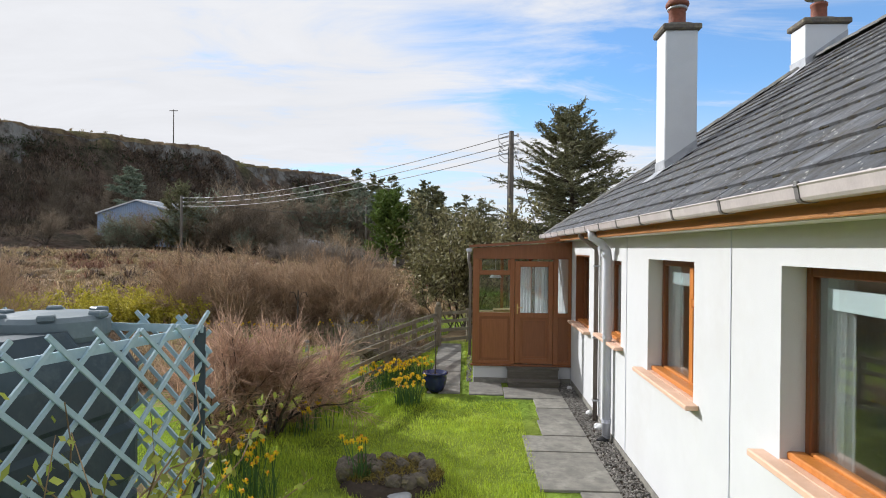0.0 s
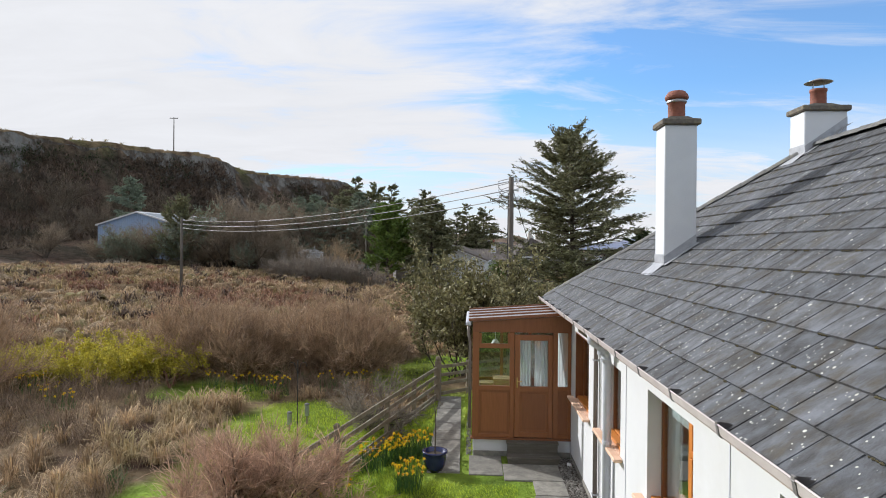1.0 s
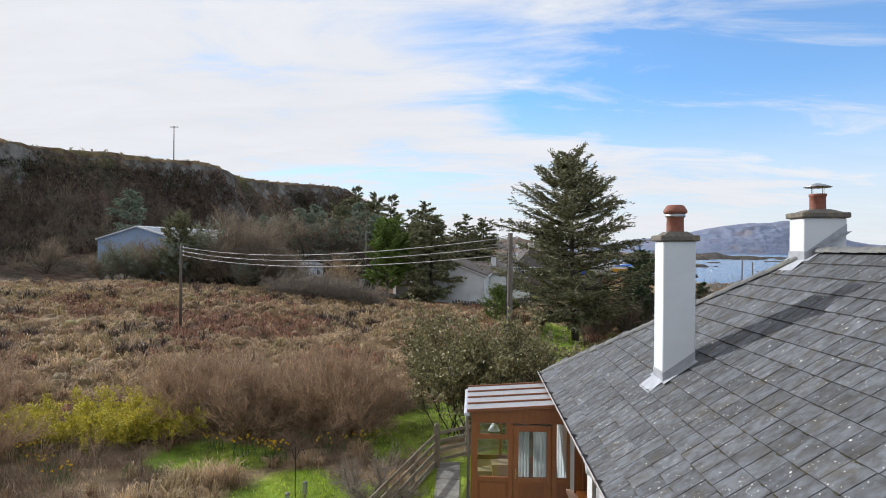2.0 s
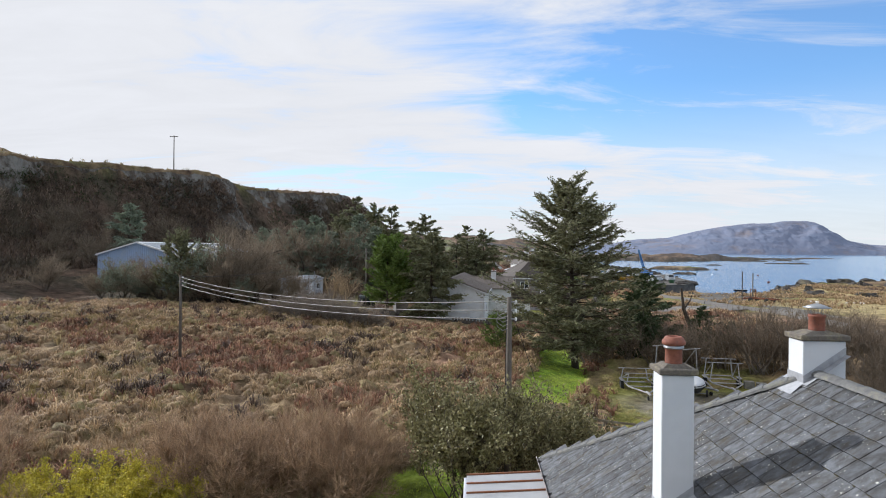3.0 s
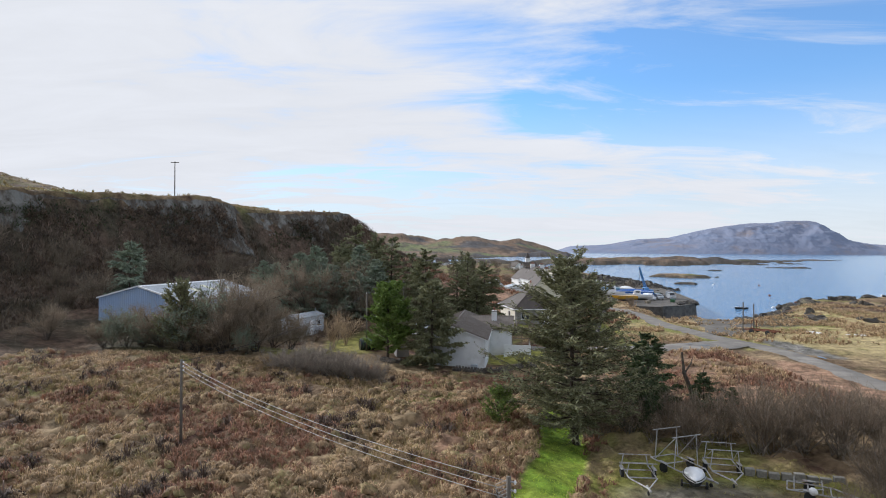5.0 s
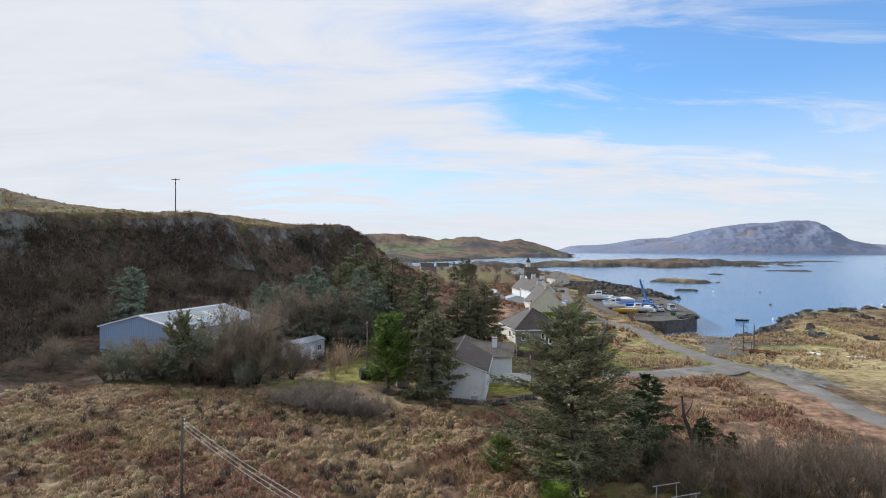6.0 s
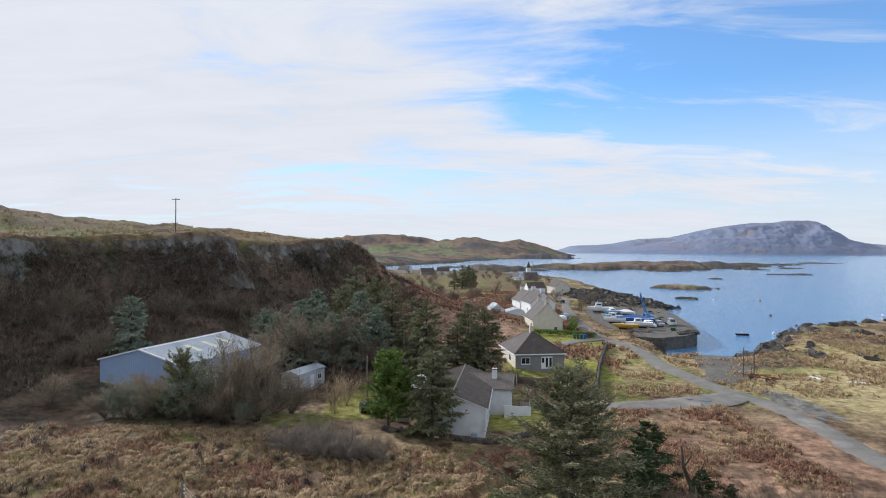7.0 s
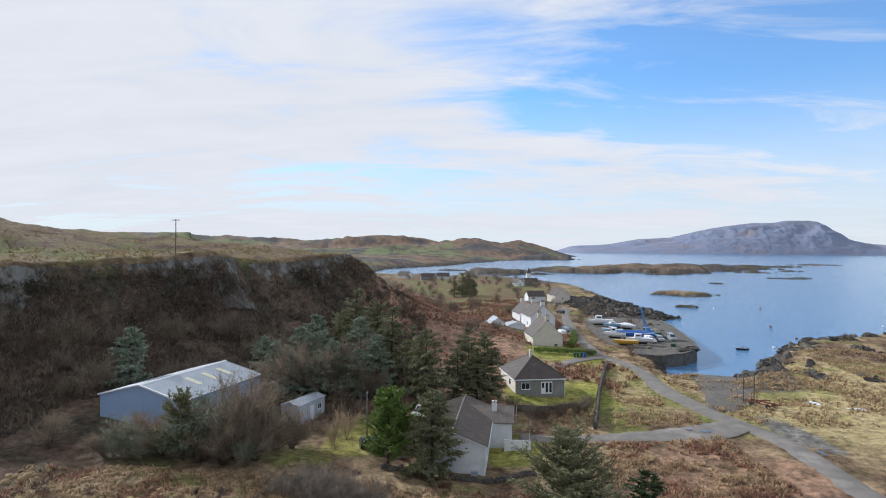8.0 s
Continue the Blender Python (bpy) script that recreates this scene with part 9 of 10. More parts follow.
    for k in range(8):
        x, y = 19.9 + k * 0.66, 38.9 - k * 0.26
        solid("concrete_block", G().box((-0.3, -0.2, -0.05), (0.3, 0.2, 0.42 + rs.uniform(-0.06, 0.06)), 0.02), SLAB, "rough grey concrete block edging the yard", "block", at(x, y, -20 + rs.uniform(-8, 8)), group="yard blocks")
    tk = thing("dead_tree", at(22.0, 52.4), "bare leaning dead tree trunk", "tree")
    part("trunk", G().tube([(0, 0, -0.3), (-0.2, 0.1, 1.8), (-0.9, 0.2, 3.6), (-1.1, 0.2, 5.4)], [0.28, 0.22, 0.15, 0.07], 9), BARK, tk)
    part("branch", G().tube([(-0.3, 0.1, 2.2), (0.6, 0, 3.4), (0.9, 0, 4.3)], [0.12, 0.08, 0.03], 7), BARK, tk)
    part("branch", G().tube([(-0.9, 0.2, 3.5), (-0.2, 0.4, 4.4), (0.0, 0.5, 5.0)], [0.09, 0.06, 0.02], 7), BARK, tk)
    # clutter near the bungalow
    wb = thing("wrapped_bale", at(-9.9, 77.5, 20), "dark wrapped cylinder on the grass", "bale")
    part("roll", G().lathe([(0.7, -1.0), (0.75, -0.9), (0.75, 0.9), (0.7, 1.0)], 20, pose(0, 0, 0.7, 0, 90, 0)), CAR_DARK, wb)
    for k in range(5):
        part("band", G().lathe([(0.77, -0.03), (0.77, 0.03)], 20, pose(-0.7 + k * 0.35, 0, 0.7, 0, 90, 0)), PLASTIC_GREEN, wb)
    van(at(-3.2, 92.5, 150), WHITE_PAINT, "white van under the trees")
    for k, (x, y) in enumerate(((-6.0, 71.0), (-4.6, 70.6), (-5.2, 71.6), (-3.4, 70.3), (-7.0, 71.4))):
        solid("log_heap", stone(520 + k, 0.6, 0.4, 0.35, 0.6), (STONE_WALL, FENCE_WOOD)[k % 2], "heap of logs and stones below the trees", "heap", at(x, y, 50 * k, 0.2), group="heaps")
    cv = thing("yard_shed", at(-5.4, 76.3, 15), "small pale garden shed behind the conifers", "shed")
    part("body", G().box((-0.8, -1.0, 0), (0.8, 1.0, 2.0), 0.02), WALL_GREY, cv)
    part("roof", G().prism([(-0.95, 2.0), (0.95, 2.0), (0, 2.6)], -1.15, 1.15), FAR_SLATE, cv)


SLIP = surf("slip_shingle", (0.125, 0.11, 0.09), (0.085, 0.075, 0.062), 1.2, 0.9, 0.6, fine=8, c3=(0.16, 0.145, 0.12), scale3=0.4, world_co=True)
PUDDLE = surf("puddle_water", (0.10, 0.12, 0.15), (0.09, 0.11, 0.14), 1, 0.05, 0.0, spec=0.8)
DARK_PANE = surf("dark_window_pane", (0.02, 0.025, 0.03), (0.03, 0.035, 0.04), 1, 0.08, 0.0, spec=0.7)
CABIN = surf("cabin_panel", (0.52, 0.54, 0.56), (0.46, 0.48, 0.50), 0.9, 0.6, 0.1, c3=(0.38, 0.39, 0.38), scale3=0.6)
BOAT_PALE = surf("pale_blue_gelcoat", (0.30, 0.48, 0.62), (0.26, 0.43, 0.56), 2, 0.4, 0.0)
SILVER = surf("silver_car_paint", (0.42, 0.44, 0.46), (0.40, 0.42, 0.44), 1, 0.3, 0.0, metal=0.4)
build_shed()
build_hut()
build_bungalow()
hip_house()
build_roads()
build_harbour()
build_poles()
build_yard()
build_village()

# ---- garden ----
def build_fence():
    ys = [6.9, 8.6, 10.6, 12.8, 14.5, 16.2]
    fe = thing("garden_fence", pose(0, 0, 0), "weathered three-rail wooden garden fence", "fence")
    top = lambda y: 1.02 - 0.012 * (y - 10)
    rs = random.Random(3)
    for y in ys:
        x = fence_x(y)
        g = G().box((-0.045, -0.045, -0.3), (0.045, 0.045, top(y) + 0.0 - 0.03), 0.008)
        g.loft([[(-0.045, -0.045, top(y) - 0.03), (0.045, -0.045, top(y) - 0.03), (0.045, 0.045, top(y) - 0.03), (-0.045, 0.045, top(y) - 0.03)], [(-0.02, -0.02, top(y)), (0.02, -0.02, top(y)), (0.02, 0.02, top(y)), (-0.02, 0.02, top(y))]])
        part("post", g, FENCE_WOOD, fe, m=pose(x, y, 0.0, rs.uniform(-1, 1), rs.uniform(-1.5, 1.5), -14.7))

    def rail(p, q, h, name="rail", wide=0.085):
        p, q = Vector(p), Vector(q)
        d = q - p
        n = Vector((d.y, -d.x, 0)).normalized() * 0.014
        u = Vector((0, 0, wide / 2))
        v = [p - n - u, p + n - u, p + n + u, p - n + u, q - n - u, q + n - u, q + n + u, q - n + u]
        part(name, G().add(v, [(0, 1, 2, 3), (7, 6, 5, 4), (0, 4, 5, 1), (1, 5, 6, 2), (2, 6, 7, 3), (3, 7, 4, 0)]), FENCE_WOOD, fe)

    off = Vector((0.062, -0.016, 0))
    for a, b in zip(ys[:-1], ys[1:]):
        for h in (0.20, 0.46, 0.70, 0.92):
            j = rs.uniform(-0.012, 0.012)
            rail(Vector((fence_x(a), a, h + j)) + off, Vector((fence_x(b), b, h - j * 0.5)) + off, h)
        rail(Vector((fence_x(a), a, 0.06)) + off * 0.9, Vector((fence_x(b), b, 0.06)) + off * 0.9, 0.06, "gravel_board", 0.14)
    # the return towards the porch
    pts = [(-0.17, 16.2), (0.72, 16.85), (1.9, 17.6)]
    for x, y in pts[1:]:
        part("post", G().box((-0.05, -0.05, -0.2), (0.05, 0.05, 1.0), 0.01), FENCE_WOOD, fe, m=pose(x, y, 0, 0, 0, 20))
    for (ax, ay), (bx, by) in zip(pts[:-1], pts[1:]):
        for h in (0.2, 0.46, 0.70, 0.92):
            rail((ax, ay - 0.06, h), (bx, by - 0.06, h), h)
    part("gate_post", G().box((-0.075, -0.075, -0.2), (0.075, 0.075, 1.12), 0.012).lathe([(0.06, 1.12), (0.075, 1.17), (0.05, 1.23), (0.0, 1.25)], 12), FENCE_WOOD, fe, m=pose(-0.12, 16.05, 0, 0, 0, -14))


def build_path():
    pa = thing("path", pose(0, 0, 0), "grey concrete slab garden path", "path", kind="structure")
    m = pose(1.93, 0, 0, 0, 0, -2.86)
    rs = random.Random(9)
    z = 0.085
    rows = []
    y = 5.0
    # slabs along the wall: (left, right, near, far) in the wall's own frame
    lay = [(-0.75, -0.32, 4.4, 5.05), (-0.75, -0.32, 5.06, 5.72), (-0.75, -0.32, 5.73, 6.42), (-1.18, -0.32, 6.43, 7.05), (-1.22, -0.32, 7.06, 7.68), (-1.22, -0.32, 7.69, 8.34), (-0.93, -0.32, 8.35, 9.10), (-0.88, -0.32, 9.11, 9.80), (-0.86, -0.32, 9.81, 10.42), (-1.35, -0.32, 10.43, 11.22), (-1.98, -1.36, 10.66, 11.66), (-2.0, -1.99 + 0.6, 11.0, 11.01)]
    for x0, x1, y0, y1 in lay[:-1]:
        part("slab", G().box((x0, y0 + 0.004, -0.03), (x1, y1 - 0.004, z + rs.uniform(-0.006, 0.006)), 0.006), SLAB, pa, m=m)
    for k in range(9):
        y0 = 10.75 + k * 0.62
        x0 = -2.68 + 0.052 * -k * 0.0
        part("slab", G().box((-2.58 + rs.uniform(-0.01, 0.01), y0 + 0.005, -0.03), (-1.98, y0 + 0.612, z + rs.uniform(-0.006, 0.006)), 0.006), SLAB, pa, m=pose(1.93, 0, 0, 0, 0, -2.0))
    # gravel strip along the wall
    r2 = np.random.default_rng(31)
    n = 5200
    lx, ly = r2.uniform(-0.315, -0.02, n), r2.uniform(4.0, 11.65, n)
    more = 700
    lx = np.concatenate([lx, r2.uniform(-2.04, -1.95, more)])
    ly = np.concatenate([ly, r2.uniform(11.7, 15.0, more)])
    s = r2.uniform(0.008, 0.024, len(lx))
    oct_v = np.array([(1, 0, 0), (-1, 0, 0), (0, 1, 0), (0, -1, 0), (0, 0, 0.7), (0, 0, -0.7)])
    oct_f = np.array([(0, 2, 4), (2, 1, 4), (1, 3, 4), (3, 0, 4), (2, 0, 5), (1, 2, 5), (3, 1, 5), (0, 3, 5)])
    jig = r2.uniform(0.6, 1.3, (len(lx), 6, 1))
    v = np.stack([lx, ly, 0.075 + r2.uniform(-0.01, 0.02, len(lx))], 1)[:, None] + oct_v[None] * s[:, None, None] * jig
    f = oct_f[None] + (np.arange(len(lx)) * 6)[:, None, None]
    solid("gravel_strip", raw_mesh("gravel_strip", v.reshape(-1, 3), f.reshape(-1, 3)), GRAVEL, "loose grey gravel strip along the cottage wall", "gravel", m, kind="stuff")
    solid("gravel_bed", G().box((-0.318, 4.0, -0.05), (-0.014, 11.6, 0.072)), EARTH, "earth bed under the wall gravel", "soil", m, kind="structure")
    for k, (lx, ly, r) in enumerate(((-0.07, 8.75, 0.07), (-0.06, 9.5, 0.06), (-0.1, 11.2, 0.05))):
        solid("pale_stone", stone(40 + k, r, r * 1.2, r * 0.8), WALL_WHITE, "small pale stone by the cottage wall", "stone", m @ pose(lx, ly, 0.10), group="wall stones")


def daffodil_clump(m, seed, stems, spread, h, label, flowers=True, facing=200):
    rs = np.random.default_rng(seed)
    ob = thing("daffodil_clump", m, label, "flowers", group="daffodils")
    n = stems * 5
    r, a = spread * np.sqrt(rs.random(n)), rs.uniform(0, 2 * np.pi, n)
    v, q = blades(rs, r * np.cos(a), r * np.sin(a) * 0.8, np.full(n, -0.02), h * rs.uniform(0.6, 1.0, n), rs.uniform(0.008, 0.015, n), rs.uniform(0.05, 0.55, n))
    part("foliage", raw_mesh("foliage", v, q), GRASS_LEAF, ob)
    if not flowers:
        return ob
    r, a = spread * np.sqrt(rs.random(stems)), rs.uniform(0, 2 * np.pi, stems)
    st = np.stack([r * np.cos(a), r * np.sin(a) * 0.8, np.zeros(stems)], 1)
    lean = rs.normal(0, 0.12, (stems, 2)) + np.stack([np.cos(a), np.sin(a)], 1) * 0.12
    hh = h * rs.uniform(0.85, 1.2, stems)
    tip = st + np.column_stack([lean * h, hh])
    part("stalk_work", raw_mesh("stalk_work", *tubes(np.stack([st, (st + tip) / 2 + [0, 0, 0.02], tip], 1), np.full((stems, 3), 0.005), 4)), GRASS_LEAF, ob)
    for i in range(stems):
        rz = facing + rs.normal(0, 50)
        fm = pose(*tip[i], 70 + rs.normal(0, 14), 0, rz)
        fl = part("flower", FLOWER[i % len(FLOWER)], DAFF, ob, m=fm)
        part("trumpet", TRUMPET, DAFF_CUP, fl)
    return ob


def flower_mesh(seed):
    rs = random.Random(seed)
    g = G()
    R = 0.045
    for k in range(6):
        a = k * math.pi / 3 + rs.uniform(-0.1, 0.1)
        tip = (R * math.cos(a), R * math.sin(a), 0.008 + rs.uniform(-0.008, 0.008))
        l = (0.55 * R * math.cos(a - 0.5), 0.55 * R * math.sin(a - 0.5), 0.006)
        r = (0.55 * R * math.cos(a + 0.5), 0.55 * R * math.sin(a + 0.5), 0.006)
        g.add([(0, 0, 0), l, tip, r], [(0, 1, 2, 3)])
    me = g.mesh("flower")
    me.materials.append(DAFF)
    return me


FLOWER = [flower_mesh(k) for k in range(4)]
TRUMPET = G().lathe([(0.008, 0.0), (0.012, 0.018), (0.019, 0.034), (0.014, 0.030), (0.006, 0.008)], 8).mesh("trumpet")
TRUMPET.materials.append(DAFF_CUP)


def build_beds():
    yel = "clump of yellow daffodils in flower on the lawn"
    for k, (x, y, n, s, h) in enumerate(((-0.58, 10.05, 30, 0.26, 0.40), (-1.05, 11.25, 26, 0.30, 0.38), (-0.72, 11.5, 26, 0.28, 0.40), (-0.42, 11.75, 20, 0.24, 0.40), (-1.3, 10.9, 14, 0.22, 0.36), (-2.3, 6.75, 12, 0.24, 0.40), (-1.95, 6.2, 12, 0.26, 0.40), (-2.05, 5.35, 12, 0.26, 0.42), (-0.86, 6.55, 9, 0.10, 0.46), (-1.72, 5.0, 9, 0.2, 0.38))):
        daffodil_clump(pose(x, y, ground(x, y)), 800 + k, n, s, h, yel)
    for k, (x, y, s) in enumerate(((-2.05, 8.3, 0.30), (-2.3, 7.4, 0.30), (-1.85, 9.2, 0.26), (-1.75, 8.6, 0.2), (-1.5, 9.4, 0.14))):
        daffodil_clump(pose(x, y, ground(x, y)), 830 + k, 4, s, 0.36, "daffodil leaves with a few flowers under the bushes")
    # wild clumps beyond the fence
    for k, (x, y, n) in enumerate(((-4.6, 16.4, 22), (-5.5, 16.8, 12), (-3.1, 16.9, 10), (-2.3, 17.4, 8), (-9.4, 14.6, 10), (-10.2, 15.4, 9), (-11.0, 15.9, 12), (-6.6, 17.3, 8), (-11.8, 14.2, 8))):
        daffodil_clump(pose(x, y, ground(x, y)), 850 + k, n, 0.4, 0.42, "wild yellow daffodils at the rough garden edge")
    # rockery
    rk = thing("rockery", pose(-0.55, 6.75, 0.04), "low rockery of dark mossy stones with heather", "rockery")
    rs = random.Random(17)
    part("soil_mound", G().lathe([(0.62, 0.0), (0.52, 0.10), (0.30, 0.17), (0.0, 0.19)], 18), EARTH, rk)
    for k in range(26):
        a, r = rs.uniform(0, 6.28), rs.uniform(0.1, 0.55)
        s = rs.uniform(0.05, 0.12)
        part("stone", stone(60 + k, s * 1.4, s, s * 0.9), ROCK, rk, m=pose(r * math.cos(a) * 1.1, r * math.sin(a) * 0.75, 0.14 - 0.16 * r * r + rs.uniform(0, 0.06), rs.uniform(-30, 30), rs.uniform(-30, 30), rs.uniform(0, 360)))
    part("flat_stone", stone(99, 0.13, 0.08, 0.025, 0.2), LEAD, rk, "flat pale slate", m=pose(0.12, -0.52, 0.07, 12, 0, 10))
    r2 = np.random.default_rng(77)
    n = 3200
    a, r = r2.uniform(0, 6.28, n), 0.56 * np.sqrt(r2.random(n))
    v, q = blades(r2, r * np.cos(a), r * np.sin(a) * 0.7, 0.14 - 0.2 * r * r, r2.uniform(0.05, 0.13, n), r2.uniform(0.008, 0.018, n), r2.uniform(0.3, 1.2, n))
    part("heather", raw_mesh("heather", v, q), HEATHER, rk, "olive and yellow heather")
    # blue pot with a slim bare standard
    pt = thing("plant_pot", pose(-0.13, 10.95, ground(-0.13, 10.95)), "dark blue glazed pot with a bare stem", "plant pot")
    part("pot", G().lathe([(0.13, 0.0), (0.19, 0.12), (0.215, 0.26), (0.205, 0.33), (0.235, 0.345), (0.235, 0.37), (0.20, 0.37), (0.19, 0.31), (0.0, 0.30)], 26), BLUE_POT, pt, smooth=True)
    part("soil", G().lathe([(0.19, 0.30), (0.1, 0.315), (0, 0.32)], 16), EARTH, pt)
    part("stem", G().tube([(0, 0, 0.3), (0.01, 0, 0.7), (0.0, 0.01, 1.1)], [0.013, 0.011, 0.008], 7), BARK, pt)
    tw = bare_bush(88, 0.5, 0.5, 7, 30, 60, 0.005)
    part("twig_work", raw_mesh("twig_work", *tw[1]), TWIG_GREY, pt, m=pose(0, 0, 1.05))
    # bird feeders and stakes on the grass beyond the fence
    for k, (x, y, h) in enumerate(((-3.1, 13.7, 0.36), (-3.37, 13.2, 0.30))):
        fd = thing("bird_feeder", pose(x, y, ground(x, y)), "small pale feeder on a short post", "feeder", group="feeders")
        part("post", G().tube([(0, 0, -0.1), (0, 0, h - 0.15)], 0.02, 8), FENCE_WOOD, fd)
        part("tube", G().lathe([(0.05, h - 0.15), (0.055, h), (0.05, h + 0.10)], 12), METAL, fd)
        part("lid", G().lathe([(0.06, h + 0.10), (0.05, h + 0.13), (0.0, h + 0.15)], 12), BRACKET, fd)
    st = thing("feeder_pole", pose(-2.98, 12.3, ground(-2.98, 12.3)), "thin dark pole with curved hooks", "pole")
    part("rod", G().tube([(0, 0, -0.1), (0, 0, 1.75)], 0.011, 7), RUBBER, st)
    for s in (-1, 1):
        part("hook", G().tube([(0, 0, 1.45), (s * 0.07, 0, 1.68), (s * 0.16, 0, 1.70), (s * 0.19, 0, 1.60)], 0.008, 6), RUBBER, st)


def build_tank():
    """The plastic oil tank inside its trellis screen."""
    tk = thing("oil_tank", pose(-2.28, 2.95, 0.0, 0, 0, -16), "grey-green plastic oil tank behind the trellis", "oil tank")
    def ring(w, d, z, r=0.13, n=6):
        pts = []
        for cx, cy, a0 in ((w - r, d - r, 0), (-w + r, d - r, 90), (-w + r, -d + r, 180), (w - r, -d + r, 270)):
            for i in range(n):
                a = radians(a0 + 90 * i / (n - 1))
                pts.append((cx + r * math.cos(a), cy + r * math.sin(a), z))
        return pts
    rings = []
    for z, k in ((0.30, 0.97), (0.40, 1.0), (0.80, 1.0), (0.83, 0.955), (0.89, 0.955), (0.92, 1.0), (1.32, 1.0), (1.35, 0.955), (1.41, 0.955), (1.44, 1.0), (1.70, 1.0), (1.73, 0.955), (1.79, 0.955), (1.82, 1.0), (2.02, 1.0), (2.13, 0.92), (2.19, 0.80), (2.20, 0.6)):
        rings.append(ring(0.47 * k, 0.58 * k, z))
    part("tank_body", G().loft(rings), TANK, tk)
    part("shoulder", G().loft([ring(0.26, 0.36, 2.17, 0.05), ring(0.22, 0.32, 2.26, 0.05)]), TANK, tk, m=pose(0.16, -0.16, 0))
    part("hatch_lid", G().lathe([(0.27, 2.19), (0.285, 2.22), (0.285, 2.30), (0.26, 2.325), (0.10, 2.33), (0.0, 2.335)], 30, pose(0.10, 0.28, 0)), TANK_LID, tk, "pale grey round hatch lid")
    for a in range(0, 360, 60):
        part("lid_lug", G().box((0.22, -0.04, 2.31), (0.295, 0.04, 2.345), 0.008, pose(0.10, 0.28, 0, 0, 0, a + 15)), TANK_LID, tk)
    part("vent_cap", G().lathe([(0.12, 2.18), (0.13, 2.27), (0.14, 2.28), (0.14, 2.32), (0.0, 2.33)], 18, pose(-0.30, 0.10, 0)), TANK_LID, tk)
    part("plinth", G().box((-0.6, -0.7, -0.1), (0.6, 0.7, 0.30), 0.015), SLAB, tk)
    # trellis panels: diagonal laths both ways on a light frame
    posts = [(-2.12, 4.62), (-2.32, 2.9), (-4.6, 5.9)]
    tr = thing("trellis", pose(0, 0, 0), "blue-grey painted lattice trellis round the oil tank", "trellis")

    def lath(p, q, n, layer, name="lath", w=0.023):
        p, q = Vector(p), Vector(q)
        d = (q - p).normalized()
        s = d.cross(n).normalized() * (w / 2)
        o = n * (0.008 * layer)
        t = n * 0.0065
        v = [p + s + o - t, p - s + o - t, p - s + o + t, p + s + o + t, q + s + o - t, q - s + o - t, q - s + o + t, q + s + o + t]
        part(name, G().add(v, [(0, 1, 2, 3), (7, 6, 5, 4), (0, 4, 5, 1), (1, 5, 6, 2), (2, 6, 7, 3), (3, 7, 4, 0)]), TRELLIS_BLUE, tr)

    def panel(a, b, z0, z1, step):
        a, b = Vector((*a, 0)), Vector((*b, 0))
        L = (b - a).length
        u = (b - a) / L
        n = Vector((u.y, -u.x, 0))
        H = z1 - z0
        rs = random.Random(int(L * 100))
        for sgn, layer in ((1, -1), (-1, 1)):
            k = -int(H / step) - 1
            while k * step < L + H:
                s0 = k * step + (0.06 if sgn > 0 else 0.0)
                # line from (s0, 0) to (s0 + H, H), or mirrored
                lo, hi = 0.0, H
                if sgn > 0:
                    lo, hi = max(lo, -s0), min(hi, L - s0)
                    f = lambda h: s0 + h
                else:
                    lo, hi = max(lo, s0 - L), min(hi, s0)
                    f = lambda h: s0 - h
                if hi - lo > 0.06:
                    ext = rs.uniform(0.02, 0.08)
                    lo2, hi2 = lo - (ext if lo > 0 else 0.0), hi + ext
                    lath(a + u * f(lo2) + Vector((0, 0, z0 + lo2)), a + u * f(hi2) + Vector((0, 0, z0 + hi2)), n, layer)
                k += 1
        lath(a + Vector((0, 0, z1 - 0.03)), b + Vector((0, 0, z1 - 0.03)), n, -3, "top_batten", 0.045)
        lath(a + Vector((0, 0, z0 + 0.08)), b + Vector((0, 0, z0 + 0.08)), n, -3, "bottom_batten", 0.045)

    A, B, C2 = (-1.38, 3.45), (-1.84, 1.95), (-3.1, 3.66)
    panel(B, A, 0.30, 2.24, 0.235)
    panel(A, C2, 0.30, 2.25, 0.235)
    for x, y in (A, B, C2):
        part("post", G().box((-0.03, -0.03, -0.3), (0.03, 0.03, 2.23), 0.006), TRELLIS_DARK, tr, m=pose(x - 0.03, y, 0, 0, 0, 25))
    # climbing shrub with young leaves on the trellis
    cl = thing("climbing_rose", pose(-1.72, 2.75, 0.85, 0, 0, -20) @ Matrix.Diagonal((1.0, 0.75, 1.05, 1)), "thin climber with fresh green leaves on the trellis", "climber")
    rs = np.random.default_rng(91)
    n = 34
    st = np.column_stack([rs.normal(0.12, 0.10, n), rs.uniform(-0.9, 0.9, n), np.zeros(n)])
    mp = grow(rs, st, np.column_stack([rs.normal(0, 0.12, n), rs.normal(0, 0.5, n), np.ones(n)]), rs.uniform(0.6, 1.5, n), 6, 0.25, 0.0)
    part("stem_work", raw_mesh("stem_work", *tubes(mp, np.linspace(0.008, 0.003, 6)[None] * np.ones((n, 1)), 4)), TWIG_RED, cl)
    p, d = pick(rs, mp, 760, 0.15, 1.0)
    v, q = quads_at(rs, p + rs.normal(0, 0.03, p.shape), unit(rs.normal(0, 1, p.shape)), rs.uniform(0.04, 0.09, 760), rs.uniform(0.03, 0.055, 760))
    part("foliage", raw_mesh("foliage", v, q), LEAF_FRESH, cl)


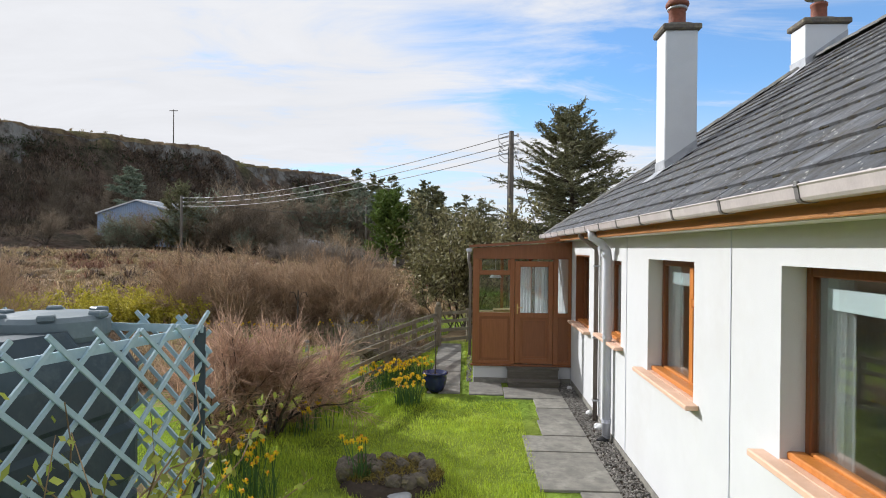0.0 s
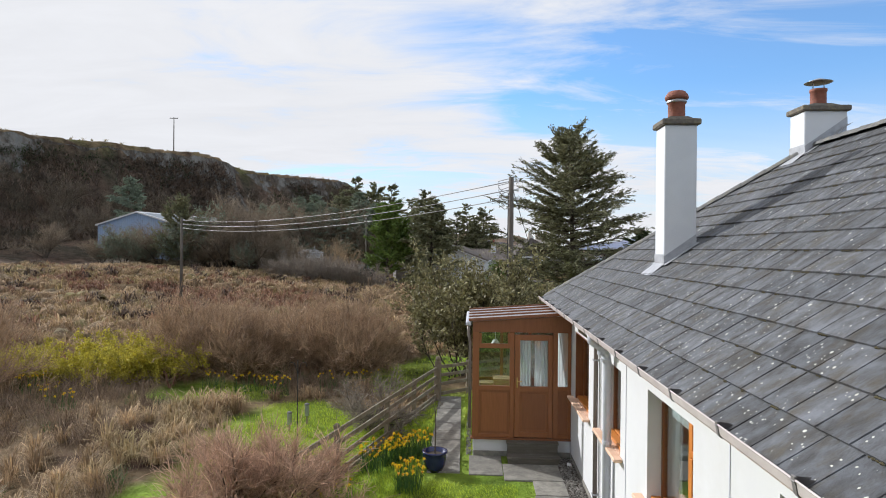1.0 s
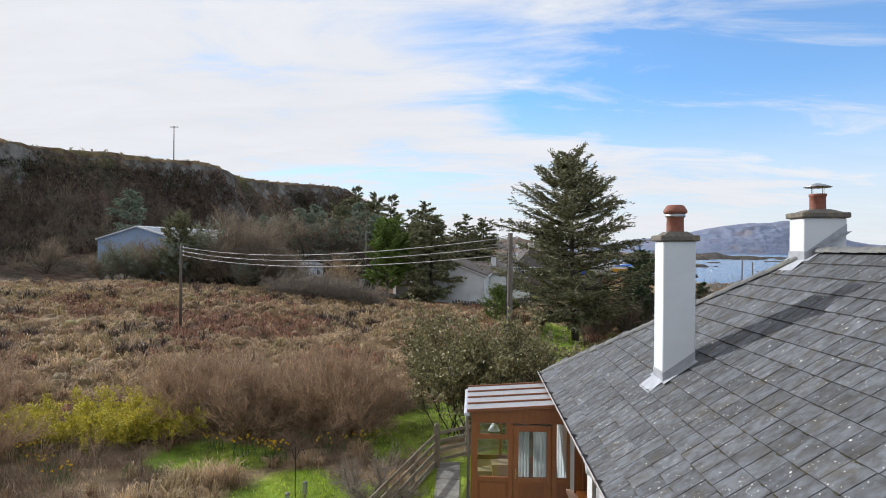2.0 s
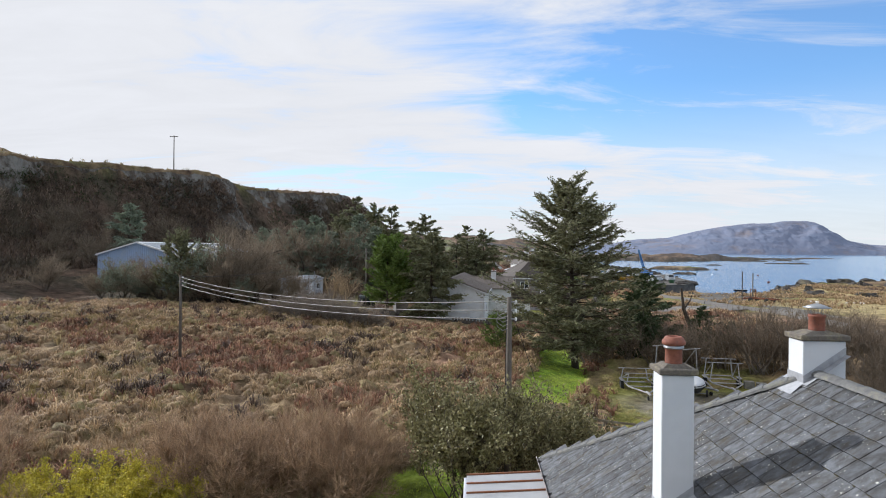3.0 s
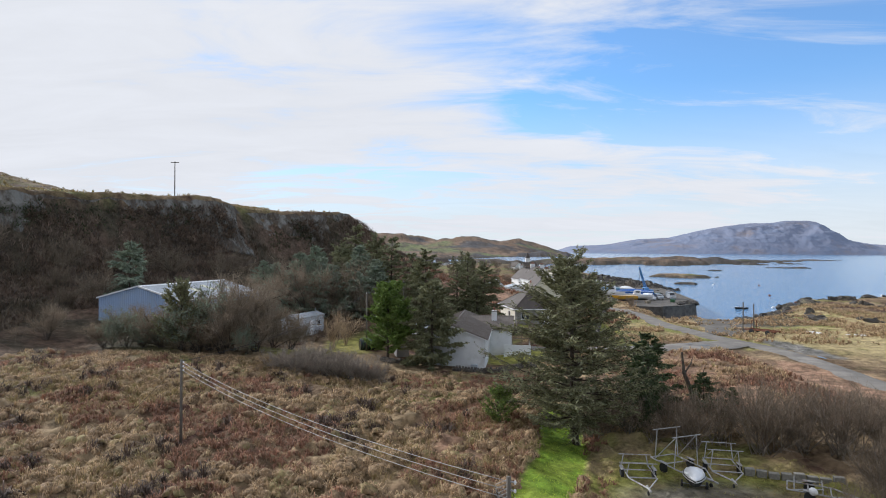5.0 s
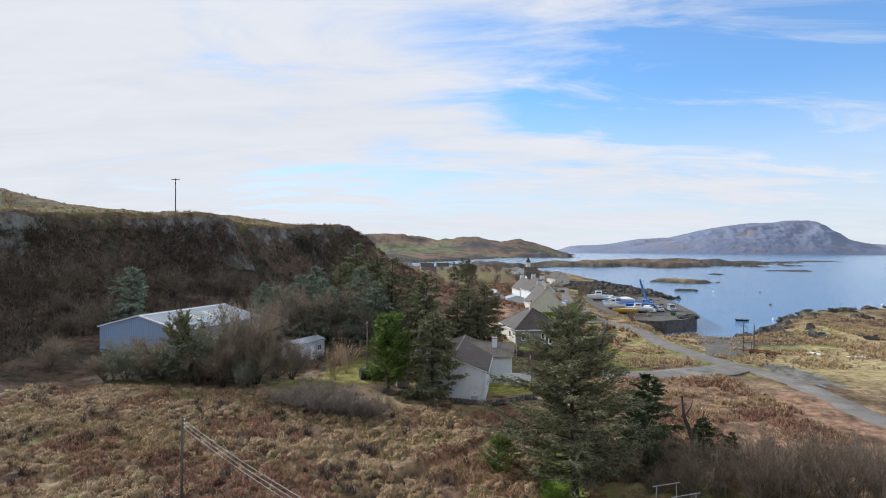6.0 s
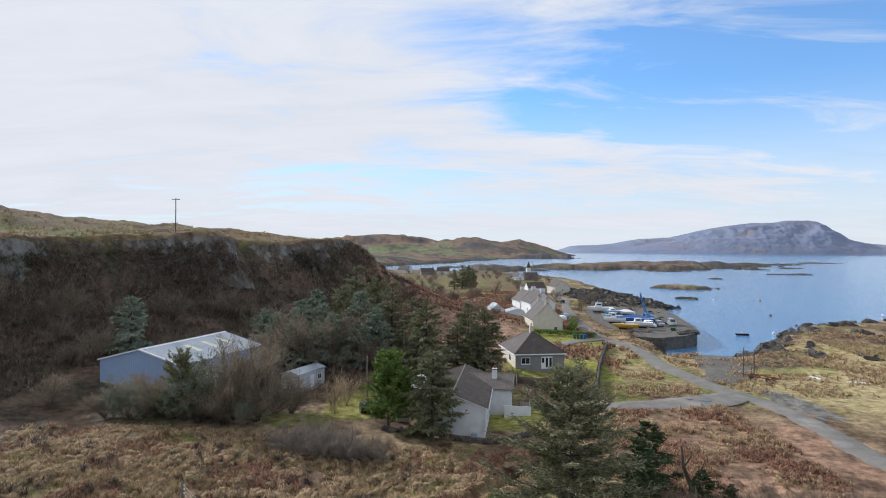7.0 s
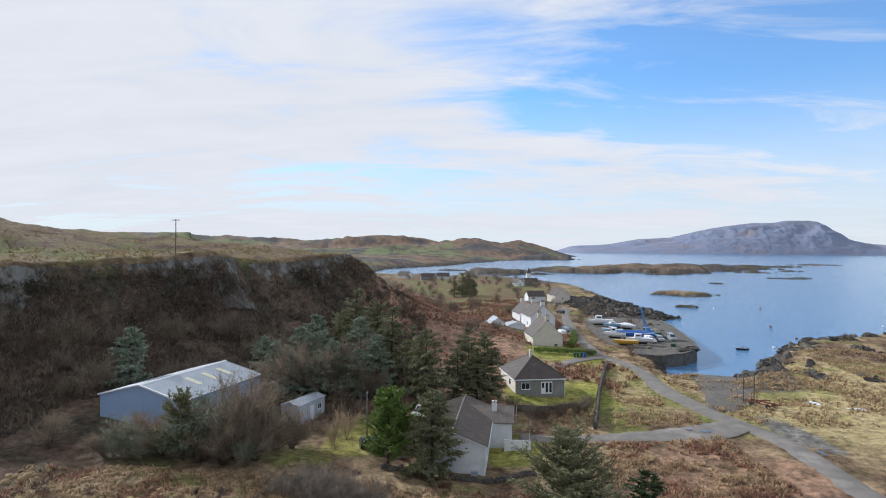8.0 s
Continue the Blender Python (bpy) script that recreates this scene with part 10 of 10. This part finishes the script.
LEAF_FRESH = surf("fresh_leaves", (0.30, 0.36, 0.05), (0.36, 0.36, 0.08), 4, 0.6, 0.0, island=0.4, trans=0.25)
HEATHER = surf("heather", (0.17, 0.13, 0.04), (0.30, 0.23, 0.04), 5, 0.8, 0.0, island=0.5, trans=0.15)
build_grass()
build_shrubs()
build_conifers()
build_fence()
build_path()
build_beds()
build_tank()

# ---- roof tiles, laid last ----
def build_tiles():
    gauge, width = 0.335, 0.30
    L2 = math.hypot(1, PITCH)
    ux, uz = 1 / L2, PITCH / L2
    rise = (RIDGE_X - EAVE_X) * L2
    courses = int(rise / gauge)

    def tile_mesh(w):
        # a slightly arched flat tile with a nib edge, thicker at its tail
        g = G()
        n = 6
        xs = (0.0, 0.008, w / 2 - 0.008, w / 2, w / 2 + 0.008, w - 0.008, w)
        rows = []
        for s, lift in ((-0.03, 0.030), (gauge + 0.05, 0.004)):
            top = [(xs[i] + 0.001, s, lift + (-0.012 if i in (0, n) else 0.003 if i == 3 else 0.004)) for i in range(n + 1)]
            rows.append(top)
        bot = [(p[0], p[1], p[2] - 0.022) for p in rows[0]]
        v = rows[0] + rows[1] + bot
        m = n + 1
        f = [(i, i + 1, m + i + 1, m + i) for i in range(n)] + [(2 * m + i, 2 * m + i + 1, i + 1, i) for i in range(n)]
        f += [(2 * m, 0, m), (3 * m - 1, 2 * m - 1, m - 1)]
        g.add(v, f)
        me = g.mesh("tile")
        me.materials.append(TILE)
        return me

    mesh = tile_mesh(width)
    rest = G()
    count = 0
    frame_m = Matrix(((0, ux, -uz, 0), (1, 0, 0, 0), (0, uz, ux, 0), (0, 0, 0, 1)))
    rt = np.random.default_rng(11)
    bv, bf = [tuple(v.co) for v in mesh.vertices], [tuple(p.vertices) for p in mesh.polygons]
    spots, mossy = G(), G()
    for c in range(courses + 1):
        s = c * gauge
        if s > rise - 0.12:
            continue
        x = EAVE_X - 0.05 + s * ux
        z = EAVE_Z - 0.075 + s * uz + 0.02
        ymax = FAR_Y + 0.04 - (x - EAVE_X)
        ymin = NEAR_Y - 0.25 + (x - EAVE_X)
        off = (c % 2) * width / 2
        y = ymax - width + off * 0.5
        while y > ymin:
            inside_ch = (0.97 < x + 0.1 < 1.36 and 9.1 < y + 0.15 < 9.5) or (3.5 < x + 0.1 and 10.05 < y + 0.1)
            m = pose(x, y, z) @ frame_m @ pose(0, 0, 0, rt.normal(0, 0.25), rt.normal(0, 0.35), rt.normal(0, 0.2))
            near = 3.3 < y < 14.3 and c < 12
            if not inside_ch:
                if near and count < 300 and (y > 4.6 or c > 3):
                    ob = new("tile", mesh)
                    ob.parent = cottage_roof
                    ob.matrix_basis = m
                    count += 1
                else:
                    rest.add([m @ Vector(p) for p in bv], bf)
                if y > 2 and rt.random() < 0.9:
                    for _ in range(rt.integers(5, 22)):
                        # lichen blots, more on the lower tiles
                        if rt.random() < 0.40 + 0.05 * (12 - c) * 0.5:
                            sy = rt.uniform(-0.02, gauge - 0.06)
                            q = m @ Vector((rt.uniform(0.02, width - 0.02), sy, 0.0348 - 0.026 * (sy + 0.03) / (gauge + 0.08)))
                            r0 = abs(rt.normal(0, 0.0048)) + 0.003
                            k = 5
                            ring = [q + Vector((frame_m.to_3x3() @ Vector((r0 * math.cos(a + q.y) * rt.uniform(0.6, 1.3), r0 * math.sin(a + q.y) * rt.uniform(0.6, 1.3), 0)))) for a in np.linspace(0, 2 * math.pi, k, endpoint=False)]
                            spots.add([*ring, q + Vector((-uz * 0.001, 0, ux * 0.001))], [(i, (i + 1) % k, k) for i in range(k)])
                    if rt.random() < 0.75:
                        yy = rt.uniform(0, width)
                        for _ in range(rt.integers(1, 6)):
                            q = m @ Vector((yy, -0.035, 0.018))
                            yy = min(width, yy + 0.03)
                            r0 = rt.uniform(0.006, 0.014)
                            mossy.add([q + Vector((-r0, 0, 0)), q + Vector((0, -r0 * 1.8, 0)), q + Vector((r0, 0, 0)), q + Vector((0, r0 * 1.8, 0)), q + Vector((0, 0, r0)), q + Vector((0, 0, -r0))], [(0, 1, 4), (1, 2, 4), (2, 3, 4), (3, 0, 4), (1, 0, 5), (2, 1, 5), (3, 2, 5), (0, 3, 5)])
            y -= width
    tagged(part("tiling", rest, TILE_REST, cottage_roof), kind="stuff")
    tagged(part("lichen", spots, LICHEN, cottage_roof), kind="stuff")
    tagged(part("moss", mossy, MOSS, cottage_roof), kind="stuff")
    # ridge and hip tiles
    def capping(p, q, size=0.42):
        p, q = Vector(p), Vector(q)
        d = (q - p)
        n = max(1, int(d.length / size))
        u = d.normalized()
        a = u.cross(Vector((0, 0, 1))).normalized()
        b = a.cross(u)
        for i in range(n):
            s, e = p + d * (i / n), p + d * ((i + 1.08) / n)
            rings = []
            for o, lift in ((s, 0.0), (e, 0.012)):
                rings.append([o + a * (0.125 * math.cos(t)) + b * (0.085 * math.sin(t) - 0.02 + lift) for t in np.linspace(0, math.pi, 7)] + [o + a * (0.105 * math.cos(t)) + b * (0.065 * math.sin(t) - 0.02 + lift) for t in np.linspace(math.pi, 0, 7)])
            part("ridge_tile", G().loft(rings), RIDGE_TILE, cottage_roof)

    top = roof_z(RIDGE_X) + 0.0
    ra = FAR_Y - (RIDGE_X - EAVE_X)
    capping((RIDGE_X, -3.0, top), (RIDGE_X, ra, top))
    capping((EAVE_X + 0.05, FAR_Y - 0.05, EAVE_Z - 0.0), (RIDGE_X, ra, top))


TILE_REST = surf("roof_tile_rest", (0.060, 0.058, 0.055), (0.150, 0.158, 0.172), 5.5, 0.66, 0.9, fine=55, c3=(0.085, 0.075, 0.058), scale3=2.4, island=0.22, world_co=True, bump_dist=0.010, stretch=(1.0, 1.7, 1.0), lo=0.33, hi=0.67, spec=0.22)
build_tiles()
